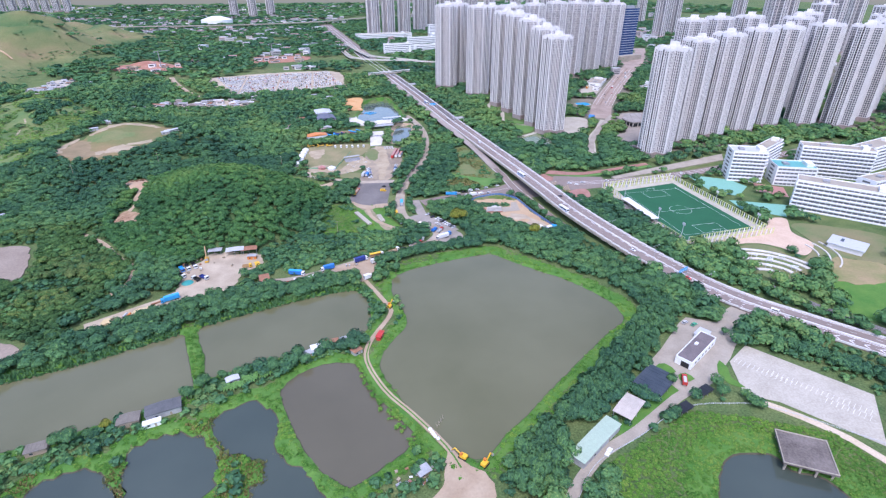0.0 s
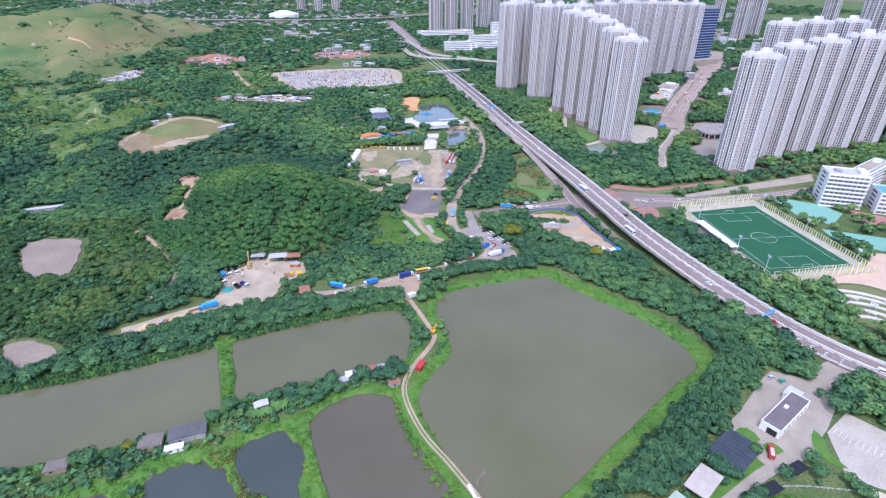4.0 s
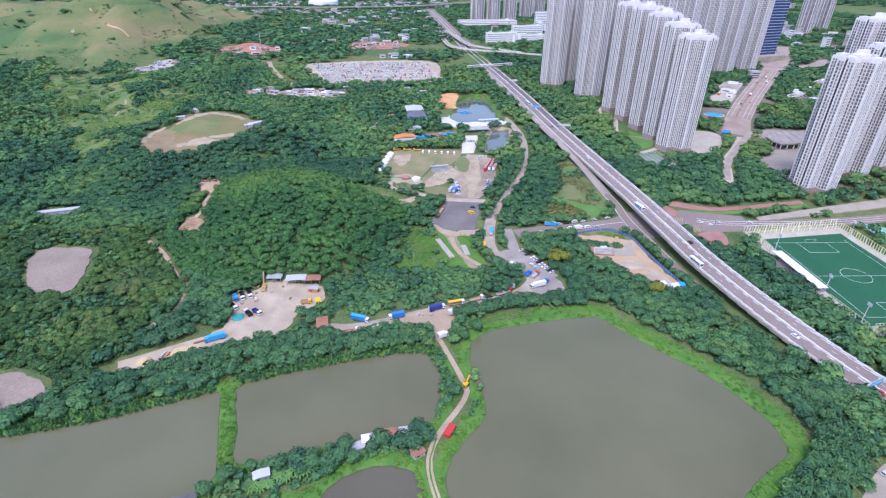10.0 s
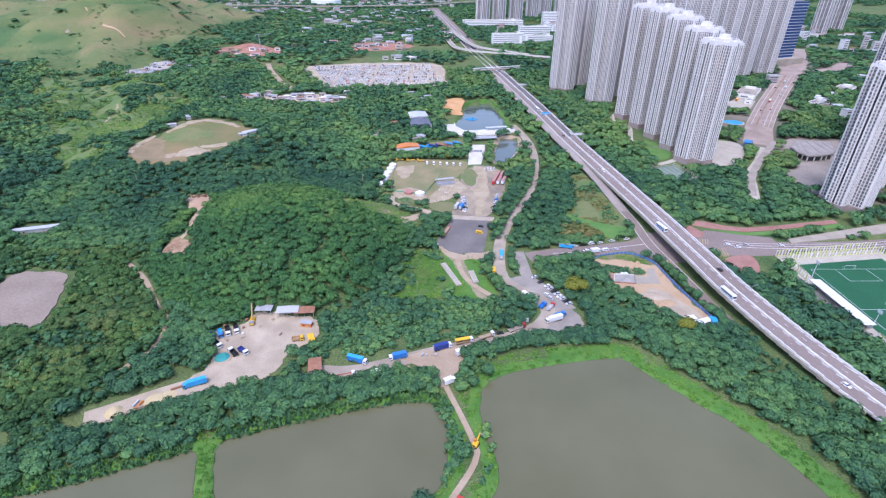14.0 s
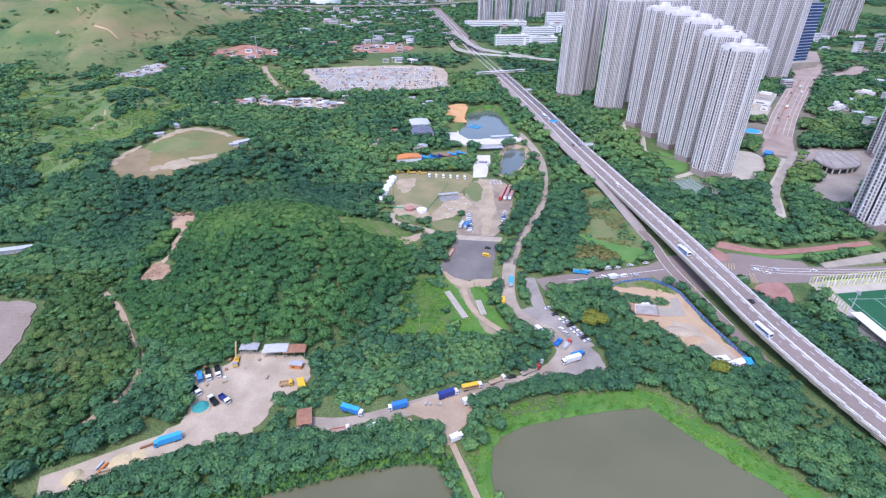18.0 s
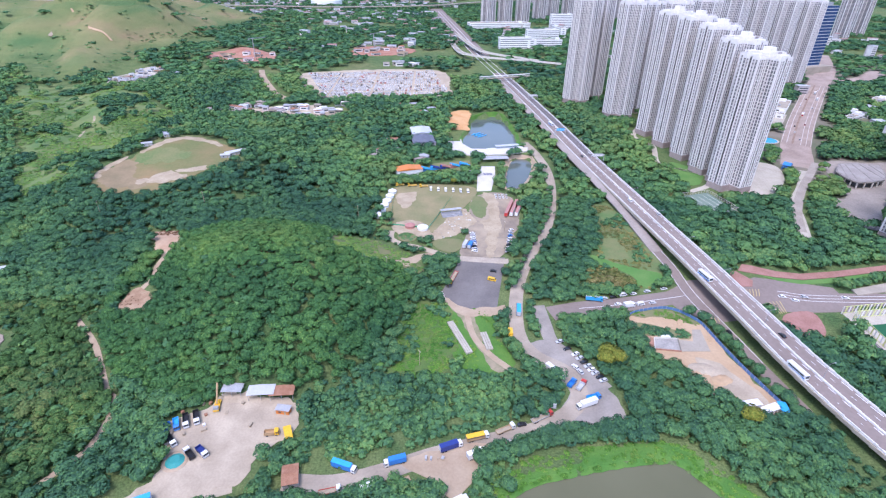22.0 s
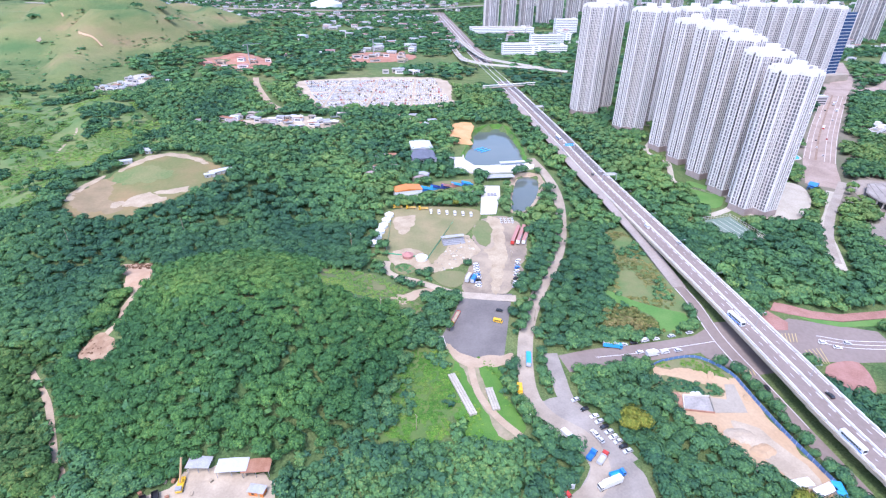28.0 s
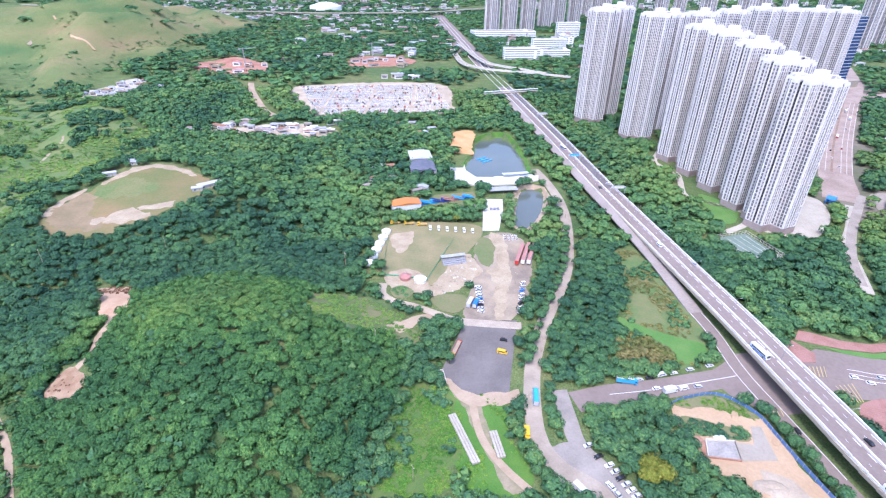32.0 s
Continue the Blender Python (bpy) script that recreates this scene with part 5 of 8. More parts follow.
def pitch_details():
    b = Build()
    for x0, y0, x1, y1 in ((264, 334, 264.6, 427), (320, 340, 320.6, 434), (264, 334, 320, 334.6), (264, 427, 320, 427.6), (264, 380, 320, 380.5), (281, 334, 281.4, 349), (303, 334, 303.4, 349), (281, 349, 303, 349.4), (281, 412, 281.4, 427), (303, 412, 303.4, 427), (281, 412, 303, 412.4)):
        b.box((x0 + x1) / 2, (y0 + y1) / 2, 0.31, x1 - x0 if x1 - x0 > 2 else 0.2, y1 - y0 if y1 - y0 > 2 else 0.2, 0.02)
    for k in range(36):
        a = k * math.pi / 18
        b.box(292 + 9.15 * math.cos(a), 380.5 + 9.15 * math.sin(a), 0.31, 0.2, 1.65, 0.02, math.degrees(a))
    tagged(new("pitch_line", b.mesh("pitch_line", WHITE)), "white painted football pitch lines", "pitch marking", kind="structure")
    for y, s in ((333.5, -1), (428, 1)):
        t = thing("football_goal", "white football goal with a net", "goal", "football goals")
        for k in (-1, 1):
            part("post", Build().cyl(k * 3.66, 0, 0, 0.08, 2.44), P_WHITE, t)
            part("stay", Build().beam((k * 3.66, 0, 2.44), (k * 3.66, s * 2.0, 0.05), 0.07), P_WHITE, t)
        part("crossbar", Build().box(0, 0, 2.4, 7.4, 0.12, 0.12), P_WHITE, t)
        place(t, 292, y, 0, 0.33)
    for x, y in ((258, 417), (257, 362), (258, 331), (329, 334), (330, 385), (329, 437)):
        t = thing("floodlight", "tall floodlight mast beside the pitch", "floodlight", "pitch floodlights")
        part("mast", Build().cyl(0, 0, 0, 0.3, 12.4, "z", 8, 0.15), P_SILVER, t)
        head = part("lamp_frame", Build().box(0, 0, 11.2, 0.25, 3.2, 2.0), P_SILVER, t)
        for i in range(6):
            part("lamp", Build().box(0.25, (i % 3 - 1) * 1.0, 11.4 + (i // 3) * 0.95, 0.3, 0.7, 0.6), P_LAMP, head)
        place(t, x, y, 0 if x < 300 else 180)
    t = thing("spectator_stand", "long white canopy over a spectator stand", "stand")
    part("canopy", Build().profile([(-24, 4.2), (24, 4.2), (24, 4.5), (-24, 4.5)], 7), P_WHITE, t)
    for k in range(7):
        part("post", Build().box(-22 + k * 7.3, -3, 0, 0.3, 0.3, 4.2), P_SILVER, t)
        part("purlin", Build().box(-22 + k * 7.3, 0, 4.5, 0.25, 7, 0.15), P_SILVER, t)
    for k in range(3):
        part("seat_row", Build().box(0, 1.8 - k * 1.2, 0.2, 46, 1.1, 0.4 + 0.4 * k), CONCRETE, t)
    place(t, 253, 384, 91)
    # slatted lime screens round the pitch
    for a, c in (((254, 322), (252, 352)), ((252, 412), (254, 440)), ((254, 440), (330, 449)), ((258, 322), (334, 329)), ((334, 329), (332, 449)), ((251, 315), (335, 322)), ((249, 444), (331, 456))):
        t = thing("slatted_screen", "lime and cream slatted screen beside the pitch", "screen", "pitch screens")
        L = math.hypot(c[0] - a[0], c[1] - a[1])
        n = int(L / 2.4)
        part("top_rail", Build().box(0, 0, 5.0, L, 0.2, 0.25), P_LIME, t)
        part("bottom_rail", Build().box(0, 0, 0.3, L, 0.2, 0.25), P_LIME, t)
        for k in range(n + 1):
            part("post" if k % 3 == 0 else "slat", Build().box(-L / 2 + L * k / n, 0, 0, 0.35 if k % 3 == 0 else 0.9, 0.3 if k % 3 == 0 else 0.12, 5.2), P_LIME if k % 2 else TRIM, t)
        place(t, (a[0] + c[0]) / 2, (a[1] + c[1]) / 2, math.degrees(math.atan2(c[1] - a[1], c[0] - a[0])))


pitch_details()
patch("pitch_surround", [(249, 316), (250, 446), (332, 454), (337, 322)], PAVING, 0.12, "pale paving round the football pitch", "paving", smooth=False, clear=3)
patch("planter_wall", [(272, 468), (342, 486), (433, 508), (421, 490), (336, 473), (272, 462)], CONCRETE, 0.9, "long pale planted retaining wall by the road", "retaining wall", smooth=False)


def arc_bench(cx, cy, r, a0, a1, w, h, label):
    n = 18
    ang = [radians(a0 + (a1 - a0) * k / n) for k in range(n + 1)]
    b = Build().prism([(cx + (r + w / 2) * math.cos(a), cy + (r + w / 2) * math.sin(a)) for a in ang] + [(cx + (r - w / 2) * math.cos(a), cy + (r - w / 2) * math.sin(a)) for a in ang[::-1]], 0.2, 0.2 + h)
    tagged(new("terrace_seat", b.mesh("terrace_seat", PALE)), label, "terrace seat", "amphitheatre seats")


for r in (12, 20, 28, 36, 42):
    arc_bench(280, 262, r, 8, 92, 2.9, 0.6, "curved pale stone terrace seat")
for dx, dy in ((6, 12), (14, 20), (22, 6), (8, 28), (26, 22)):
    t = thing("shade_frame", "white steel shade frame over terrace seats", "pergola", "shade frames")
    for i in (-1, 1):
        for j in (-1, 1):
            part("post", Build().box(i * 1.6, j * 1.6, 0, 0.2, 0.2, 3.0), P_WHITE, t)
    for i in range(5):
        part("slat", Build().box(-1.8 + i * 0.9, 0, 3.0, 0.25, 4.0, 0.15), P_WHITE, t)
    place(t, 282 + dx, 262 + dy, 40)
t = thing("park_pavilion", "grey flat-roofed park pavilion", "pavilion")
part("wall", Build().box(0, 0, 0, 17, 22, 4), TRIM, t)
part("roof", Build().box(0, 0, 4, 19, 24, 0.6), P_SILVER, t)
part("roof_light", Build().box(2, 4, 4.6, 5, 2, 0.5), GLASS, t)
place(t, 370, 288, 32)
keep_clear(370, 288, 14)

# round community hall among the towers, podium and road between them
patch("city_paving", [(330, 575), (345, 640), (330, 780), (300, 860), (330, 960), (520, 1100), (760, 1180), (1100, 1100), (1000, 700), (800, 560), (560, 545), (420, 520)], surface("city_ground_mix", (0.1, 0.12, 0.06), (0.24, 0.2, 0.16), 0.025, 0.3, (0.17, 0.155, 0.11)), 0.18, "mixed grass and paving between towers", "ground", clear=None, cell=14)
AVENUE = surface("brown_avenue", (0.25, 0.19, 0.155), (0.38, 0.3, 0.25), 0.06, 0.7)
AVENUE_LINE = [(366, 678), (382, 704), (405, 744), (460, 822), (525, 909), (604, 1012), (694, 1127), (800, 1300)]
ribbon("mall_road", AVENUE_LINE, 30, AVENUE, 0.3, "wide brownish paved avenue between towers", "avenue", clear=5)
ribbon("avenue_median", AVENUE_LINE[2:6], 2.2, surface("median_earth", (0.2, 0.13, 0.09), (0.3, 0.22, 0.16), 0.2, 0.9), 0.45, "reddish earth strip along the avenue", "median", offset=3.5)
for off in (-14.2, -9.5, -4.5, 9.0, 14.2):
    ribbon("lane_line", AVENUE_LINE[2:6], 0.45, PALE, 0.42, "pale lane line on the avenue", "road marking", offset=off)
patch("cross_street", [(560, 1078), (610, 1100), (640, 1086), (690, 1062), (770, 1120), (780, 1098), (690, 1030), (640, 1050)], AVENUE, 0.5, "brownish cross street behind the towers", "road")
patch("works_yard", [(396, 806), (416, 796), (440, 826), (462, 856), (446, 872), (420, 850)], PAVING, 0.35, "pale paved yard beside the avenue", "yard", smooth=False, clear=4)
patch("pool_terrace", [(352, 726), (384, 728), (402, 764), (398, 782), (370, 782)], surface("pool_tiles", (0.24, 0.2, 0.17), (0.34, 0.29, 0.25), 0.1, 0.7), 0.15, "brownish paved terrace round a pool", "terrace", clear=3)
patch("hall_plaza", [(337, 573), (352, 604), (370, 612), (400, 690), (446, 690), (474, 694), (498, 712), (440, 640), (423, 622), (379, 579), (350, 548)], surface("tan_plaza", (0.25, 0.215, 0.18), (0.35, 0.305, 0.26), 0.06, 0.7), 0.24, "brownish paved plaza", "plaza")
ribbon("garden_path", [(256, 826), (250, 806), (230, 768), (240, 738), (236, 718), (228, 686), (246, 668), (264, 653), (254, 632), (231, 618)], 5.5, PAVING, 0.3, "winding pale garden path by the towers", "path", clear=5)
ribbon("park_walk", [(286, 536), (300, 566), (315, 599), (339, 629), (366, 668)], 7, PAVING, 0.3, "pale walk between trees towards the avenue", "path", clear=4)
patch("tennis_court", [(216, 608), (246, 616), (254, 579), (230, 573)], surface("court_grey_green", (0.13, 0.19, 0.15), (0.18, 0.23, 0.185), 0.1, 0.9), 0.3, "grey-green tennis court", "court", smooth=False)
t = thing("court_fence", "tall pale mesh fence round the tennis court", "fence")
for (ax, ay), (bx, by) in (((216, 608), (246, 616)), ((246, 616), (254, 579)), ((254, 579), (230, 573))):
    L, a = math.hypot(bx - ax, by - ay), math.degrees(math.atan2(by - ay, bx - ax))
    for z in (0.1, 1.8, 3.5):
        part("rail", Build().box((ax + bx) / 2, (ay + by) / 2, z, L, 0.14, 0.14, a), PALE, t)
    for k in range(int(L / 3) + 1):
        f = k * 3 / L
        part("post", Build().box(ax + (bx - ax) * f, ay + (by - ay) * f, 0, 0.16, 0.16, 3.7), PALE, t)
t.location.z = h1(238, 596)
for f in (0.12, 0.3, 0.5, 0.7, 0.88):
    ribbon("court_line", [(217 + 29 * f + 1.5, 607 + 8 * f - 2), (231 + 23 * f - 0.6, 574.5 + 6 * f + 2)], 0.3, PALE, 0.34, "white painted court line", "court marking", smooth=False)
patch("tower_court", [(262, 625), (290, 606), (330, 640), (345, 680), (320, 690), (300, 660)], PAVING, 0.26, "pale paved forecourt of the towers", "forecourt")
HALL = [(-26, 2), (-28, -14), (-25, -26), (-9, -25), (6, -19), (15, -10), (31, 20), (11, 25), (-8, 24)]
HALL_ROOF = surface("weathered_roof", (0.21, 0.19, 0.17), (0.32, 0.29, 0.265), 0.15, 0.6)
t = thing("community_hall", "low fan-shaped community hall with a weathered grey roof", "hall")
part("wall", Build().prism([(x * 0.88, y * 0.88) for x, y in HALL], 0, 5), GLASS, t)
roof = part("roof", Build().prism(HALL, 5, 6.2), HALL_ROOF, t)
part("roof_deck", Build().prism([(x * 0.93, y * 0.93) for x, y in HALL], 6.2, 6.35), surface("roof_deck", (0.27, 0.24, 0.22), (0.37, 0.34, 0.31), 0.12, 0.8), roof)
for (ax, ay), (bx, by) in zip(HALL[1:6], ((-8, 22), (-3, 22), (4, 22), (11, 22), (20, 21))):
    ax, ay = ax * 0.9, ay * 0.9
    n = Vector((-(by - ay), bx - ax)).normalized() * 0.25
    part("roof_seam", Build().prism([(ax - n.x, ay - n.y), (ax + n.x, ay + n.y), (bx + n.x, by + n.y), (bx - n.x, by - n.y)], 6.35, 6.6), HALL_ROOF, roof)
for (ax, ay), (bx, by) in zip(HALL[1:6], HALL[2:7]):
    for f in (0.0, 0.5):
        part("column", Build().box((ax + (bx - ax) * f) * 0.96, (ay + (by - ay) * f) * 0.96, 0, 0.9, 0.9, 5), PALE, t)
place(t, 412, 651)
keep_clear(404, 644, 25)
keep_clear(424, 660, 24)
t = thing("swimming_pool", "round blue swimming pool beside a tower", "pool")
part("water", Build().cyl(0, 0, 0.2, 11, 0.3, "z", 28), paint("pool_blue", (0.05, 0.4, 0.75), 0.08), t)
part("rim", Build().cyl(0, 0, 0.1, 13, 0.25, "z", 24), PAVING, t)
place(t, 379, 757, 0)
keep_clear(379, 757, 15)
for x, y, L, D, f, turn in ((470, 892, 58, 26, 1, 53), (446, 846, 14, 9, 1, 53), (536, 838, 34, 10, 1, 33), (556, 852, 22, 8, 1, 120), (630, 914, 40, 22, 1, 40)):
    slab_block("low_block", x, y, h1(x, y), L, D, f, turn, "low white building among trees beside the avenue", "low city blocks", 4.6, False)
for x, y, turn in ((480, 852, 53), (436, 858, 52)):
    place(tagged(bus("bus", P_WHITE if x > 450 else P_YELLOW, P_RED, "white and red bus on the avenue" if x > 450 else "yellow bus in a paved yard"), group="vehicles on the avenue"), x, y, turn, h1(x, y) + 0.4)
for x, y in ((566, 960), (547, 926)):
    place(tagged(lorry("lorry", P_WHITE, "box", P_WHITE, "white box lorry on the avenue", 9), group="vehicles on the avenue"), x, y, 53, h1(x, y) + 0.35)
for x, y, c, word in ((442, 807, P_BLACK, "dark"), (506, 898, P_WHITE, "white"), (514, 885, P_SILVER, "silver"), (418, 758, P_SILVER, "silver"), (458, 812, P_RED, "red"), (534, 930, P_BLACK, "dark"), (580, 975, P_WHITE, "white"), (428, 784, P_WHITE, "white")):
    place(tagged(car("car", c, word + " car on the brownish avenue"), group="vehicles on the avenue"), x, y, 53, h1(x, y) + 0.32)
t = thing("play_structure", "bright blue climbing frame among park trees", "climbing frame")
BLUE_FRAME = paint("play_blue", (0.05, 0.24, 0.6), 0.4)
for i in range(4):
    for j in range(3):
        part("post", Build().box(-4.5 + i * 3, -3 + j * 3, 0, 0.3, 0.3, 4.5 + (i * j) % 3), BLUE_FRAME, t)
part("deck", Build().box(0, 0, 3.0, 9.5, 6.5, 0.3), BLUE_FRAME, t)
part("ridge_cover", Build().profile([(-5, 5.2), (5, 5.2), (0, 7.4)], 7), BLUE_FRAME, t)
part("slide", Build().profile([(4.5, 3.0), (10, 0.2), (10, 0.5), (4.5, 3.4)], 1.6), BLUE_FRAME, t)
place(t, 351, 672, 40)
keep_clear(351, 672, 9)
for x, y, L, D, f, turn in ((172, 1350, 70, 14, 5, 8), (205, 1362, 30, 18, 4, 100), (258, 1500, 80, 14, 5, 12), (310, 1560, 60, 14, 5, 100), (345, 1700, 60, 16, 9, 10), (250, 1390, 60, 18, 3, 10), (180, 1730, 170, 40, 3, 10)):
    slab_block("far_school_block", x, y, h1(x, y), L, D, f, turn, "distant white school block with rows of windows", "distant school buildings", 4.2, False)

# ---- station, huts and sheds by the ponds ----


def hut(name, x, y, turn, L, D, h, wall, roof, label, group="pond-side huts", slope=0.0, posts=False):
    """A shed: walls or posts, an overhanging sheet roof with ribs, a door and a window."""
    t = thing(name, label, "shed", group)
    if posts:
        for i in (-1, 0, 1):
            for j in (-1, 1):
                part("post", Build().box(i * (L / 2 - 0.2), j * (D / 2 - 0.2), 0, 0.2, 0.2, h), GREY, t)
    else:
        part("wall", Build().box(0, 0, 0, L, D, h), wall, t)
        part("door", Build().box(L * 0.2, -D / 2, 0, 0.9, 0.1, 2.0), WOOD, t)
        part("window", Build().box(-L * 0.2, -D / 2, 1.0, 1.2, 0.1, 0.9), GLASS, t)
    r = part("roof", Build().profile([(-L / 2 - 0.4, h), (L / 2 + 0.4, h), (L / 2 + 0.4, h + 0.12), (0, h + 0.12 + slope), (-L / 2 - 0.4, h + 0.12)], D + 0.8), roof, t)
    for k in range(max(3, int(L / 1.6))):
        n = max(3, int(L / 1.6))
        px = -L / 2 + L * (k + 0.5) / n
        part("roof_rib", Build().box(px, 0, h + 0.12 + slope * (1 - abs(px) / (L / 2)) * 0.9, 0.09, D + 0.7, 0.07), roof, r)
    place(t, x, y, turn)
    keep_clear(x, y, max(L, D) * 0.45)
    return t


def station():
    t = thing("station_house", "white flat-roofed station house with a dark roof", "house")
    part("wall", Build().box(0, 0, 0, 31, 8.6, 4.6), WHITE, t)
    part("roof", Build().box(0, 0, 4.6, 30.2, 7.8, 0.2), surface("roof_felt", (0.13, 0.11, 0.11), (0.18, 0.15, 0.15), 0.2, 2), t)
    for s in (-1, 1):
        part("parapet", Build().box(0, s * 4.15, 4.6, 31, 0.3, 0.6), WHITE, t)
        part("parapet", Build().box(s * 15.35, 0, 4.6, 0.3, 8.0, 0.6), WHITE, t)
    part("roof_box", Build().box(2, 1, 4.8, 2.4, 1.6, 0.8), P_WHITE, t)
    part("garage_door", Build().box(-15.5, -1.0, 0, 0.12, 4.2, 3.4), P_BLACK, t)
    for k in range(6):
        part("window", Build().box(-10 + k * 4.4, -4.3, 1.4, 1.8, 0.12, 1.4), GLASS, t)
    annex = part("annex", Build().box(17, 3.5, 0, 8, 6, 3.4), WHITE, t)
    part("annex_roof", Build().box(17, 3.5, 3.4, 8.6, 6.6, 0.25), P_SILVER, annex)
    place(t, 178, 203, 31)
    keep_clear(178, 203, 17)
    hut("solar_shed", 142, 185.5, 33, 19, 14, 3.6, TIN, GLASS, "open shed roofed with dark solar panels", "station sheds", 0.0, True)
    b = thing("solar_array", "dark blue solar panels in a grid on a shed roof", "solar panels")
    for i in range(8):
        for j in range(4):
            part("panel", Build().box(-8.6 + i * 2.45, -5.2 + j * 3.45, 3.9, 2.3, 3.3, 0.08), GLASS, b)
    place(b, 142, 185.5, 33)
    hut("open_shed", 119.5, 171.5, 36, 15, 8.5, 4.2, TIN, surface("beige_sheet", (0.4, 0.35, 0.3), (0.5, 0.45, 0.39), 0.3, 3), "beige-roofed open shed beside the lane", "station sheds", 0.6, True)
    hut("long_shed", 95.5, 157.5, 32, 30, 7, 3.8, TIN, P_PALEGREEN, "long shed with a pale green sheet roof", "station sheds", 0.5)
    for x, y, turn in ((146, 167, 20), (163, 175, 20)):
        hut("dark_shelter", x, y, turn, 8, 4, 2.4, TIN, P_BLACK, "small dark-roofed shelter by the fence", "station sheds", 0.3, True)
    hut("hut", 74, 128, 40, 4, 3, 2.4, WHITE, P_BLACK, "little hut with a dark roof", "station sheds")
    p = thing("pumping_platform", "weathered concrete platform on piles over water", "platform")
    slab = part("slab", Build().box(0, 0, 3.2, 20, 19, 0.7), surface("stained_concrete", (0.09, 0.075, 0.065), (0.2, 0.17, 0.15), 0.12, 1.2), p)
    for s in (-1, 1):
        part("kerb", Build().box(0, s * 9.3, 3.9, 20, 0.4, 0.4), CONCRETE, slab)
        part("kerb", Build().box(s * 9.8, 0, 3.9, 0.4, 18.2, 0.4), CONCRETE, slab)
    for i in range(4):
        for j in range(3):
            part("pile", Build().box(-8.6 + i * 5.7, -8.2 + j * 8.2, -4, 0.8, 0.8, 7.2), CONCRETE, p)
    place(p, 179, 132, -32, 0)
    t = thing("white_van", "white pickup parked beside the curved fence", "pickup")
    part("body", Build().profile([(-2.6, 0.4), (2.6, 0.4), (2.6, 1.0), (1.4, 1.1), (0.9, 1.8), (-0.4, 1.8), (-0.5, 1.05), (-2.6, 1.05)], 1.8), P_WHITE, t)
    wheels(t, (-1.6, 1.7), 1.7, 0.34, 0.2)
    place(t, 99, 152, 40)
    for x, y, turn in ((190, 229, 20), (194, 226, 20)):
        c = car("car", P_GREEN if x > 192 else P_SILVER, "small car in the station yard")
        place(c, x, y, turn, 0.2)
    t = lorry("lorry", P_RED, "none", P_RED, "small red fire appliance in the yard", 7)
    part("body", Build().box(-1, 0, 0.9, 4.6, 2.3, 1.9), P_RED, t)
    part("locker", Build().box(-1, 0, 2.8, 4.4, 1.4, 0.3), P_SILVER, t)
    place(t, 158, 184, 60, 0.16)
    # railing that follows the curved lane
    line = spline([(64, 114), (72, 128), (90, 147), (117, 157), (146, 168), (170, 166), (190, 158), (225, 126)], False, 4.0)
    f = thing("curved_railing", "low grey railing along the curved lane", "railing")
    for a, c in zip(line[:-1], line[1:]):
        for h in (0.5, 1.0):
            part("rail", Build().beam((a[0], a[1], h), (c[0], c[1], h), 0.1), P_SILVER, f)
        part("post", Build().box(a[0], a[1], 0, 0.12, 0.12, 1.1), P_SILVER, f)
    b = Build()
    for i in range(22):
        for k, (ox, oy) in enumerate(((200, 197), (214, 174), (226, 150))):
            ux, uy = 0.588, -0.809
            b.box(ox + ux * i * 1.15 * 1.9 - 16 + (8 if k else 0), oy + uy * i * 1.15 * 1.9 + 12 - (4 if k else 0), 0.205, 4.6, 0.12, 0.02, 30)
    edge = edge_distance(np.array([q[0] for q in b.v]), np.array([q[1] for q in b.v]), np.array([(192, 193), (210, 203), (244, 156), (220, 129), (195, 162), (182, 170)], float))
    keep = [f for f in b.f if max(edge[list(f)]) < -1]
    b.f = keep
    tagged(new("bay_marking", b.mesh("bay_marking", WHITE)), "white parking bay lines", "road marking", kind="structure")


station()
keep_clear(183, 178, 9)
keep_clear(172, 168, 5)
for pts in ([(151, 198), (157, 199), (159, 192), (151, 190)], [(158, 189), (163, 190), (165, 185), (158, 184)], [(187, 195), (187, 188), (184, 182), (186, 174), (180, 178), (180, 187)]):
    patch("yard_lawn", pts, LUSH, 0.3, "small grass island in the station yard", "lawn", clear=None, cell=2)
ribbon("sand_lane", [(186, 164), (189, 161), (198, 151), (208, 136), (213, 122), (222, 104)], 4, surface("tan_lane", (0.5, 0.4, 0.28), (0.58, 0.48, 0.36), 0.1, 1), 0.15, "sandy lane between the car park and reeds", "track")
ribbon("branch_lane", [(64, 452), (65, 432), (66, 418), (74, 405), (86, 382)], 8, WORN_ROAD, 0.13, "worn lane with a row of parked cars", "road")
hut("hut", -66, 233, 20, 6, 3.4, 2.8, TIN, P_SILVER, "silver-roofed hut among banana plants", slope=0.5)
hut("hut", -24, 250, 12, 6.5, 4, 2.8, WHITE, P_WHITE, "white hut on the dyke")
hut("hut", -16, 253, 8, 7, 4, 2.6, TIN, RUST, "rusty tin hut on the dyke")
hut("hut", -9, 254, 5, 4.5, 3.5, 2.6, P_SKY, TIN, "small blue-grey hut on the dyke")
hut("hut", -3, 243, 35, 5, 4, 2.6, TIN, RUST, "rusty-roofed hut by the track")
hut("hut", -29, 246, 25, 6, 3.5, 2.6, P_CYAN, TIN, "teal hut with a grey tin roof")
hut("container", 11, 254, 62, 6.1, 2.5, 2.6, P_RED, P_RED, "red cargo container beside the dyke track")
hut("shed", -95, 219, 14, 15, 7, 3.2, TIN, surface("blue_grey_roof", (0.085, 0.088, 0.09), (0.13, 0.132, 0.135), 0.3, 2), "long dark-roofed shed at the pond edge", slope=0.5)
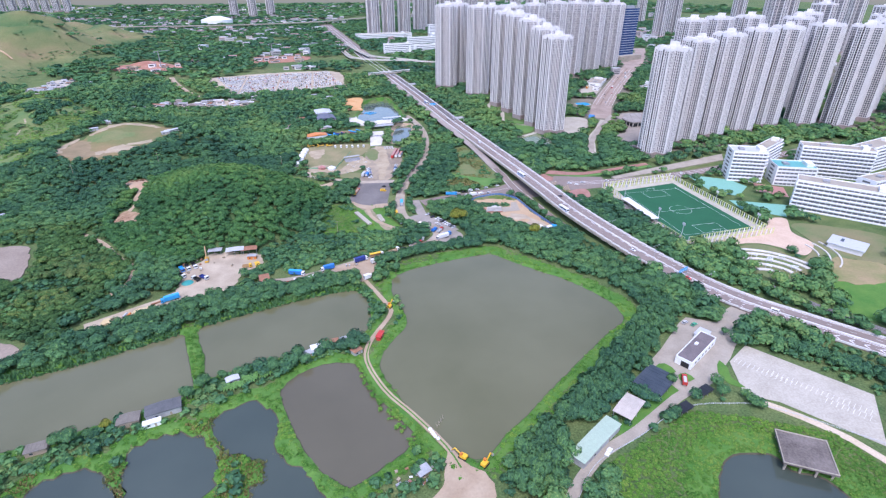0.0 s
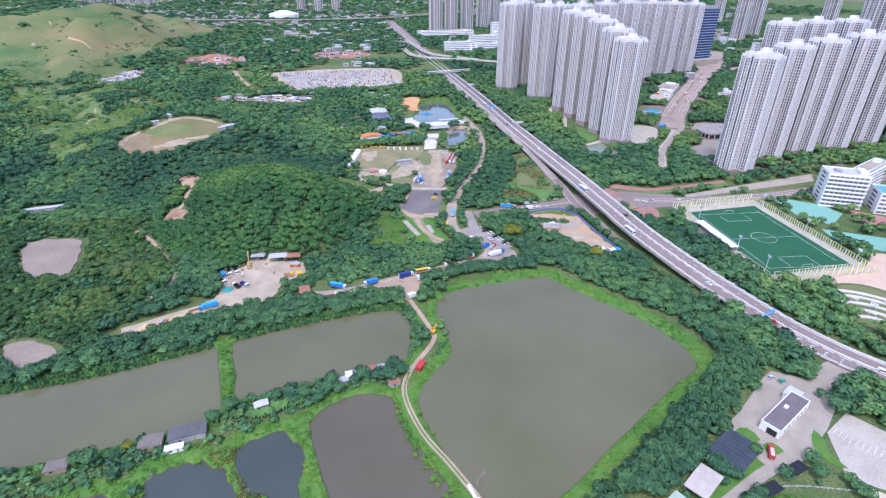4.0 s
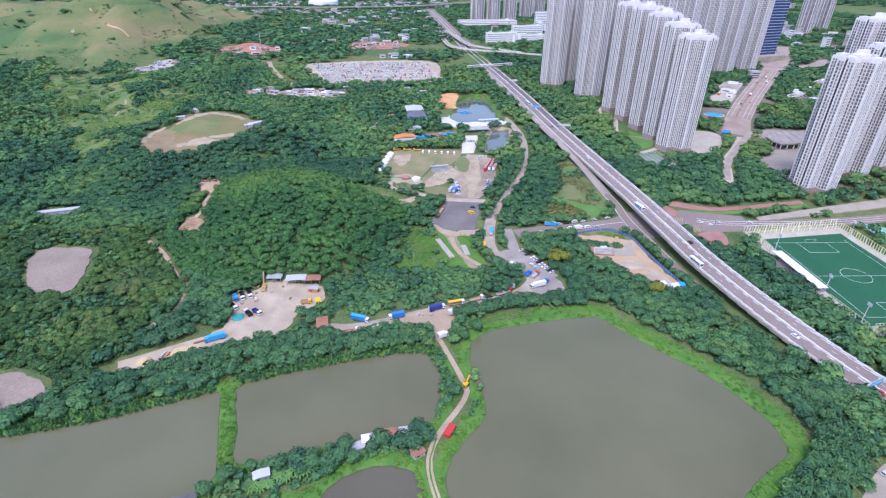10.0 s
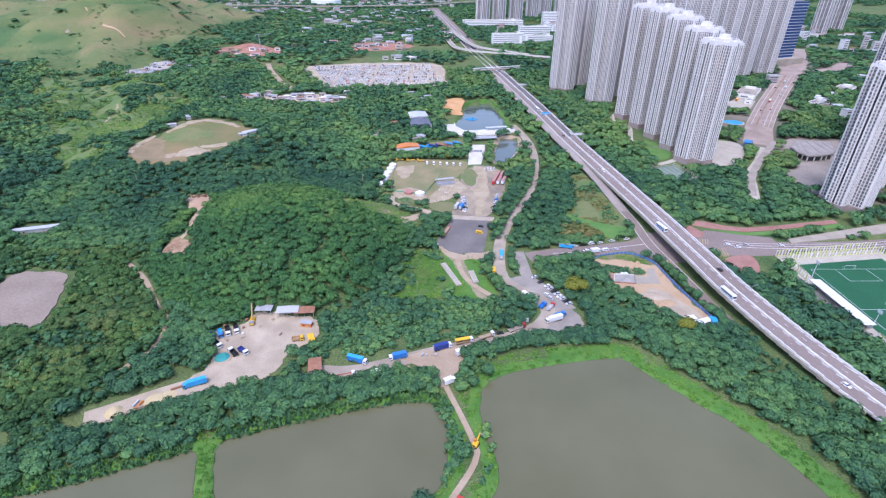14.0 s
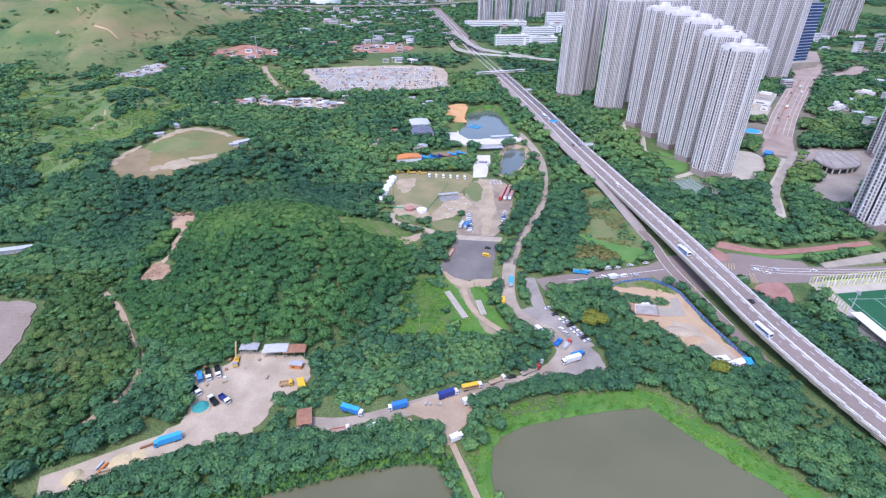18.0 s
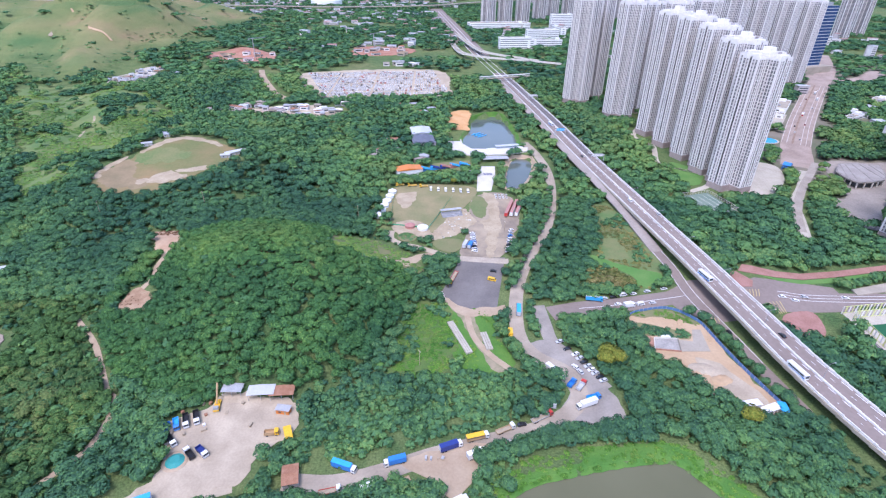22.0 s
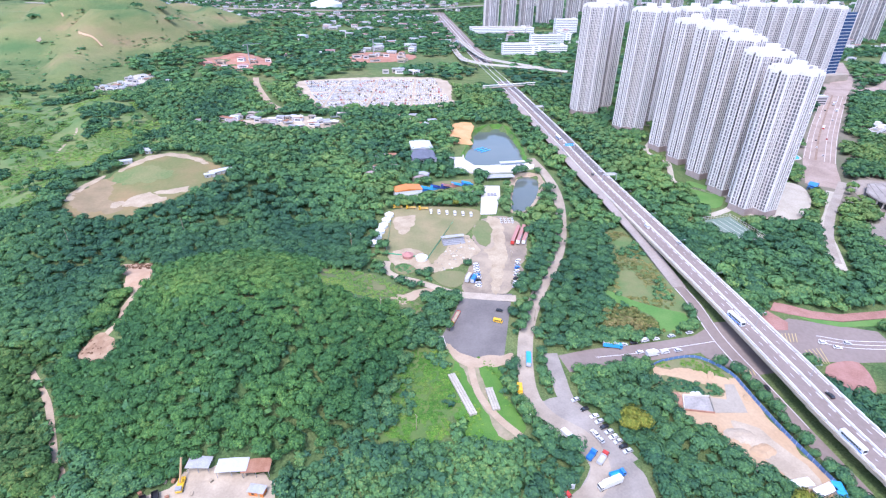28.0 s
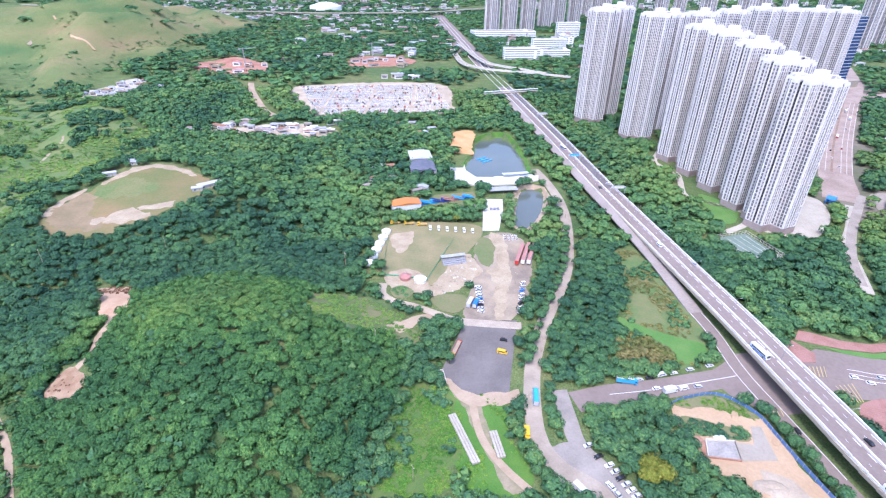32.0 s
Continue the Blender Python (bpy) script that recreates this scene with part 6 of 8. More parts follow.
hut("shed", -109, 215, 10, 9, 6, 3.0, WOOD, surface("brown_grey_roof", (0.15, 0.135, 0.11), (0.21, 0.185, 0.155), 0.3, 2), "brownish tin shed at the pond edge", slope=0.4)
hut("hut", -98, 211, 14, 7, 2.5, 2.6, WHITE, P_WHITE, "low white hut by the shed")
hut("shed", -143, 206, 12, 8, 5, 2.6, WOOD, surface("brown_grey_roof2", (0.15, 0.135, 0.11), (0.21, 0.185, 0.155), 0.3, 2), "old grey-roofed shed by the pond")
hut("shed", -98, 379, 0, 9, 5, 3.5, TIN, TIN, "grey tin shed beside the yard", "yard sheds", 0.3, True)
hut("shed", -84, 378, 4, 12, 6, 4.0, TIN, P_SILVER, "pale tin shed beside the yard", "yard sheds", 0.3, True)
hut("shed", -74, 378, 4, 11, 6, 4.0, WOOD, RUST, "rusty tin shed beside the yard", "yard sheds", 0.3, True)
hut("container", -71, 368, -9, 6.2, 3.2, 2.9, P_ORANGE, TIN, "orange container with a pale tin roof", "yard sheds")
hut("container", -65, 353, -68, 9, 2.6, 2.7, P_YELLOW, P_YELLOW, "pale yellow container at the yard's edge", "yard sheds")
hut("shed", -59, 332, 102, 9, 6, 3.4, TIN, RUST, "red-brown tin-roofed shed among trees", "yard sheds", 0.5)


def yard_clutter():
    t = thing("mobile_crane", "yellow mobile crane with a lattice jib", "crane")
    part("carrier", Build().box(0, 0, 0.8, 7, 2.5, 0.9), P_YELLOW, t)
    part("cab", Build().profile([(0.4, 1.7), (2.0, 1.7), (1.8, 3.0), (0.4, 3.0)], 1.6), P_YELLOW, t)
    part("counterweight", Build().box(-2.6, 0, 1.7, 1.6, 2.3, 1.2), GREY, t)
    part("jib", Build().beam((0, 0, 2.4), (7.5, 0, 8.5), 0.6), P_TAN, t)
    wheels(t, (-2.4, -1.0, 1.6, 2.8), 2.2, 0.5, 0.35)
    place(t, -103, 371, 100, 0.2)
    t = thing("tarpaulin_heap", "heap under a teal tarpaulin", "heap")
    part("tarpaulin", Build().cyl(0, 0, 0, 4.6, 1.3, "z", 12, 2.2), paint("teal_tarpaulin", (0.04, 0.27, 0.25), 0.7), t)
    part("rim", Build().cyl(0, 0, 0, 5.6, 0.35, "z", 14, 4.8), DIRT, t)
    place(t, -110, 341, 0, 0.15)
    sand = surface("yellow_sand", (0.48, 0.38, 0.2), (0.56, 0.46, 0.27), 0.4, 3)
    for x, y, r, h in ((-147, 304, 4.2, 2.2), (-131, 311, 5.5, 1.2), (-126, 314, 4.0, 0.9)):
        b = thing("sand_heap", "heap of yellow sand by the lane", "sand heap", "sand heaps")
        part("sand", Build().cyl(0, 0, 0, r, h * 0.6, "z", 14, r * 0.62).cyl(0.2, 0.1, h * 0.6, r * 0.62, h * 0.4, "z", 14, r * 0.2), sand, b)
        place(b, x, y, 0, h1(x, y) + 0.1)
    for x, y, turn, L, m in ((-137, 308, 75, 5, P_ORANGE), (-139, 309, 75, 4, P_SILVER), (-133, 307.5, 15, 9, WOOD), (-124, 319, 30, 6, RUST)):
        b = thing("barrier_beam", "long painted beam stacked by the sand", "beam", "yard beams")
        part("beam", Build().box(0, 0, 0.2, L, 0.8, 0.9), m, b)
        part("base", Build().box(0, 0, 0.0, L * 0.9, 1.1, 0.2), WOOD, b)
        place(b, x, y, turn)
    rng = random.Random(5)
    kinds = [(P_WHITE, "white"), (TIN, "grey"), (WOOD, "wooden"), (RUST, "rusty"), (GREY, "dull")]
    spots = [(16 + rng.uniform(-8, 8), 158 + rng.uniform(-5, 5)) for _ in range(16)] + [(-98 + rng.uniform(-20, 18), 366 + rng.uniform(-12, 8)) for _ in range(10)] + [(-121 + rng.uniform(-6, 6), 350 + rng.uniform(-8, 8)) for _ in range(10)] + [(rng.uniform(-8, 4), 341.5) for _ in range(6)]
    for x, y in spots:
        m, n = rng.choice(kinds)
        b = thing("crate", n + " crate lying on the ground", "crate", "scattered crates")
        L, D, h = rng.uniform(0.8, 2.4), rng.uniform(0.7, 1.6), rng.uniform(0.4, 1.3)
        part("box", Build().box(0, 0, 0, L, D, h), m, b)
        part("lid", Build().box(0, 0, h, L + 0.08, D + 0.08, 0.08), m, b)
        place(b, x, y, rng.uniform(0, 180), h1(x, y) + 0.15)
    hut("shack", 19, 159, 25, 5.5, 4, 2.2, WOOD, TIN, "scrap shack with a patched tin roof", "pond-side huts", 0.3)
    for k in range(7):
        b = thing("scrap_sheet", "bent sheet of scrap leaning on a heap", "scrap", "scrap sheets")
        part("sheet", Build().box(0, 0, 0, rng.uniform(1.5, 3), rng.uniform(0.8, 1.4), 0.12, 0, 0.9), (RUST, WOOD, P_WHITE, TIN, P_PINK, GREY, WOOD)[k], b)
        b.matrix_world = pose(15 + rng.uniform(-3.5, 4), 156 + rng.uniform(-2.5, 4), 0.5, rng.uniform(-25, 25), rng.uniform(-20, 20), rng.uniform(0, 180))
    for k in range(5):
        b = thing("white_sack", "plump white bulk sack by the pond edge", "sack", "bulk sacks")
        part("bag", Build().cyl(0, 0, 0, 0.75, 0.5, "z", 9, 0.95).cyl(0, 0, 0.5, 0.95, 0.6, "z", 9, 0.5), P_WHITE, b)
        place(b, 26 + k * 0.6 + rng.uniform(-0.4, 0.4), 181 - k * 1.5, 0, 0.3)
    for x, y, turn in ((37, 163, 135), (45, 157.5, 40), (20, 283, 60)):
        t = thing("excavator", "yellow-orange tracked excavator with a raised boom", "excavator", "excavators")
        for s in (-1, 1):
            part("track", Build().box(0, s * 1.1, 0, 3.6, 0.6, 0.9), RUBBER, t)
        part("body", Build().box(-0.3, 0, 0.9, 3.0, 2.3, 1.1), P_YELLOW, t)
        part("cab", Build().profile([(0.2, 2.0), (1.4, 2.0), (1.2, 3.1), (0.2, 3.1)], 1.1, 0.5), P_ORANGE, t)
        part("boom", Build().beam((1.1, 0, 1.6), (4.2, 0, 3.6), 0.45), P_YELLOW, t)
        part("dipper", Build().beam((4.2, 0, 3.6), (6.0, 0, 1.0), 0.35), P_YELLOW, t)
        part("bucket", Build().box(6.0, 0, 0.3, 0.9, 1.0, 0.9), GREY, t)
        place(t, x, y, turn)
    for x, y, ln, turn in ((14, 422, 29, -70), (29, 418.5, 14.5, -80)):
        t = thing("concrete_beams", "stack of long pale concrete beams in the grass", "beams", "stacked concrete beams")
        for k in range(3):
            part("beam", Build().box(0, (k - 1) * 1.3, 0.3, ln, 1.1, 1.1), PAVING, t)
        for k in range(4):
            part("bearer", Build().box(-ln * 0.4 + ln * 0.27 * k, 0, 0, 0.4, 4.2, 0.3), WOOD, t)
        place(t, x, y, turn)
        keep_clear(x, y, 5)
    t = thing("aerator", "floating net frame at the pond edge", "net frame")
    for k in range(4):
        part("pole", Build().beam((k * 2.0, 0, -1.5), (k * 2.0 + 0.6, 1.5, 1.6), 0.12), WOOD, t)
    part("crossbar", Build().beam((0, 0.6, 0.4), (6.4, 0.8, 0.5), 0.12), WOOD, t)
    place(t, 30, 182, 50, -0.2)
    for x, y, h in ((-8, 400, 10), (54, 545, 9), (-30, 470, 11), (205, 268, 9), (108, 640, 9), (-178, 560, 14), (-60, 560, 14), (60, 480, 9), (46, 440, 9), (-250, 545, 15)):
        t = thing("utility_pole", "weathered wooden utility pole", "utility pole", "utility poles")
        part("pole", Build().cyl(0, 0, 0, 0.18, h, "z", 7, 0.11), WOOD, t)
        part("crossarm", Build().box(0, 0, h - 0.8, 0.14, 2.2, 0.14), WOOD, t)
        for s in (-1, 1):
            part("insulator", Build().cyl(0, s * 0.9, h - 0.66, 0.09, 0.25, "z", 6), P_WHITE, t)
        place(t, x, y, 30)


yard_clutter()

PALE_SAND = surface("pale_sand", (0.285, 0.22, 0.14), (0.42, 0.345, 0.24), 0.12, 1.0)
MUD_SOIL = surface("planter_soil", (0.06, 0.045, 0.03), (0.1, 0.08, 0.05), 1.0, 5)
# ---- camp and angling pond ----
patch("pond_terrace", [(17, 777), (29, 783), (31, 740), (40, 722), (58, 722), (101, 728), (99, 716), (78, 706), (40, 700), (20, 710), (15, 735)], PALE, 0.9, "white paved terrace beside the angling pond", "terrace", clear=1.0, z=10.2, smooth=False)
patch("orange_sand", [(17, 796), (24, 855), (44, 862), (46, 838), (40, 800), (40, 786), (27, 785)], surface("orange_sand", (0.5, 0.25, 0.09), (0.58, 0.36, 0.18), 0.08, 0.9), 0.4, "orange sand pit beside the pond", "sand pit", ragged=3)
patch("camp_lawn", [(-20, 650), (38, 664), (36, 690), (0, 682)], LAWN, 0.3, "grass court of the camp", "lawn", smooth=False)
ribbon("camp_lane", [(48, 501), (31, 504), (14, 507), (2, 513), (-13, 521), (-25, 525), (-33, 533), (-33, 545)], 5.5, GRAVEL, 0.2, "curving dirt lane to the camp", "track")
ribbon("lot_apron", [(52, 502), (40, 503), (16, 506), (4, 511)], 6.5, surface("dusty_concrete", (0.3, 0.25, 0.19), (0.43, 0.365, 0.285), 0.12, 1.0), 0.24, "pale dusty concrete apron between the lots", "road", clear=1.0)
ribbon("field_track", [(19, 448), (22, 424), (30, 408), (40, 396)], 3.6, DIRT, 0.19, "dirt track past the concrete beams", "track")
ribbon("hill_path", [(-179, 494), (-176, 484), (-177, 476), (-174, 466), (-177, 457), (-180, 449)], 4, DIRT, 0.25, "bare eroded path over the hill", "path", clear=1.5)
ribbon("wood_path", [(-208, 437), (-187, 417), (-174, 400), (-161, 382), (-153, 374), (-150, 350), (-160, 330)], 3, DIRT, 0.2, "narrow dirt path through the wood", "path", clear=1.0)
patch("scar", [(-206, 521), (-192, 521), (-180, 518), (-176, 508), (-172, 493), (-182, 489), (-190, 503), (-198, 509)], surface("pale_earth", (0.36, 0.22, 0.13), (0.47, 0.35, 0.24), 0.09, 0.9, (0.42, 0.29, 0.19)), 0.3, "pale bare earth scar on the hill", "bare earth", ragged=2.0)
RED_SCAR = surface("red_earth", (0.22, 0.125, 0.07), (0.4, 0.29, 0.19), 0.16, 1, (0.32, 0.22, 0.14))
patch("scar", [(-187, 446), (-184, 457), (-173, 453), (-165, 443), (-171, 437), (-182, 438)], RED_SCAR, 0.3, "reddish bare earth on the hill", "bare earth", ragged=2.5)
GRIT = surface("grey_grit", (0.235, 0.185, 0.142), (0.31, 0.25, 0.195), 0.05, 0.8)
patch("grey_field", [(-275, 417), (-248, 427), (-232, 404), (-224, 367), (-251, 373)], GRIT, 0.6, "grey grit field in the wood", "field", clear=4, ragged=2.0)
patch("grey_field", [(-217, 293), (-200, 295), (-185, 285), (-184, 277), (-201, 273)], GRIT, 0.4, "grey grit field beside the pond", "field", clear=3, ragged=2.0)
patch("green_meadow", [(3, 456), (13, 436), (6, 396), (-8, 390), (-21, 396), (-20, 422), (-13, 450)], surface("meadow_turf", (0.05, 0.132, 0.028), (0.15, 0.18, 0.055), 0.07, 0.9, (0.09, 0.16, 0.04), 0.9, bump=0.6), 0.1, "lush green meadow below the hill", "meadow", clear=0.0, ragged=6.0)
patch("beam_meadow", [(5, 454), (34, 447), (35, 424), (43, 405), (42, 398), (33, 392), (22, 391), (12, 400), (7, 423)], LUSH, 0.09, "rough grass round the concrete beams", "meadow", clear=0.0, ragged=2.0)
patch("beam_yard", [(9, 452), (16, 450), (22, 446), (26, 430), (28, 413), (38, 399), (36, 395), (30, 397), (24, 414), (18, 432), (13, 444)], surface("grassy_earth", (0.12, 0.15, 0.06), (0.36, 0.29, 0.2), 0.12, 0.8, (0.27, 0.22, 0.14), 0.9, bump=0.4), 0.14, "worn bare earth beside the concrete beams", "yard", clear=1.0, ragged=2.0)
patch("knoll_meadow", [(136, 591), (151, 590), (159, 556), (158, 510), (156, 490), (144, 471), (112, 466), (98, 472), (106, 490), (117, 510), (127, 550)], surface("knoll_grass", (0.085, 0.165, 0.05), (0.2, 0.185, 0.085), 0.07, 0.8, (0.13, 0.17, 0.06)), 0.14, "grassy triangle beside the slip road", "meadow", clear=0.0, ragged=2.5)
SLATE_BLUE = paint("slate_blue_sheet", (0.1, 0.19, 0.38), 0.6)
for off in (-3.5, 3.5):
    ribbon("edge_line", [(172.5, 400), (169, 430), (164, 464), (164, 496), (161, 522)], 0.25, WHITE, 0.27, "white painted edge line of the slip road", "road marking", clear=None, offset=off)
BRICK = surface("brick_paving", (0.26, 0.13, 0.1), (0.36, 0.2, 0.165), 0.15, 1.5)
patch("red_paving", [(199, 490), (207, 490), (213, 479), (209, 472), (201, 472)], BRICK, 0.4, "pinkish red paved junction corner", "paving", smooth=False)
patch("red_footpath", [(209, 491), (216, 499), (222, 497), (235, 490), (250, 487), (276, 490), (330, 500), (330, 494), (272, 483), (247, 480), (231, 483), (219, 487)], BRICK, 0.36, "curved red brick footpath along the park edge", "footpath", smooth=False, clear=2.5)
GREEN_LAWN = surface("green_lawn", (0.075, 0.19, 0.04), (0.125, 0.225, 0.06), 0.08, 1.0, (0.1, 0.205, 0.05), 0.9, bump=0.4)
patch("road_verge", [(220, 486), (231, 482), (247, 479), (272, 482), (330, 493), (330, 488), (266, 476), (243, 475), (230, 479)], GREEN_LAWN, 0.3, "green grass verge beside the red footpath", "grass verge", smooth=False, clear=1.5)
patch("mown_lawn", [(113, 511), (127, 500), (142, 492), (154, 487), (151, 477), (140, 471), (133, 472), (134, 482), (126, 492), (112, 501)], GREEN_LAWN, 0.24, "bright green mown strip of the grassy triangle", "lawn", clear=1.5)
patch("garden_lawn", [(240, 688), (255, 675), (262, 661), (246, 634), (231, 638)], GREEN_LAWN, 0.3, "green lawn in the garden below the towers", "lawn", clear=2.0)
ribbon("park_path", [(288, 545), (293, 556), (307, 582), (334, 620), (371, 664), (392, 689)], 7.0, surface("park_path_paving", (0.27, 0.23, 0.19), (0.37, 0.33, 0.28), 0.08, 0.9), 0.34, "pale brownish paved path through the park trees", "path", clear=3.0)
patch("brick_island", [(212, 442), (232, 445), (226, 424), (206, 424)], BRICK, 0.26, "brick red paved traffic island", "paving")
patch("site_slab", [(138.3, 420), (146, 418.5), (150, 429), (155, 429), (152, 410), (136, 410)], CONCRETE, 0.34, "pale concrete slab on the building site", "slab", smooth=False)
patch("site_slab", [(125, 421), (138, 420), (135.7, 410), (122, 412)], surface("grey_screed", (0.25, 0.235, 0.215), (0.37, 0.345, 0.315), 0.2, 1.0), 0.3, "grey concrete floor on the building site", "slab", smooth=False)
t = thing("foundation_wall", "low pale and brick foundation wall round a slab", "wall")
for (ax, ay), (bx, by), m in (((125, 421.3), (137.7, 420.3), PALE), ((138.1, 420.2), (135.8, 410.2), CONCRETE), ((135.6, 409.7), (122, 411.7), surface("site_brick", (0.3, 0.15, 0.1), (0.4, 0.23, 0.17), 0.6, 3)), ((121.7, 412), (124.8, 421), PALE)):
    L = math.hypot(bx - ax, by - ay)
    part("wall_run", Build().box((ax + bx) / 2, (ay + by) / 2, 0, L, 0.4, 0.9, math.degrees(math.atan2(by - ay, bx - ax))), m, t)
t.location.z = h1(130, 415) + 0.25
t = thing("covered_stack", "stack of material under a white sheet", "stack")
part("sheet", Build().profile([(-3.2, 0), (3.2, 0), (2.7, 1.1), (0.4, 1.35), (-2.5, 0.9)], 1.7), P_WHITE, t)
place(t, 132.5, 422.3, -4)
patch("site_red_earth", [(117, 431), (119, 422), (121, 411), (124, 415), (124.4, 421), (122, 425)], surface("red_clay", (0.3, 0.15, 0.1), (0.4, 0.24, 0.17), 0.1, 0.9), 0.26, "reddish clay bank on the building site", "bare earth", ragged=1.0)
SITE_WEEDS = [(120, 435), (128, 433), (140, 429), (148, 427), (146, 422), (141, 421), (129, 423.5), (121, 424), (117, 429)]
SITE_BANK = [(119, 442), (126, 441), (132, 442), (144, 438), (154, 433), (158, 435), (151, 440), (142, 448), (128, 446), (117, 444)]
patch("site_scrub", SITE_WEEDS, LAWN, 0.28, "weedy patch on the building site", "scrub", ragged=1.5)
patch("site_scrub", SITE_BANK, LAWN, 0.29, "rough grass at the edge of the building site", "scrub", ragged=1.5)
for k, (x, y, a, b2, h) in enumerate(((141, 396, 8, 5, 0.9), (147, 388, 7, 4, 0.8), (136, 393, 5, 4, 0.7), (157, 420, 3, 2, 0.6), (146, 436, 4, 2, 0.7))):
    m = Build()
    n, rg = 18, random.Random(k)
    ring = lambda f, z: [(a * f * math.cos(i * 6.283 / n) * rg.uniform(0.85, 1.15), b2 * f * math.sin(i * 6.283 / n) * rg.uniform(0.85, 1.15), z * rg.uniform(0.8, 1.2)) for i in range(n)]
    pts = ring(1.0, -0.2) + ring(0.72, h * 0.7) + ring(0.4, h) + [(0, 0, h * (0.5 if k < 2 else 1.05))]
    quads = [(r * n + i, r * n + (i + 1) % n, (r + 1) * n + (i + 1) % n, (r + 1) * n + i) for r in range(2) for i in range(n)]
    m.add(pts, quads + [(2 * n + i, 2 * n + (i + 1) % n, 3 * n) for i in range(n)])
    place(tagged(new("earth_mound", m.mesh("earth_mound", ORANGE if k else GRAVEL)), "low uneven mound of dug earth on the site", "earth mound", "earth mounds"), x, y, 15 * k, h1(x, y) + 0.2)
patch("site_mud", [(140, 405), (152, 400), (163, 374), (158, 368), (146, 382)], GRAVEL, 0.26, "grey mud on the building site", "mud", ragged=2.0)
for line in ([(158, 433), (160, 414), (162.5, 397), (165, 385), (169, 366)], [(115, 441), (125, 446), (143, 449), (154, 441), (158, 433)]):
    f = thing("hoarding", "blue sheet hoarding round the building site", "hoarding", "site hoardings")
    p = spline(line, False, 3.0)
    for a, c in zip(p[:-1], p[1:]):
        m, L = (a + c) / 2, math.hypot(*(c - a))
        part("panel", Build().box(m[0], m[1], 0.1, L + 0.02, 0.12, 2.2, math.degrees(math.atan2(c[1] - a[1], c[0] - a[0]))), SLATE_BLUE, f)
        part("post", Build().box(a[0], a[1], 0.05, 0.18, 0.18, 2.35), P_SILVER, f)
for x, y, turn in ((152, 370, 10), (160, 367, 20), (166, 366, 80)):
    hut("site_cabin", x, y, turn, 9, 3.2, 2.8, P_WHITE, P_WHITE if x < 165 else P_SKY, "white site cabin on the building site", "site cabins")
hut("barn", -15, 766, 9, 22, 26, 6, TIN, P_SILVER, "barn with a pale sheet roof", "barns", 1.5)
hut("barn", -12, 736, 9, 24, 28, 6, TIN, surface("slate_sheet", (0.1, 0.11, 0.14), (0.15, 0.16, 0.2), 0.2, 2), "barn with a dark sheet roof", "barns", 1.5)
hut("club_house", -24, 655, 16, 24, 12, 6, WHITE, P_ORANGE, "white clubhouse with an orange roof", "camp buildings", 1.6)
patch("white_walk", [(43, 674), (60, 674), (58, 652), (51, 618), (38, 617), (41, 650)], PALE, 0.5, "white paved strip with benches in the camp", "paving", smooth=False, clear=1.5)
for k in range(6):
    t = thing("bench_table", "dark bench table on the white paving", "table", "bench tables")
    part("top", Build().box(0, 0, 0.7, 2.2, 1.0, 0.1), P_NAVY, t)
    for q in (-1, 1):
        part("leg", Build().box(q * 0.8, 0, 0, 0.12, 0.8, 0.7), GREY, t)
    place(t, 48 + (k % 3) * 2.9, 652 + (k // 3) * 3.2, 8, h1(50, 654) + 0.5)
hut("gate_lodge", 62, 690, 8, 26, 8, 3.2, TIN, TIN, "grey tin-roofed shelter beside the pond terrace", "camp buildings", 0.4, True)
for k in range(5):
    t = thing("inflatable_slide", "blue and purple inflatable play slide", "slide", "inflatable slides")
    part("slope", Build().profile([(-5, 0), (5, 0), (-3.5, 3.5), (-5, 3.5)], 4), (P_BLUE, P_SKY, P_NAVY, P_PINK, P_BLUE)[k], t)
    for s in (-1, 1):
        part("side_tube", Build().beam((5, s * 2.2, 0.6), (-4.5, s * 2.2, 4.0), 0.9), (P_SKY, P_NAVY, P_PINK, P_SKY, P_SKY)[k], t)
    place(t, -8 + k * 9.5, 664 + k * 3, 28)
for x, y, r, c in ((-19, 551, 4, P_PINK), (-9, 548, 4.2, P_WHITE)) + tuple((-37 - k * 1.6, 613 - k * 9, 3.6, P_WHITE) for k in range(6)) + ((-41, 592, 3, P_WHITE), (31, 660, 3, P_WHITE), (34, 655, 3, P_WHITE)):
    t = thing("round_tent", "round white tent with a pointed roof", "tent", "camp tents")
    part("wall", Build().cyl(0, 0, 0, r, 2.2, "z", 12), c, t)
    part("roof", Build().cyl(0, 0, 2.2, r * 1.05, 2.0, "z", 12, 0.15), c, t)
    part("finial", Build().cyl(0, 0, 4.2, 0.12, 0.6, "z", 6), P_SILVER, t)
    place(t, x, y)
t = thing("bleacher", "grey stepped bleachers with a canopy frame", "bleachers")
for k in range(4):
    part("step", Build().box(0, k * 2.0, 0, 20, 1.9, 0.6 + 0.6 * k), GREY, t)
for k in range(6):
    part("post", Build().box(-9.5 + k * 3.8, 8, 0, 0.25, 0.25, 4.5), P_SILVER, t)
part("canopy", Build().box(0, 7, 4.5, 21, 4, 0.2), TIN, t)
place(t, 15, 569, 14)
t.scale = (0.85, 0.85, 0.85)
t = thing("water_raft", "blue floating raft on the angling pond", "raft")
for k in range(3):
    part("pontoon", Build().box(0, k * 5 - 5, 0, 14, 1.4, 0.5), P_SKY, t)
part("walkway", Build().box(-2, 0, 0.4, 1.4, 14, 0.3), P_SKY, t)
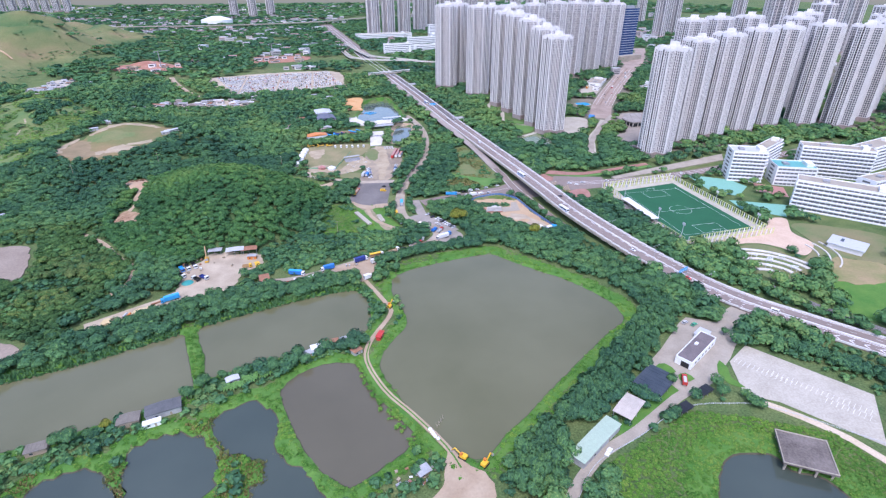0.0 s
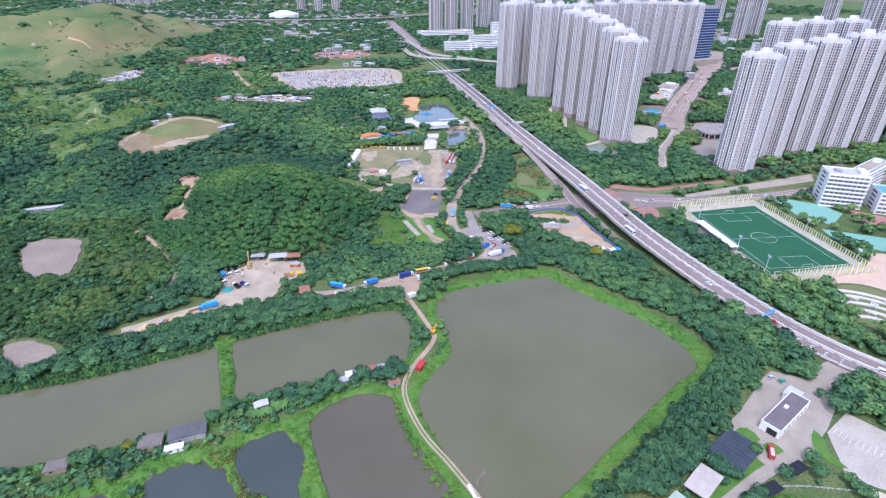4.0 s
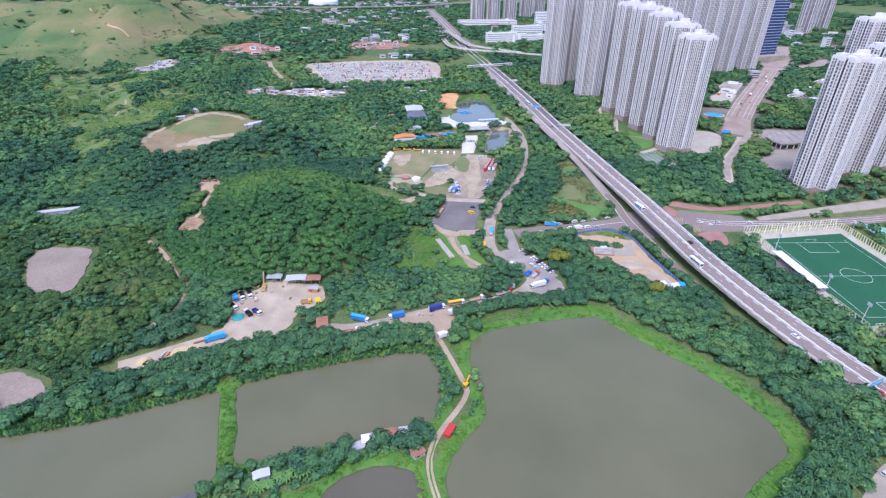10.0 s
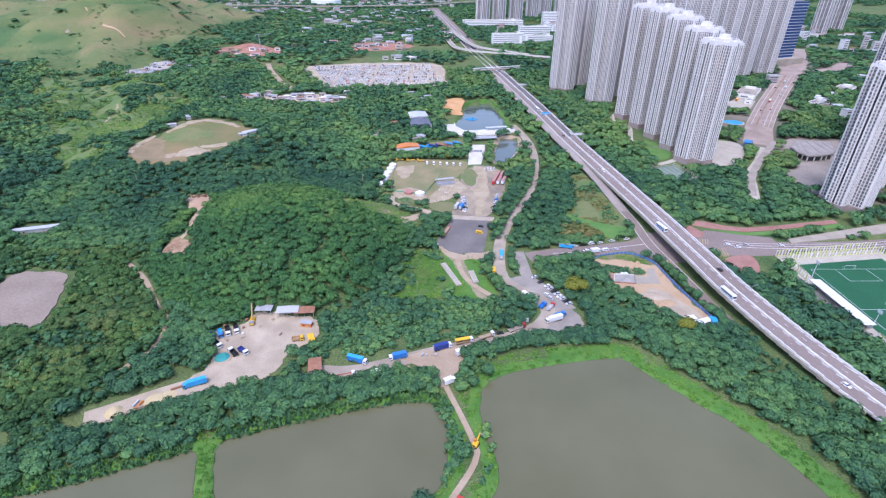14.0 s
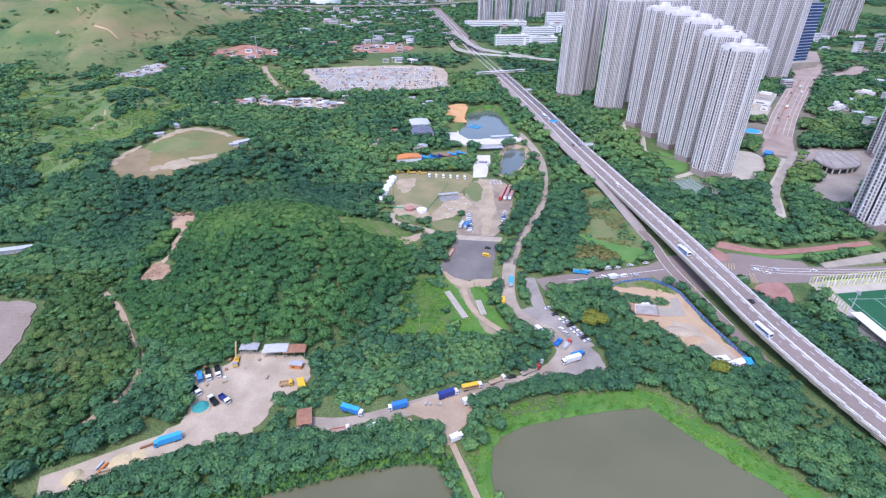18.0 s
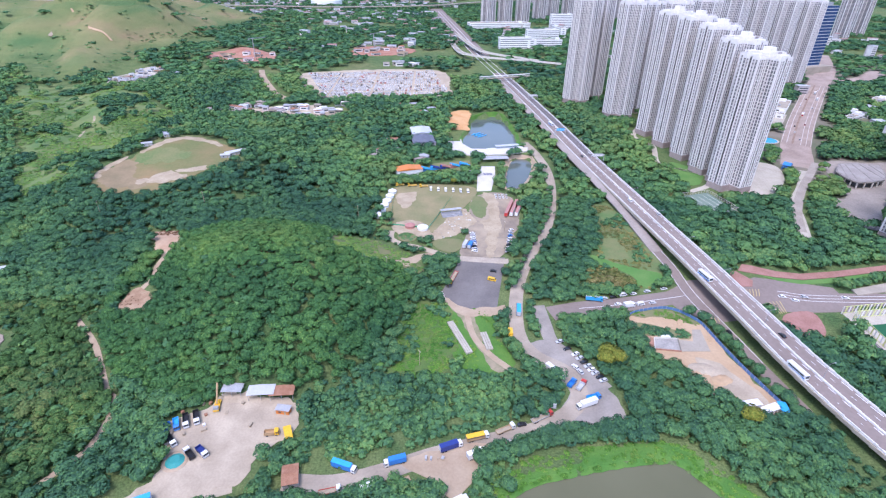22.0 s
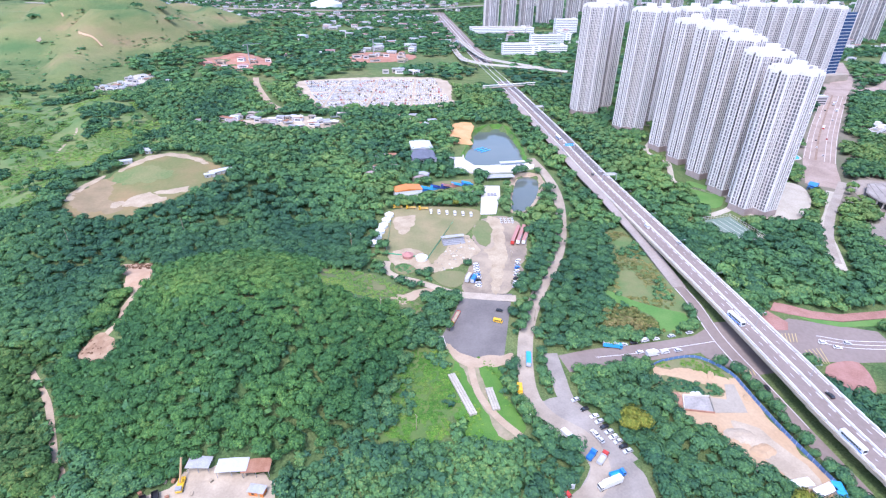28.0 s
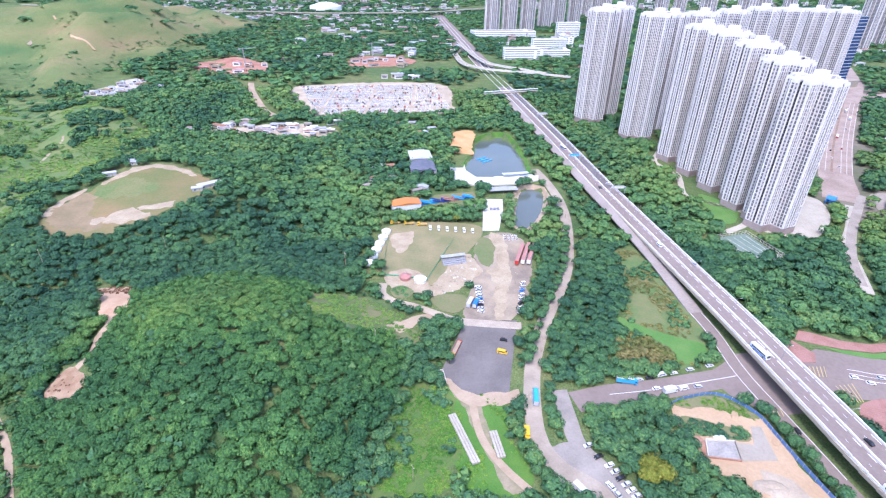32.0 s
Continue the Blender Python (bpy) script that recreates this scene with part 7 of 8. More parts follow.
place(t, 52, 775, 40, 9.65)
t = thing("pond_jetty", "pale jetty along the end of the angling pond", "jetty")
part("deck", Build().box(0, 0, 0, 40, 4, 0.5), P_WHITE, t)
part("roof", Build().box(2, 0, 3.2, 26, 5, 0.3), P_SILVER, t)
for k in range(6):
    part("post", Build().box(-9 + k * 4.6, 1.8, 0.5, 0.2, 0.2, 2.7), P_SILVER, t)
place(t, 76, 724, 12, 11.0)
for x, y, turn, w, d in ((-272, 668, 30, 10, 5), (-267, 692, 5, 7, 5), (-262, 690, 10, 5, 4), (-186, 651, 40, 12, 6), (-180, 656, 40, 9, 5), (-190, 644, 20, 8, 4)):
    hut("hut", x, y, turn, w, d, 3, TIN, P_SILVER, "grey tin hut at the playing field", "field huts")
hut("long_cabin", -304, 487, 17, 32, 5, 3.2, TIN, P_SILVER, "long grey cabin half hidden by trees", "field huts")

# rows of cars in the storage lot
def car_rows():
    rng = random.Random(11)
    body, glass = {k: Build() for k in ("white", "silver", "dark", "red")}, Build()
    line = np.array([(-208, 1062), (0, 1095), (24, 973), (19, 936), (-126, 912), (-158, 924)], float)
    xs, ys = np.arange(-205, 22, 3.1), np.arange(915, 1092, 6.2)
    gx, gy = np.meshgrid(xs, ys)
    ok = edge_distance(gx, gy, line) < -4
    for j, y in enumerate(ys):
        if j % 7 == 6:
            continue
        for i, x in enumerate(xs):
            if not ok[j, i] or rng.random() < 0.14 or i % 19 == 18:
                continue
            z = h1(x, y) + 0.4
            k = rng.choices(("white", "silver", "dark", "red"), (9, 3, 1, 0.6))[0]
            ln, hh = rng.uniform(4.2, 5.4), rng.uniform(1.3, 2.1)
            a = 90 + rng.uniform(-4, 4)
            body[k].box(x, y, z + 0.25, ln, 1.8, 0.6, a).box(x, y - 0.2, z + 0.85 + hh * 0.3, ln * 0.5, 1.6, hh * 0.12, a)
            glass.box(x, y - 0.2, z + 0.85, ln * 0.55, 1.62, hh * 0.3, a)
    for k, m in (("white", P_WHITE), ("silver", P_SILVER), ("dark", P_BLACK), ("red", P_RED)):
        tagged(new("stored_cars", body[k].mesh("stored_cars", m)), "close rows of " + k + " cars in a storage lot", "cars", kind="stuff")
    tagged(new("stored_car_windows", glass.mesh("stored_car_windows", GLASS)), "dark windows of stored cars", "cars", kind="stuff")


car_rows()
RED_EARTH = surface("red_site_earth", (0.28, 0.11, 0.07), (0.4, 0.22, 0.15), 0.05, 0.5)
patch("red_site", [(-431, 1228), (-376, 1290), (-299, 1237), (-278, 1160), (-312, 1132), (-390, 1163)], RED_EARTH, 0.6, "red earth building site far off", "building site", ragged=5.0)
patch("red_site", [(-165, 1266), (-141, 1350), (-46, 1323), (-54, 1255), (-135, 1230)], RED_EARTH, 0.6, "red earth yard far off", "building site", ragged=5.0)


def hamlet():
    """Low houses and sheds scattered through the distant valley."""
    rng = random.Random(21)
    zones = ((-255, 830, -115, 885, 52), (-490, 985, -445, 1090, 26), (-410, 1010, -365, 1040, 5), (-330, 850, -260, 880, 6), (-430, 1165, -290, 1250, 10), (-165, 1235, -40, 1340, 14), (250, 1150, 560, 1400, 20), (-60, 850, 10, 900, 10), (-60, 690, -35, 770, 6), (-15, 690, -5, 705, 2), (-90, 1120, -20, 1140, 8))
    for x0, y0, x1, y1, n in zones:
        for _ in range(n):
            x, y = rng.uniform(x0, x1), rng.uniform(y0, y1)
            far = y > 1100
            y += 12 * math.sin(x * 0.05) if y < 900 else 0
            L, D, h = rng.uniform(5, 12) * (1.5 if far else 1), rng.uniform(4, 7) * (1.4 if far else 1), rng.uniform(2.6, 5.5) * (1.3 if far else 1)
            roof = rng.choice((P_SILVER, TIN, TIN, CONCRETE, RUST, GREY, TRIM, PODIUM)) if not 1150 < y < 1345 or x > 0 else rng.choice((RUST, P_PINK, TIN, DIRT))
            t = thing("low_house", rng.choice(("pale", "white", "grey")) + " low house in the distant valley", "house", "valley houses")
            part("wall", Build().box(0, 0, -1, L, D, h + 1), rng.choice((FACADE, TRIM, CONCRETE)), t)
            part("roof", Build().profile([(-L / 2 - 0.3, h), (L / 2 + 0.3, h), (L / 2 + 0.3, h + 0.25), (0, h + 0.25 + rng.choice((0, 0, 1.2))), (-L / 2 - 0.3, h + 0.25)], D + 0.6), roof, t)
            part("window", Build().box(0, -D / 2, h * 0.35, L * 0.7, 0.15, h * 0.35), GLASS, t)
            place(t, x, y, rng.uniform(-30, 30))
            keep_clear(x, y, max(L, D) * 0.45)


hamlet()


def far_settlement():
    """Low houses past counting across the far valley and beyond the towers: walls, roofs and windows."""
    rng = random.Random(22)
    wall, roof, wins = {k: Build() for k in "abc"}, {k: Build() for k in "abc"}, Build()
    zones = ((-330, 1480, 70, 1660, 20), (-420, 1700, 20, 2150, 90), (-900, 2020, -250, 2250, 110), (-320, 1310, -40, 1430, 12), (-1200, 2350, 100, 2900, 420), (150, 1480, 600, 1750, 26), (640, 1230, 1150, 1800, 60), (950, 850, 1500, 1400, 60), (300, 2250, 1500, 2800, 110), (-2200, 2950, 2200, 4300, 900), (520, 700, 900, 1000, 26))
    for x0, y0, x1, y1, n in zones:
        for _ in range(n):
            x, y = rng.uniform(x0, x1), rng.uniform(y0, y1)
            L, D, h = rng.uniform(9, 26), rng.uniform(8, 13), rng.choice((3, 4, 5, 6, 9, 9) if x < 300 else (4, 6, 9, 9, 14, 22)) * rng.uniform(0.8, 1.2)
            a, z, k = rng.uniform(-30, 30), h1(x, y), rng.choice("abc")
            wall[k].box(x, y, z - 1, L, D, h + 1, a)
            roof[rng.choice("abc")].box(x, y, z + h, L + 0.8, D + 0.8, 0.5, a)
            for f in range(max(1, int(h / 3.4))):
                wins.box(x, y, z + 1.0 + f * 3.4, L * 0.8, D + 0.3, 1.4, a)
            keep_clear(x, y, L * 0.4)
    for k, m, r in (("a", FACADE, P_SILVER), ("b", TRIM, TIN), ("c", FACADE, P_PINK)):
        tagged(new("far_house_walls", wall[k].mesh("far_house_walls", m)), "pale walls of houses across the far valley", "houses", kind="stuff")
        tagged(new("far_house_roofs", roof[k].mesh("far_house_roofs", r)), "roofs of houses across the far valley", "houses", kind="stuff")
    tagged(new("far_house_windows", wins.mesh("far_house_windows", GLASS)), "dark window rows of far valley houses", "houses", kind="stuff")


far_settlement()
patch("shed_yard", [(-480, 975), (-497, 1045), (-473, 1100), (-440, 1052), (-450, 995)], PAVING, 0.4, "pale yard round sheds below the hill", "yard", clear=6, ragged=4.0)
patch("hamlet_yard", [(-262, 846), (-232, 872), (-158, 878), (-110, 850), (-139, 828), (-215, 836)], GRAVEL, 0.4, "worn yard between valley sheds", "yard", clear=4, ragged=4.0)
ribbon("dirt_road", [(-285, 1080), (-271, 1038), (-240, 970), (-220, 932), (-198, 905)], 9, DIRT, 0.4, "sandy dirt road cut through the woods", "track", clear=4)
patch("pasture", [(-318, 640), (-345, 600), (-400, 670), (-468, 775), (-560, 890), (-590, 960), (-540, 985), (-480, 950), (-420, 940), (-358, 870), (-292, 785), (-306, 729)], surface("pasture_grass", (0.085, 0.165, 0.05), (0.19, 0.215, 0.075), 0.022, 0.5, (0.12, 0.175, 0.055), bump=0.7), 0.25, "pale green pasture grass below the hills", "pasture", clear=None, cell=10, ragged=8)
BROWN_TURF = surface("brown_bare_turf", (0.2, 0.15, 0.085), (0.3, 0.215, 0.13), 0.08, 0.7, (0.22, 0.18, 0.09))
patch("worn_turf", [(-284, 602), (-284, 622), (-277, 640), (-264, 632), (-256, 608), (-238, 594), (-232, 584), (-258, 582)], BROWN_TURF, 0.35, "brown worn turf of the recreation field", "bare earth", ragged=6.0)
patch("green_turf", [(-269, 634), (-266, 652), (-246, 664), (-224, 652), (-226, 637), (-244, 628)], surface("field_green", (0.1, 0.165, 0.05), (0.2, 0.19, 0.08), 0.06, 0.7), 0.34, "greener turf in the recreation field", "lawn", ragged=7.0)
for k, pts in enumerate(([(-236, 590), (-236, 604), (-228, 611), (-214, 606), (-207, 601), (-216, 588)], [(-222, 610), (-212, 614), (-198, 626), (-196, 618), (-208, 606)], [(-246, 596), (-240, 600), (-238, 592), (-243, 588)])):
    patch("bare_spot", pts, PALE_SAND, 0.38 + 0.01 * k, "sandy bare spot on the recreation field", "bare earth", ragged=4.5)
ribbon("hill_trail", [(-725, 1331), (-716, 1322), (-688, 1291), (-652, 1256), (-625, 1248), (-606, 1234)], 3.5, ORANGE, 0.9, "bare trail down the grassy hill", "path", clear=2)
ribbon("hill_trail", [(-710, 1255), (-712, 1240), (-709, 1219)], 4.5, PALE_SAND, 0.9, "bare trail on the hill shoulder", "path", clear=2)
patch("field_rim", [(-272, 656), (-266, 668), (-258, 684), (-246, 693), (-228, 692), (-205, 677), (-206, 672), (-226, 683), (-246, 684), (-258, 668), (-268, 652)], PALE_SAND, 0.36, "bare sandy rim of the recreation field", "bare earth", ragged=2.5)
patch("field_rim", [(-286, 600), (-289, 626), (-281, 646), (-278, 644), (-283, 624), (-281, 602)], PALE_SAND, 0.37, "narrow sandy rim of the recreation field", "bare earth", ragged=1.5)
ribbon("pasture_track", [(-399, 760), (-405, 780), (-411, 802), (-413, 818), (-420, 832)], 2.4, PALE_SAND, 0.45, "pale foot track over the pasture", "path")
patch("camp_scrub", [(-68, 520), (-46, 524), (-33, 521), (-16, 510), (-22, 502), (-8, 494), (-4, 486), (-13, 478), (-26, 482), (-44, 475), (-62, 474), (-74, 498)], surface("rough_meadow", (0.07, 0.14, 0.045), (0.22, 0.185, 0.095), 0.06, 0.9, (0.12, 0.155, 0.055)), 0.16, "rough grass slope beside the camp", "meadow", ragged=5, clear=0)
patch("camp_island", [(-28, 538), (-20, 542), (-13, 536), (-17, 529), (-25, 530)], LAWN, 0.3, "planted grass island with a kerb", "lawn", ragged=0.8)
patch("camp_island", [(-2, 527), (6, 533), (20, 531), (19, 519), (12, 514), (2, 519)], LAWN, 0.3, "dry grass island beside the parking lot", "lawn", ragged=0.8)
t = thing("low_wall", "low pale kerb wall at the corner of the parking lot", "wall")
part("wall", Build().box(0, 0, 0, 5.5, 0.4, 0.8).box(2.6, -4.2, 0, 0.4, 8.4, 0.8), PALE, t)
place(t, 2.5, 465, 12)
patch("lot_grass", [(29, 591), (38, 606), (45, 592), (40, 566), (32, 572)], LAWN, 0.27, "weedy grass at the lot's edge", "lawn", ragged=2.5)
for i, (a, c) in enumerate((((-35, 613), (-35, 555)), ((-35, 555), (-4, 549)), ((-4, 549), (17, 611)))):
    m = ((a[0] + c[0]) / 2, (a[1] + c[1]) / 2)
    f = thing("net_fence", "low green net fence round the sports field", "fence", "field fences")
    L = math.hypot(c[0] - a[0], c[1] - a[1])
    part("net", Build().box(0, 0, 0.1, L, 0.06, 1.1), P_GREEN, f)
    for k in range(int(L / 4) + 1):
        part("post", Build().box(-L / 2 + 4 * k, 0, 0, 0.1, 0.1, 1.3), P_SILVER, f)
    place(f, m[0], m[1], math.degrees(math.atan2(c[1] - a[1], c[0] - a[0])))
rng = random.Random(44)
RUBBLE_AREA = np.array([(-2, 543), (11, 568), (26, 582), (32, 563), (29, 552), (17, 538), (4, 533)], float)
for k in range(90):
    x, y = rng.uniform(-2, 31), rng.uniform(534, 581)
    if edge_distance(np.array([x]), np.array([y]), RUBBLE_AREA)[0] < 0:
        t = thing("rubble_block", "pale broken concrete block on rubble ground", "rubble", "rubble blocks")
        part("block", Build().box(0, 0, 0, rng.uniform(0.6, 2.0), rng.uniform(0.5, 1.3), rng.uniform(0.3, 0.9), 0, rng.uniform(0.6, 0.9)), rng.choice((PALE, PAVING, CONCRETE)), t)
        place(t, x, y, rng.uniform(0, 180), h1(x, y) + 0.2)
for i in range(4):
    for k in range(3):
        t = thing("white_planter", "square white planter on the dirt lot", "planter", "white planters")
        part("tub", Build().box(0, 0, 0, 1.5, 1.5, 0.9, 0, 1.15), P_WHITE, t)
        part("soil", Build().box(0, 0, 0.85, 1.3, 1.3, 0.08), MUD_SOIL, t)
        place(t, 54 + i * 3.0, 603 + k * 3.4, 12)
patch("bare_spot", [(-31, 611), (-16, 615), (-15, 604), (-18, 594), (-24, 583), (-32, 594)], PALE_SAND, 0.26, "sandy bare spot on the sports field", "bare earth", ragged=3.0)
patch("bare_spot", [(-2, 543), (11, 568), (26, 582), (32, 563), (29, 552), (17, 538), (4, 533), (-12, 535), (-31, 543), (-31, 556), (-20, 563), (-8, 556)], PALE_SAND, 0.24, "pale rubble ground beside the sports field", "bare earth", ragged=3.0)
patch("bare_spot", [(43, 610), (53, 608), (53, 567), (43, 510), (37, 512), (40, 549), (36, 562), (44, 567)], PALE_SAND, 0.26, "sandy ground of the parking lot", "bare earth", ragged=3.0)
patch("scrub_clearing", [(-30, 497), (-22, 503), (-13, 509), (-4, 513), (0, 508), (-8, 504), (-15, 498), (-24, 491)], DIRT, 0.24, "sandy clearing beside the camp lane", "bare earth", ragged=3.0)
for pts in ([(200, 461), (203, 469), (213, 469), (209, 461)], [(209, 443), (208, 455), (220, 457), (216, 444)], [(161, 435), (162, 440), (172, 440), (171, 435)]):
    q = np.array(pts, float)
    b = Build()
    for k in range(5):
        a, c = q[0] + (q[3] - q[0]) * (k + 0.25) / 5, q[1] + (q[2] - q[1]) * (k + 0.25) / 5
        m = (a + c) / 2
        b.box(m[0], m[1], h1(m[0], m[1]) + 0.42, math.hypot(*(c - a)), 0.4, 0.03, math.degrees(math.atan2(c[1] - a[1], c[0] - a[0])))
    tagged(new("crossing_marking", b.mesh("crossing_marking", surface("worn_yellow_paint", (0.42, 0.33, 0.16), (0.55, 0.43, 0.2), 0.6, 3))), "yellow striped crossing on the road", "road marking", kind="structure")
for x, y in ((-330, 1195), (-120, 1290)):
    t = thing("tower_crane", "distant grey tower crane over a building site", "crane", "tower cranes")
    part("mast", Build().box(0, 0, 0, 1.2, 1.2, 34), GREY, t)
    part("jib", Build().box(9, 0, 33, 32, 0.7, 0.8), GREY, t)
    part("counterweight", Build().box(-7, 0, 31.5, 2.4, 1.6, 1.6), GREY, t)
    place(t, x, y, 40)
t = thing("far_hall", "large white domed hall in the distance", "hall")
part("wall", Build().cyl(0, 0, 0, 60, 14, "z", 24), WHITE, t)
part("roof", Build().cyl(0, 0, 14, 60, 12, "z", 24, 20), P_WHITE, t)
place(t, -420, 2420)

# ---- planting ----
for k, line in POND_LINE.items():
    CLEAR.append((line, {"large": 9.0, "middle": 6.0}.get(k, 4.0), True))
CLEAR.append((np.array([(-97, 284), (-90, 262), (-82, 238)], float), 8.0, False))
CLEAR.append((np.array([(105, 343), (118, 328), (140, 300), (157, 276), (165, 258), (163, 246)], float), 9.0, False))
CLEAR.append((np.array([(40, 342), (105, 343)], float), 7.0, False))
CLEAR.append((HWL[(HWL[:, 1] > 120)], 14.0, False))
pond_ids = {id(line) for line in POND_LINE.values()}
hut_clear = raster([c for c in CLEAR if id(c[0]) not in pond_ids], -330, 90, 260, 380)
CLEAR.append((np.array([(198, 482), (222, 497), (240, 487), (258, 470), (250, 440), (232, 420), (204, 420), (200, 445)], float), 0.5, True))
near_clear = raster(CLEAR, -800, 60, 900, 760)
far_clear = raster(CLEAR, -1500, 700, 1650, 2700, 4.0)


def is_clear(p):
    return np.where(p[:, 1] < 740, near_clear(p[:, 0], p[:, 1]), far_clear(p[:, 0], p[:, 1]))


def inside(p, poly):
    return edge_distance(p[:, 0], p[:, 1], np.array(poly, float)) < 0


PASTURE = [(-305, 600), (-345, 590), (-400, 660), (-470, 770), (-570, 890), (-610, 975), (-550, 1000), (-490, 960), (-420, 950), (-355, 880), (-285, 790), (-300, 729), (-310, 640)]


def hill_grass(p):
    """Grass slopes and pastures where few trees stand."""
    return (edge_distance(p[:, 0], p[:, 1], HILL_FOOT) < -14) | inside(p, PASTURE)


def rows_of(p, rng, r, h, tint):
    n = len(p)
    size = rng.uniform(0.75, 1.3, n)
    return np.stack([p[:, 0], p[:, 1], rng.uniform(*r, n) * size, rng.uniform(*h, n) * size, np.clip(tint + rng.normal(0, 0.11, n), 0, 1)], 1)


def broad_woods():
    parts = []
    p, rng = scatter(-330, 96, 215, 600, 4.9, 1)
    p = p[~is_clear(p)]
    # reeds, dykes and banks keep to low growth
    low = inside(p, [(-170, 100), (-170, 212), (-125, 222), (-60, 238), (-45, 232), (-40, 215), (0, 245), (6, 262), (22, 262), (40, 175), (58, 150), (60, 100)])
    low |= inside(p, [(84, 100), (100, 150), (125, 158), (160, 172), (195, 155), (260, 100)])
    low |= inside(p, [(165, 430), (210, 300), (240, 250), (190, 300), (176, 360), (172, 420)])
    p = p[~low]
    n = slow_noise(p, 0.018)
    gap = slow_noise(p, 0.035, 7.0)
    open_land = ((p[:, 0] < -150) & (p[:, 1] < 480) & (p[:, 1] > 285) & (gap > 0.26)) | ((p[:, 0] > -60) & (p[:, 0] < 46) & (p[:, 1] < 398) & (p[:, 1] > 335) & (gap > -0.3))
    on_hill = np.hypot((p[:, 0] + 100) / np.where(p[:, 0] < -100, 96, 84), (p[:, 1] - 462) / np.where(p[:, 1] < 462, 90, 66)) < 1
    keep = (gap > -0.5) & ~open_land & ~on_hill
    p, n = p[keep], n[keep]
    tint = 0.32 + n * 0.55 - 0.17 * ((p[:, 1] > 500) & (p[:, 0] > -300))
    dry = (p[:, 0] < -158 + 30 * n) & (p[:, 1] < 455) & (p[:, 1] > 282)
    rows = rows_of(p, rng, (2.9, 4.5), (4.4, 7.0), tint)
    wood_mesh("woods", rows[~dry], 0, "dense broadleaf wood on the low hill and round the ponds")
    # the hill's own close canopy: less haze blue in its leaves, paler northwards, in stands of slightly different green
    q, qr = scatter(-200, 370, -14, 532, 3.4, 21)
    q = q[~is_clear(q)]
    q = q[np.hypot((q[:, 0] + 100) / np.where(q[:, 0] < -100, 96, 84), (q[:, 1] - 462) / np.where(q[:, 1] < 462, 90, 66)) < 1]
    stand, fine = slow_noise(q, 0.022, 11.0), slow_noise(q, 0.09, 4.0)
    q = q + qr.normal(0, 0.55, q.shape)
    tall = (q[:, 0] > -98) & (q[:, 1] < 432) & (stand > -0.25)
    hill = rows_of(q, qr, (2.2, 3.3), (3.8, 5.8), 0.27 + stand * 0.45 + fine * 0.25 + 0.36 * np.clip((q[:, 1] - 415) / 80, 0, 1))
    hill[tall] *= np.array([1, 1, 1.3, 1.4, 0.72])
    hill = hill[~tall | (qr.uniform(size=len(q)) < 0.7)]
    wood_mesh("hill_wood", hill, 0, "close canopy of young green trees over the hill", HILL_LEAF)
    wood_mesh("dry_scrub", rows[dry] * np.array([1, 1, 0.85, 0.8, 1]) + np.array([0, 0, 0, 0, 0.12]), 0, "olive-brown scrub wood west of the hill", SCRUB)
    # undergrowth in the gaps
    p, rng = scatter(-330, 96, 330, 600, 4.6, 3)
    p = p[~is_clear(p)]
    low = inside(p, [(84, 100), (100, 150), (125, 158), (160, 172), (195, 155), (260, 100)])
    p = p[(rng.uniform(size=len(p)) < 0.7) & ~low]
    n = slow_noise(p, 0.03, 3.0)
    wood_mesh("undergrowth", rows_of(p, rng, (2.0, 3.4), (2.6, 4.2), 0.45 + n * 0.5), 3, "low leafy undergrowth between the trees")
    # knee-high scrub that covers the open land west of the hill
    p, rng = scatter(-330, 268, -140, 500, 3.0, 24)
    p = p[~is_clear(p) & (slow_noise(p, 0.05, 14.0) > -0.32)]
    wood_mesh("low_scrub", rows_of(p, rng, (1.3, 2.5), (0.9, 2.0), 0.4 + slow_noise(p, 0.03, 6.0) * 0.7), 3, "low olive scrub and bracken over rough ground", SCRUB)
    # pond hedge and the tall belt east of the large pond
    belt = []
    for line, wid in ((spline([(-165, 286), (-130, 300), (-95, 312), (-60, 318), (-30, 316), (-2, 318)], False), 6), (spline([(222, 207), (240, 187), (256, 168), (272, 148)], False), 4)):
        for q in line:
            for _ in range(5):
                belt.append((q[0] + rng.uniform(-wid, wid), q[1] + rng.uniform(-wid, wid) * 0.7))
    p = np.array(belt)
    p = p[~near_clear(p[:, 0], p[:, 1])]
    lane = np.concatenate([np.array(spline([(18, 339), (34, 344), (50, 349), (64, 351), (84, 355)], False, 2.2)) + rng.uniform(-3.2, 3.2, 2) for _ in range(3)])
    p = np.concatenate([p, lane + rng.uniform(-1.2, 1.2, lane.shape)])
    wood_mesh("hedge", rows_of(p, rng, (2.2, 3.4), (5.0, 7.5), np.full(len(p), 0.2)), 0, "thick dark hedge of bushes and trees along the pond bank")
    p, rng = scatter(46, 138, 200, 262, 2.6, 23)
    p = p[inside(p, [(52, 146), (64, 158), (100, 186), (140, 216), (168, 240), (182, 256), (192, 244), (166, 219), (140, 199), (120, 185), (104, 177), (86, 163), (72, 146), (58, 138)])]
    p = p[~near_clear(p[:, 0], p[:, 1])]
    wood_mesh("tree_belt", rows_of(p, rng, (2.1, 3.1), (8.5, 11.5), 0.2 + slow_noise(p, 0.05) * 0.3), 0, "tall dark tree belt along the pond bank")
    # beyond: right of the highway and behind the camp
    p, rng = scatter(-440, 600, 330, 1040, 7.4, 2)
    p4, _ = scatter(-800, 262, -440, 1040, 8.6, 14)
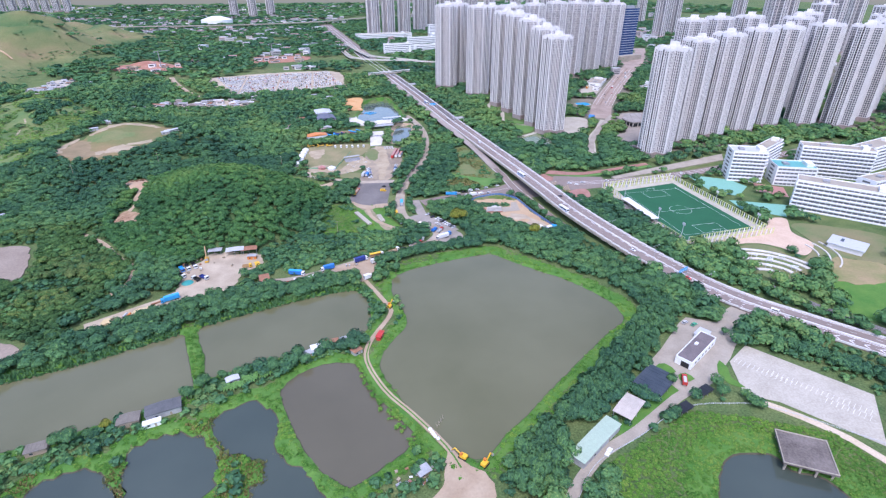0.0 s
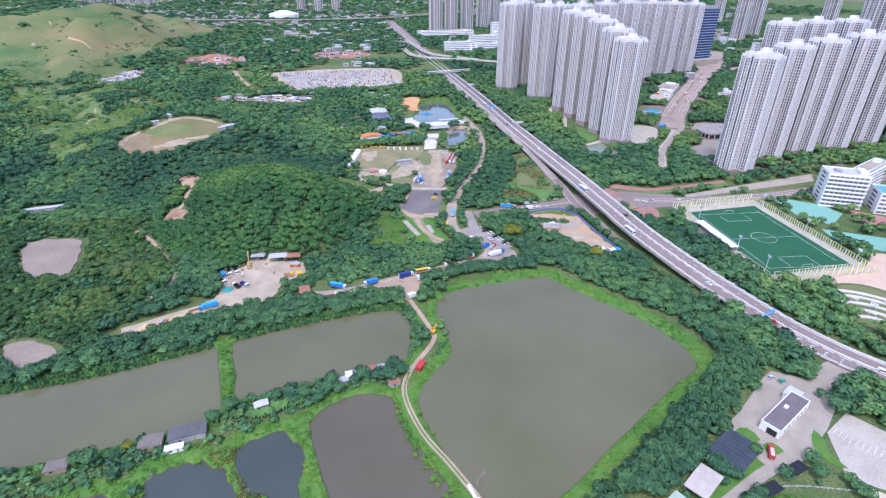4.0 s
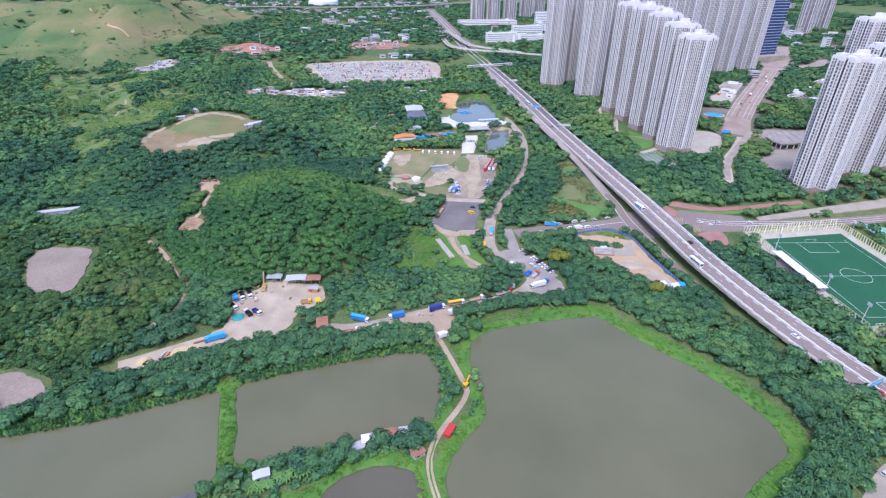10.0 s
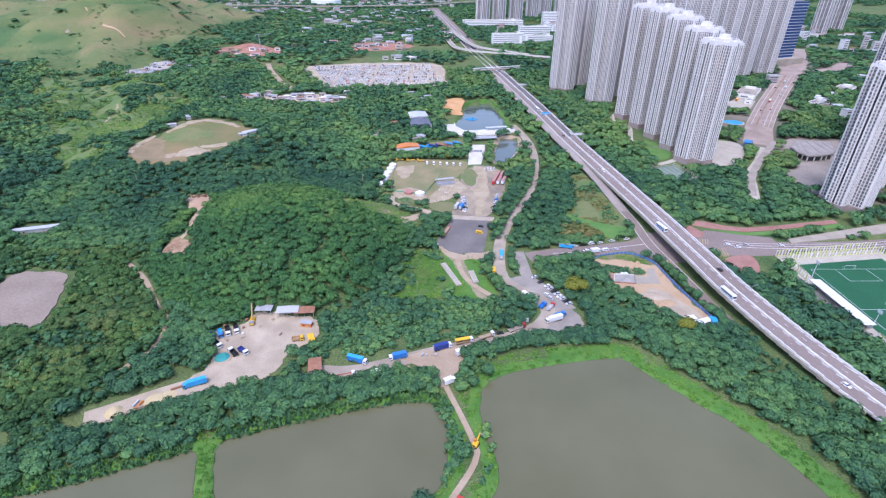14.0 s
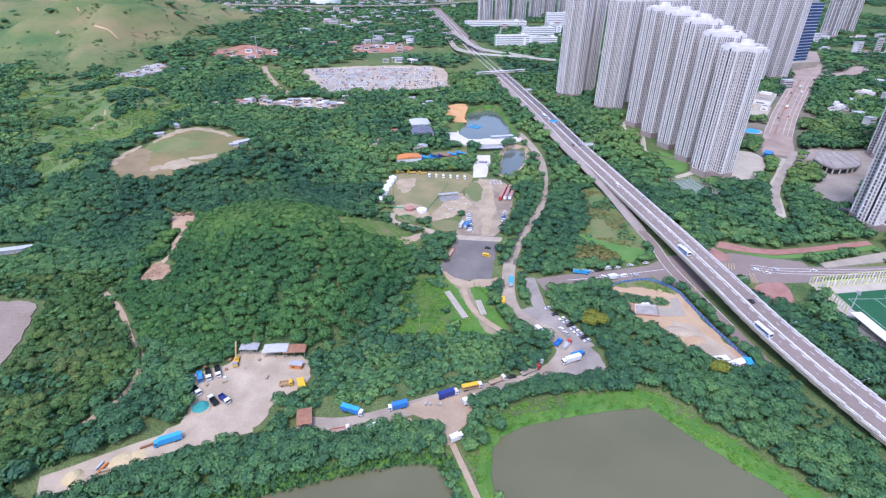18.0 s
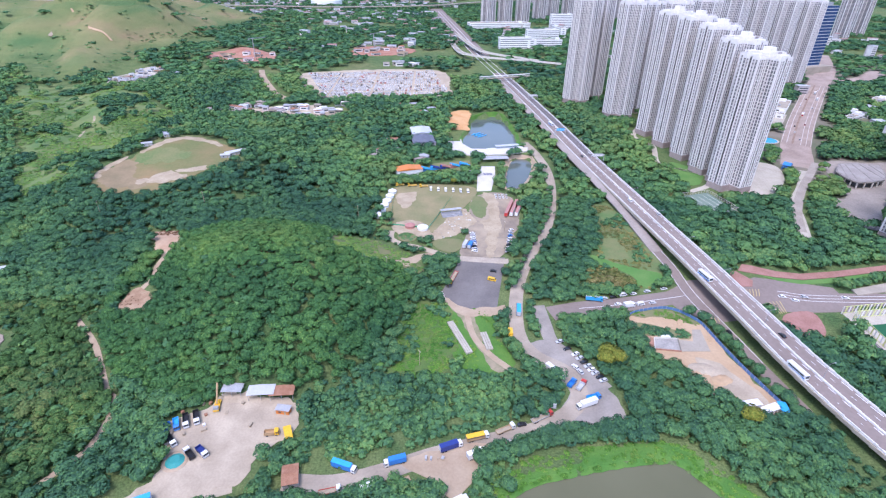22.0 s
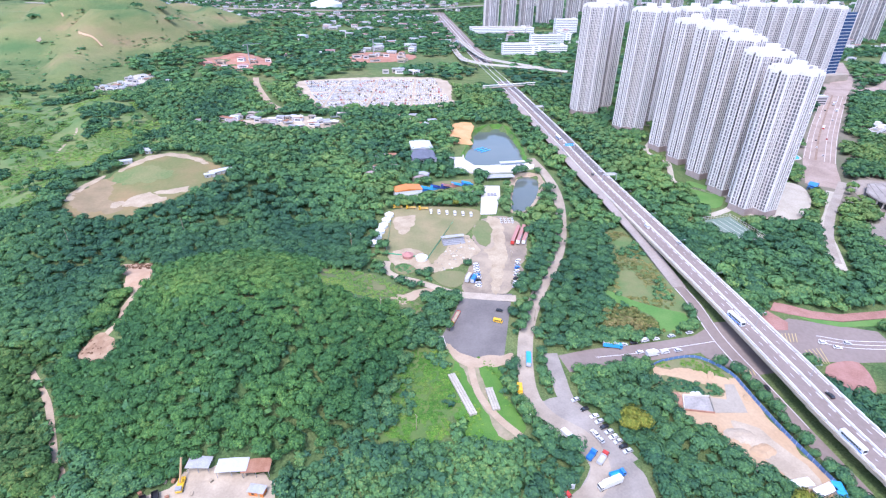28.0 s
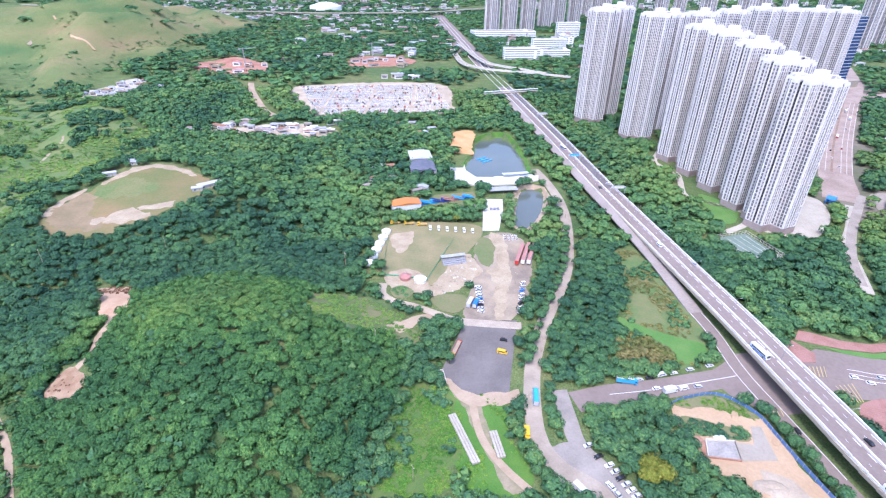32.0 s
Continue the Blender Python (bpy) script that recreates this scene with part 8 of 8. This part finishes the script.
    p5, _ = scatter(-440, 262, -330, 600, 6.4, 15)
    p2, _ = scatter(196, 196, 330, 600, 6.6, 6)
    p3, _ = scatter(330, 230, 900, 1040, 9.5, 7)
    p6, _ = scatter(333, 540, 640, 1000, 6.6, 16)
    p = np.concatenate([p, p2, p3, p4, p5, p6])
    p = p[~is_clear(p)]
    g = hill_grass(p) & (rng.uniform(size=len(p)) < 0.93)
    p = p[~g]
    n = slow_noise(p, 0.012)
    east = (p[:, 0] > 330)
    ok = ~east | (slow_noise(p, 0.03, 2.0) > -0.3)
    p, n = p[ok], n[ok]
    close = (p[:, 0] > -400) & (p[:, 0] < 360) & (p[:, 1] < 730)
    # base tint lifted, more so beyond close, to paint in some haze
    tint = 0.46 + n * 0.75 + 0.3 * slow_noise(p, 0.05, 13.0) + rng.normal(0, 0.1, len(p)) - 0.08 * ((p[:, 1] < 640) & (p[:, 0] < -30))
    wood_mesh("woods", rows_of(p[close], rng, (3.7, 5.6), (6, 9), tint[close]), 1, "broadleaf wood behind the camp and along the highway")
    wood_mesh("woods", rows_of(p[~close], rng, (3.9, 6.2), (6, 9), tint[~close] + 0.06), 2, "broadleaf wood between the camp and the hills")
    # far valley
    p, rng = scatter(-1300, 960, 1600, 2600, 19, 4)
    p = p[~far_clear(p[:, 0], p[:, 1]) & (np.abs(p[:, 0]) < p[:, 1] * 0.95)]
    p = p[~(hill_grass(p) & (rng.uniform(size=len(p)) < 0.95)) & ((p[:, 1] > 1040) | (p[:, 0] < -800) | (p[:, 0] > 330))]
    keep = slow_noise(p, 0.006, 5.0) > -0.25
    p = p[keep]
    n = slow_noise(p, 0.006)
    # far canopy tint raised too: haze brightness put into the leaf colour
    wood_mesh("far_woods", rows_of(p, rng, (9, 13), (7, 11), 0.36 + n * 0.4), 3, "distant dark green woods across the valley")
    p, rng = scatter(-2600, 2600, 2600, 4400, 64, 17)
    p = p[slow_noise(p, 0.003, 5.0) > -0.2]
    wood_mesh("far_woods", rows_of(p, rng, (26, 36), (10, 18), 0.4 + slow_noise(p, 0.004) * 0.4), 3, "dark woods along the far horizon")
    p, rng = scatter(-620, 540, -230, 1010, 4.3, 12)
    p = p[inside(p, PASTURE) & ~is_clear(p)]
    stand, fine = slow_noise(p, 0.016, 4.0), slow_noise(p, 0.06, 9.0)
    shrub = fine + 0.7 * stand > np.where(p[:, 1] > 850, 0.1, -0.25)
    wood_mesh("pasture_scrub", rows_of(p[shrub], rng, (1.6, 3.4), (0.8, 2.0), 0.5 + stand[shrub] * 0.5 + fine[shrub] * 0.3), 3, "bright green scrub over old pasture", PASTURE_LEAF, flat=0.75)
    dark = (slow_noise(p, 0.024, 21.0) > 0.36) | (np.hypot((p[:, 0] + 413) / 30, (p[:, 1] - 881) / 24) + 0.4 * fine < 1)
    wood_mesh("pasture_trees", rows_of(p[dark], rng, (2.4, 4.0), (3.0, 5.5), 0.2 + fine[dark] * 0.4), 2, "dark clumps of small trees on old pasture")
    # dark scrub in the gullies, scattered dots on the slopes
    p, rng = scatter(-1300, 985, -470, 1800, 9, 8)
    p = p[edge_distance(p[:, 0], p[:, 1], HILL_FOOT) < -6]
    here = hills(p[:, 0], p[:, 1])
    around = np.mean([hills(p[:, 0] + 22 * a, p[:, 1] + 22 * c) for a, c in ((1, 0), (-1, 0), (0, 1), (0, -1))], axis=0)
    hollow = around - here
    p = p[(hollow > 1.3 + rng.uniform(-1, 1, len(p))) | (rng.uniform(size=len(p)) < 0.025)]
    wood_mesh("hill_scrub", rows_of(p, rng, (2.2, 5.0), (1.2, 2.8), 0.55), 3, "dark scrub in the gullies of grassy slopes", flat=0.5)


broad_woods()


def tuft_field(name, polys, step, size, mats, label, seed, tint=0.5, edge=None):
    """Blades in tufts over an area: three leaning triangles a tuft."""
    rng = np.random.default_rng(seed)
    V, A = [], []
    for poly in polys:
        line = np.array(poly, float)
        lo, hi = line.min(0), line.max(0)
        n = int((hi[0] - lo[0]) * (hi[1] - lo[1]) / step ** 2)
        q = rng.uniform(lo, hi, (n, 2))
        q = q[edge_distance(q[:, 0], q[:, 1], line) < 0]
        if edge is not None:
            q = q[edge(q)]
        z = ground_z(q[:, 0], q[:, 1])
        t = tint + slow_noise(q, 0.05, 1.0) * 0.5 + rng.normal(0, 0.1, len(q))
        for k in range(3):
            a = rng.uniform(0, 6.283, len(q))
            s = rng.uniform(0.6, 1.4, len(q)) * size
            bx, by = np.cos(a), np.sin(a)
            lean = rng.uniform(-0.7, 0.7, (len(q), 2)) * s[:, None]
            b0 = np.stack([q[:, 0] - bx * s * 0.4, q[:, 1] - by * s * 0.4, z - 0.1], 1)
            b1 = np.stack([q[:, 0] + bx * s * 0.4, q[:, 1] + by * s * 0.4, z - 0.1], 1)
            tp = np.stack([q[:, 0] + lean[:, 0], q[:, 1] + lean[:, 1], z + s], 1)
            V.append(np.stack([b0, b1, tp], 1).reshape(-1, 3))
            A.append(np.repeat(np.clip(t, 0, 1), 3))
    v = np.concatenate(V)
    me = fast_mesh(name, v, np.arange(len(v)).reshape(-1, 3), mats, np.concatenate(A))
    tagged(new(name, me), label, "grass", kind="stuff")


REED = foliage("reed_leaves", (0.054, 0.148, 0.026), (0.08, 0.2, 0.032), (0.118, 0.245, 0.043), (0.17, 0.25, 0.055))
DRYREED = foliage("dry_reed_leaves", (0.1, 0.13, 0.04), (0.19, 0.19, 0.07), (0.27, 0.23, 0.1), (0.33, 0.27, 0.13))


def bank(line, w, name, label, lift=0.1, extra=0.0, mat=None):
    """A grassy bank round a pond: a strip from the water's edge outwards."""
    d = np.roll(line, -1, 0) - np.roll(line, 1, 0)
    d /= np.linalg.norm(d, axis=1)[:, None] + 1e-9
    nrm = np.stack([d[:, 1], -d[:, 0]], 1)
    area = 0.5 * np.sum(line[:, 0] * np.roll(line[:, 1], -1) - np.roll(line[:, 0], -1) * line[:, 1])
    if area < 0:
        nrm = -nrm
    n = len(line)
    rings = []
    rng = np.random.default_rng(n)
    wide = w + extra * ((line[:, 0] > 112) | (line[:, 1] > 334)) + rng.uniform(-1.5, 1.5, n)
    for k, o in enumerate((-1.0, 1.2, 3.0, wide * 0.6, wide)):
        q = line + nrm * (np.zeros(n) + o)[:, None]
        z = ground_z(q[:, 0], q[:, 1]) + (lift if k < 4 else -0.1)
        rings.append(np.stack([q[:, 0], q[:, 1], z], 1))
    v = np.concatenate(rings)
    f = [(r * n + i, (r + 1) * n + i, (r + 1) * n + (i + 1) % n, r * n + (i + 1) % n) for r in range(4) for i in range(n)]
    if area > 0:
        f = [q[::-1] for q in f]
    f = [q[::-1] for q in f]
    tagged(mesh_object(name, v, f, mat or LUSH), label, "bank", kind="structure")
    return nrm


for i, k in enumerate(PONDS):
    if k in ("angling", "canal"):
        bank(POND_LINE[k], 5.0, "pond_bank", "bare brown bank of the small pond" if k == "canal" else "grass bank of the angling pond", 0.12, 0.0, DIRT if k == "canal" else LUSH)
        continue
    bank(POND_LINE[k], {"large": 8.0, "upper": 7.0, "west": 7.0, "middle": 8.0, "pier": 14.0}.get(k, 9.0), "pond_bank", "lush green grass bank of the pond", 0.08 + 0.035 * i, 6.0 if k == "large" else 0.0)


MUD = surface("dark_bank_mud", (0.05, 0.045, 0.03), (0.09, 0.08, 0.05), 0.3, 2)


def mud_edge(line, lift):
    """A narrow dark strip of wet mud at the water's edge."""
    d = np.roll(line, -1, 0) - np.roll(line, 1, 0)
    d /= np.linalg.norm(d, axis=1)[:, None] + 1e-9
    nrm = np.stack([d[:, 1], -d[:, 0]], 1)
    area = 0.5 * np.sum(line[:, 0] * np.roll(line[:, 1], -1) - np.roll(line[:, 0], -1) * line[:, 1])
    nrm = nrm if area > 0 else -nrm
    n = len(line)
    rings = []
    for o in (-0.8, -0.2, 0.15):
        q = line + nrm * o
        rings.append(np.stack([q[:, 0], q[:, 1], ground_z(q[:, 0], q[:, 1]) + lift], 1))
    f = [(r * n + i, (r + 1) * n + i, (r + 1) * n + (i + 1) % n, r * n + (i + 1) % n) for r in range(2) for i in range(n)]
    tagged(mesh_object("mud_edge", np.concatenate(rings), [q[::-1] for q in f] if area < 0 else f, MUD), "dark wet mud along the water's edge", "bank", kind="structure")


for i, k in enumerate(PONDS):
    if k not in ("angling", "canal"):
        mud_edge(POND_LINE[k], 0.16 + 0.035 * i)


def near_pond(lo, hi, keys):
    def test(q):
        d = np.min([edge_distance(q[:, 0], q[:, 1], POND_LINE[k]) for k in keys], axis=0)
        return (d > lo) & (d < hi)
    return test


TRACK = spline([(6, 325), (19, 286), (19, 274), (5, 251), (2, 235), (9, 211), (20, 192), (31, 171), (37, 152), (30, 130)], False)


def near_clear_track(q):
    return np.min([np.hypot(q[:, 0] - x, q[:, 1] - y) for x, y in TRACK], axis=0) < 3.4


ALL_PONDS = [k for k in PONDS if k not in ("angling", "canal")]


def clumps(name, poly, step, r, h, tint, label, seed, test, mat, dens=1.0):
    """Low leafy clumps over an area."""
    lo, hi = np.min(poly, 0), np.max(poly, 0)
    p, rng = scatter(lo[0], lo[1], hi[0], hi[1], step, seed)
    p = p[inside(p, poly)]
    p = p[test(p)]
    p = p[rng.uniform(size=len(p)) < dens]
    rows = rows_of(p, rng, r, h, tint + slow_noise(p, 0.06, 2.0) * 0.5)
    me = wood_mesh(name, rows, 2, label, mat, "grass", 0.7 if h[1] < 1.7 else 0.25)
    me.location.z = -0.35


clumps("bank_grass", [(-310, 100), (190, 100), (190, 360), (-310, 360)], 2.0, (0.8, 1.5), (0.4, 0.9), 0.5, "lush green grass on the pond banks", 31, lambda q: near_pond(1.0, 12.0, ["large"])(q) & ~near_clear_track(q), REED, 0.75)
clumps("bank_grass", [(-310, 100), (60, 100), (60, 330), (-310, 330)], 2.2, (0.9, 1.7), (0.6, 1.3), 0.48, "rough green growth on the pond dykes", 36, lambda q: near_pond(0.8, 9.0, [k for k in ALL_PONDS if k not in ("large", "pier")])(q) & ~near_clear_track(q), REED, 0.8)
BRUSH = foliage("dead_brush_twigs", (0.09, 0.045, 0.025), (0.16, 0.08, 0.045), (0.24, 0.14, 0.085), (0.3, 0.19, 0.12))
clumps("brush_heap", [(-205, 521), (-192, 522), (-180, 519), (-178, 512), (-190, 512), (-200, 514)], 1.5, (0.7, 1.4), (0.5, 1.3), 0.45, "heap of cut reddish brushwood on the hill", 61, lambda q: q[:, 0] < 1e9, BRUSH, 0.9)
clumps("brush_heap", [(-188, 444), (-184, 456), (-176, 452), (-172, 440), (-181, 437)], 1.9, (0.6, 1.2), (0.4, 1.0), 0.5, "heap of cut reddish brushwood on the hill", 62, lambda q: q[:, 0] < 1e9, BRUSH, 0.6)
clumps("site_weeds", SITE_WEEDS, 1.5, (0.8, 1.9), (0.7, 2.2), 0.4, "weeds and bushes on the building site", 38, lambda q: slow_noise(q, 0.12, 2.0) > -0.3, None)
clumps("site_weeds", SITE_BANK, 1.5, (0.7, 1.5), (0.5, 1.3), 0.7, "bright weeds along the site hoarding", 63, lambda q: (q[:, 0] > 134) | (slow_noise(q, 0.15, 2.0) > 0.1), REED)
clumps("island_shrubs", [(-28, 538), (-20, 542), (-13, 536), (-17, 529), (-25, 530)], 1.6, (0.8, 1.5), (0.6, 1.4), 0.45, "low shrubs planted on the camp island", 64, lambda q: slow_noise(q, 0.15, 2.0) > -0.35, None)
clumps("camp_weeds", [(-68, 520), (-46, 524), (-33, 521), (-16, 510), (-22, 502), (-8, 494), (-4, 486), (-13, 478), (-26, 482), (-44, 475), (-62, 474), (-74, 498)], 2.2, (0.8, 2.0), (0.5, 1.5), 0.55, "weeds and bushes on the rough slope", 39, lambda q: slow_noise(q, 0.06, 5.0) > -0.3, PASTURE_LEAF)
clumps("bushes", [(-190, 203), (-148, 206), (-131, 210), (-115, 217), (-96, 226), (-86, 236), (-78, 238), (-57, 241), (-28, 249), (-10, 253), (-8, 247), (-40, 235), (-75, 221), (-100, 209), (-130, 197), (-190, 188)], 3.0, (1.2, 2.6), (1.2, 3.2), 0.42, "green bushes along the pond dyke", 42, lambda q: ~hut_clear(q[:, 0], q[:, 1]) & (slow_noise(q, 0.05, 4.0) > -0.18), None)
for i, area in enumerate(([(3, 304), (9, 313), (15, 296), (15, 270), (6, 257), (4, 262), (9, 277), (8, 292)], [(22, 264), (26, 272), (29, 284), (25, 296), (23, 282), (19, 268)], [(12, 318), (24, 326), (32, 334), (28, 340), (16, 332)])):
    clumps("bushes", area, 2.6, (1.2, 2.4), (1.2, 3.0), 0.42, "green bushes beside the dyke track", 43 + i, lambda q: ~hut_clear(q[:, 0], q[:, 1]), None)
clumps("bushes", [(-62, 336), (-40, 341), (-10, 349), (30, 362), (48, 374), (44, 396), (20, 398), (-4, 388), (-26, 386), (-58, 390)], 2.6, (1.3, 2.9), (1.3, 3.4), 0.5, "bright green bushes north of the lane", 50, lambda q: ~near_clear(q[:, 0], q[:, 1]) & (slow_noise(q, 0.05, 8.0) > -0.3), None)
clumps("reed_bed", [(74, 122), (92, 145), (120, 155), (150, 166), (172, 158), (205, 140), (214, 100), (90, 100)], 1.65, (0.7, 1.4), (0.6, 1.5), 0.6, "tall green reeds inside the curved lane", 32, near_pond(0.3, 90, ["pier"]), REED)
MOWN = [(113, 511), (127, 500), (142, 492), (154, 487), (151, 477), (140, 471), (133, 472), (134, 482), (126, 492), (112, 501)]
clumps("meadow_grass", [(3, 456), (13, 436), (6, 396), (-8, 390), (-22, 396), (-21, 422), (-13, 450)], 2.1, (1.0, 2.0), (0.5, 1.0), 0.66, "uneven meadow grass below the hill", 35, lambda q: slow_noise(q, 0.08, 3.0) > -0.3, REED)
clumps("meadow_grass", [(136, 591), (149, 587), (155, 548), (155, 505), (154, 488), (144, 471), (112, 466), (98, 472), (106, 490), (117, 510), (127, 550)], 3.0, (1.0, 2.4), (0.6, 1.6), 0.3, "uneven meadow grass beside the slip road", 37, lambda q: (slow_noise(q, 0.05, 3.0) > -0.12) & ~inside(q, MOWN), DRYREED)
clumps("bushes", [(136, 591), (149, 587), (155, 548), (155, 505), (154, 488), (144, 471), (112, 466), (98, 472), (106, 490), (117, 510), (127, 550)], 4.0, (1.4, 2.8), (1.5, 3.4), 0.4, "green bushes on the grassy triangle", 40, lambda q: (slow_noise(q, 0.04, 9.0) > 0.08) & ~inside(q, MOWN), None)
clumps("meadow_grass", [(5, 454), (34, 447), (35, 424), (43, 405), (42, 398), (33, 392), (22, 391), (12, 400), (7, 423)], 2.3, (0.8, 1.6), (0.4, 1.0), 0.6, "uneven grass round the concrete beams", 48, lambda q: ~inside(q, [(6, 455), (20, 453), (33, 432), (34, 416), (46, 400), (38, 392), (26, 391), (21, 414), (11, 430)]), REED)
clumps("dry_bushes", [(104, 492), (115, 495), (125, 490), (132, 481), (131, 472), (120, 468), (107, 469), (100, 476)], 2.2, (1.5, 2.8), (1.4, 3.0), 0.3, "yellowish brown bushes on the grassy triangle", 47, lambda q: slow_noise(q, 0.2, 4.0) > -0.5, DRYREED)
clumps("bushes", [(3, 456), (13, 436), (6, 396), (-8, 390), (-24, 396), (-24, 422), (-13, 450)], 4.0, (1.4, 2.8), (1.2, 3.0), 0.5, "green bushes in the meadow", 41, lambda q: slow_noise(q, 0.05, 6.0) > 0.22, None)
tuft_field("dry_reeds", [[(-80, 130), (-60, 130), (-38, 182), (-58, 190), (-72, 200), (-62, 172)], [(-112, 130), (-96, 140), (-98, 180), (-106, 192), (-112, 184)], [(-150, 150), (-136, 190), (-140, 195), (-160, 170)], [(-76, 198), (-66, 212), (-84, 208)]], 0.9, 1.1, DRYREED, "straw-coloured dry reeds between ponds", 33, 0.5, near_pond(-1.5, 12, ["reed_east", "reed_mid", "reed_west"]))
tuft_field("shore_reeds", [[(-310, 190), (10, 250), (10, 315), (-310, 300)]], 1.0, 1.8, LEAF, "dark reeds along the far shore", 34, 0.5, lambda q: near_pond(-1.0, 6.0, ["west", "upper"])(q) & (q[:, 1] > 256 + (q[:, 0] + 100) * 0.22) & (q[:, 0] < 8) & ((np.abs(q[:, 0] + 92) > 11) | (q[:, 1] > 288)))


def single_tree(kind, seed):
    """A tree as a thing: tapered trunk with limbs, and a leafy crown."""
    rng = random.Random(seed)
    t = thing("tree", "broadleaf tree with a rounded green crown", "tree", "standing trees")
    h = 7.0
    b = Build().cyl(0, 0, 0, 0.32, h * 0.45, "z", 7, 0.2)
    for k in range(5):
        a = k * 1.26 + rng.uniform(-0.3, 0.3)
        b.beam((0, 0, h * (0.25 + 0.04 * k)), (1.7 * math.cos(a), 1.7 * math.sin(a), h * (0.52 + 0.05 * k)), 0.16)
    part("trunk", b, BARK, t)
    v, f, a, sh = crown_arrays(seed, 420, 2, 11)
    v = v * np.array([3.3, 3.3, h * 0.62]) + np.array([0, 0, h * 0.3])
    me = fast_mesh("crown", v, f, LEAF if kind == 0 else WARM, np.clip(a + (0.45 if kind == 0 else 0.85), 0, 1))
    soften(me, sh)
    part("crown", me, None, t)
    return t


WARM = foliage("yellow_green_leaves", (0.06, 0.1, 0.02), (0.12, 0.17, 0.03), (0.18, 0.22, 0.04), (0.26, 0.26, 0.05))


def stand_trees():
    rng = random.Random(3)
    kinds = [single_tree(0, 100 + i) for i in range(4)] + [single_tree(1, 120)]
    tagged(kinds[4], "tree with a yellow-green crown")
    spots = []
    for q in spline([(60, 470), (74, 505), (98, 560), (112, 612)], False, 6.5):
        spots += [(q[0] + 9, q[1] - 2), (q[0] - 9, q[1] + 2)]
    for q in spline([(-30, 634), (0, 632), (36, 632)], False, 4.2):
        spots.append((q[0], q[1]))
    for q in spline([(162.5, 432), (164.5, 410), (167, 390), (172, 364)], False, 6):
        spots.append((q[0], q[1]))
    for q in spline([(243, 400), (246, 344), (253, 301), (265, 258), (279, 224), (300, 188)], False, 6):
        spots.append((q[0] - 7, q[1]))
    for x, y in ((-35, 246), (-40, 240), (-47, 238), (-55, 240), (-30, 240), (-72, 238), (-80, 232), (-86, 226), (-118, 214), (-124, 210), (-130, 207), (-136, 208), (-6, 249), (22, 318), (30, 326), (170, 172), (205, 214), (212, 210), (218, 205), (224, 196), (150, 184), (8, 470), (5, 480), (10, 490), (16, 500), (-36, 560), (-40, 566), (-44, 574)):
        spots.append((x, y))
    first = set()
    for i, (x, y) in enumerate(spots):
        k = rng.choices(range(5), (5, 5, 4, 4, 1))[0]
        s = rng.uniform(0.7, 1.25)
        m = pose(x + rng.uniform(-0.8, 0.8), y + rng.uniform(-0.8, 0.8), float(ground_z(np.array([float(x)]), np.array([float(y)]))[0]) - 0.1, 0, 0, rng.uniform(0, 360))
        if k not in first:
            first.add(k)
            ob = kinds[k]
            ob.matrix_world = m
        else:
            ob = copy_thing(kinds[k], m)
        ob.scale = (s, s, s * rng.uniform(0.85, 1.15))
    for i in range(4):
        big = copy_thing(kinds[4], pose(*((92, 404, 0), (96, 400, 0), (90, 399, 0), (146, 360, 0))[i]))
        big.scale = (1.5, 1.5, 1.5)
    for i, k in enumerate(kinds):
        if i not in first:
            k.matrix_world = pose(100 + i * 5, 395, 0)


stand_trees()


def banana_plants():
    rng = random.Random(9)
    b = thing("banana_plant", "banana plant with broad arching leaves", "banana plant", "banana plants")
    part("stem", Build().cyl(0, 0, 0, 0.16, 2.0, "z", 6, 0.1), BARK, b)
    for k in range(8):
        a = k * 0.785
        c, s = math.cos(a), math.sin(a)
        pts = []
        for r, z, w in ((0.1, 2.0, 0.1), (0.9, 2.9, 0.34), (1.8, 2.7, 0.3), (2.4, 1.9, 0.04)):
            pts += [(c * r - s * w, s * r + c * w, z), (c * r, s * r, z - 0.06), (c * r + s * w, s * r - c * w, z)]
        fs = []
        for i in range(3):
            for j in range(2):
                fs.append((i * 3 + j, i * 3 + j + 1, i * 3 + j + 4, i * 3 + j + 3))
        part("leaf", Build().add(pts, fs), paint("banana_leaf", (0.11, 0.24, 0.05), 0.5), b)
    spots = [(-68 + i * 0.9 + rng.uniform(-1, 1), 227 + i * 0.4 + rng.uniform(-2, 2)) for i in range(22)] + [(-30 + rng.uniform(-6, 6), 402 + rng.uniform(-5, 5)) for _ in range(10)]
    for i, (x, y) in enumerate(spots):
        m = pose(x, y, 0, 0, 0, rng.uniform(0, 360))
        if i:
            copy_thing(b, m)
        else:
            b.matrix_world = m


banana_plants()
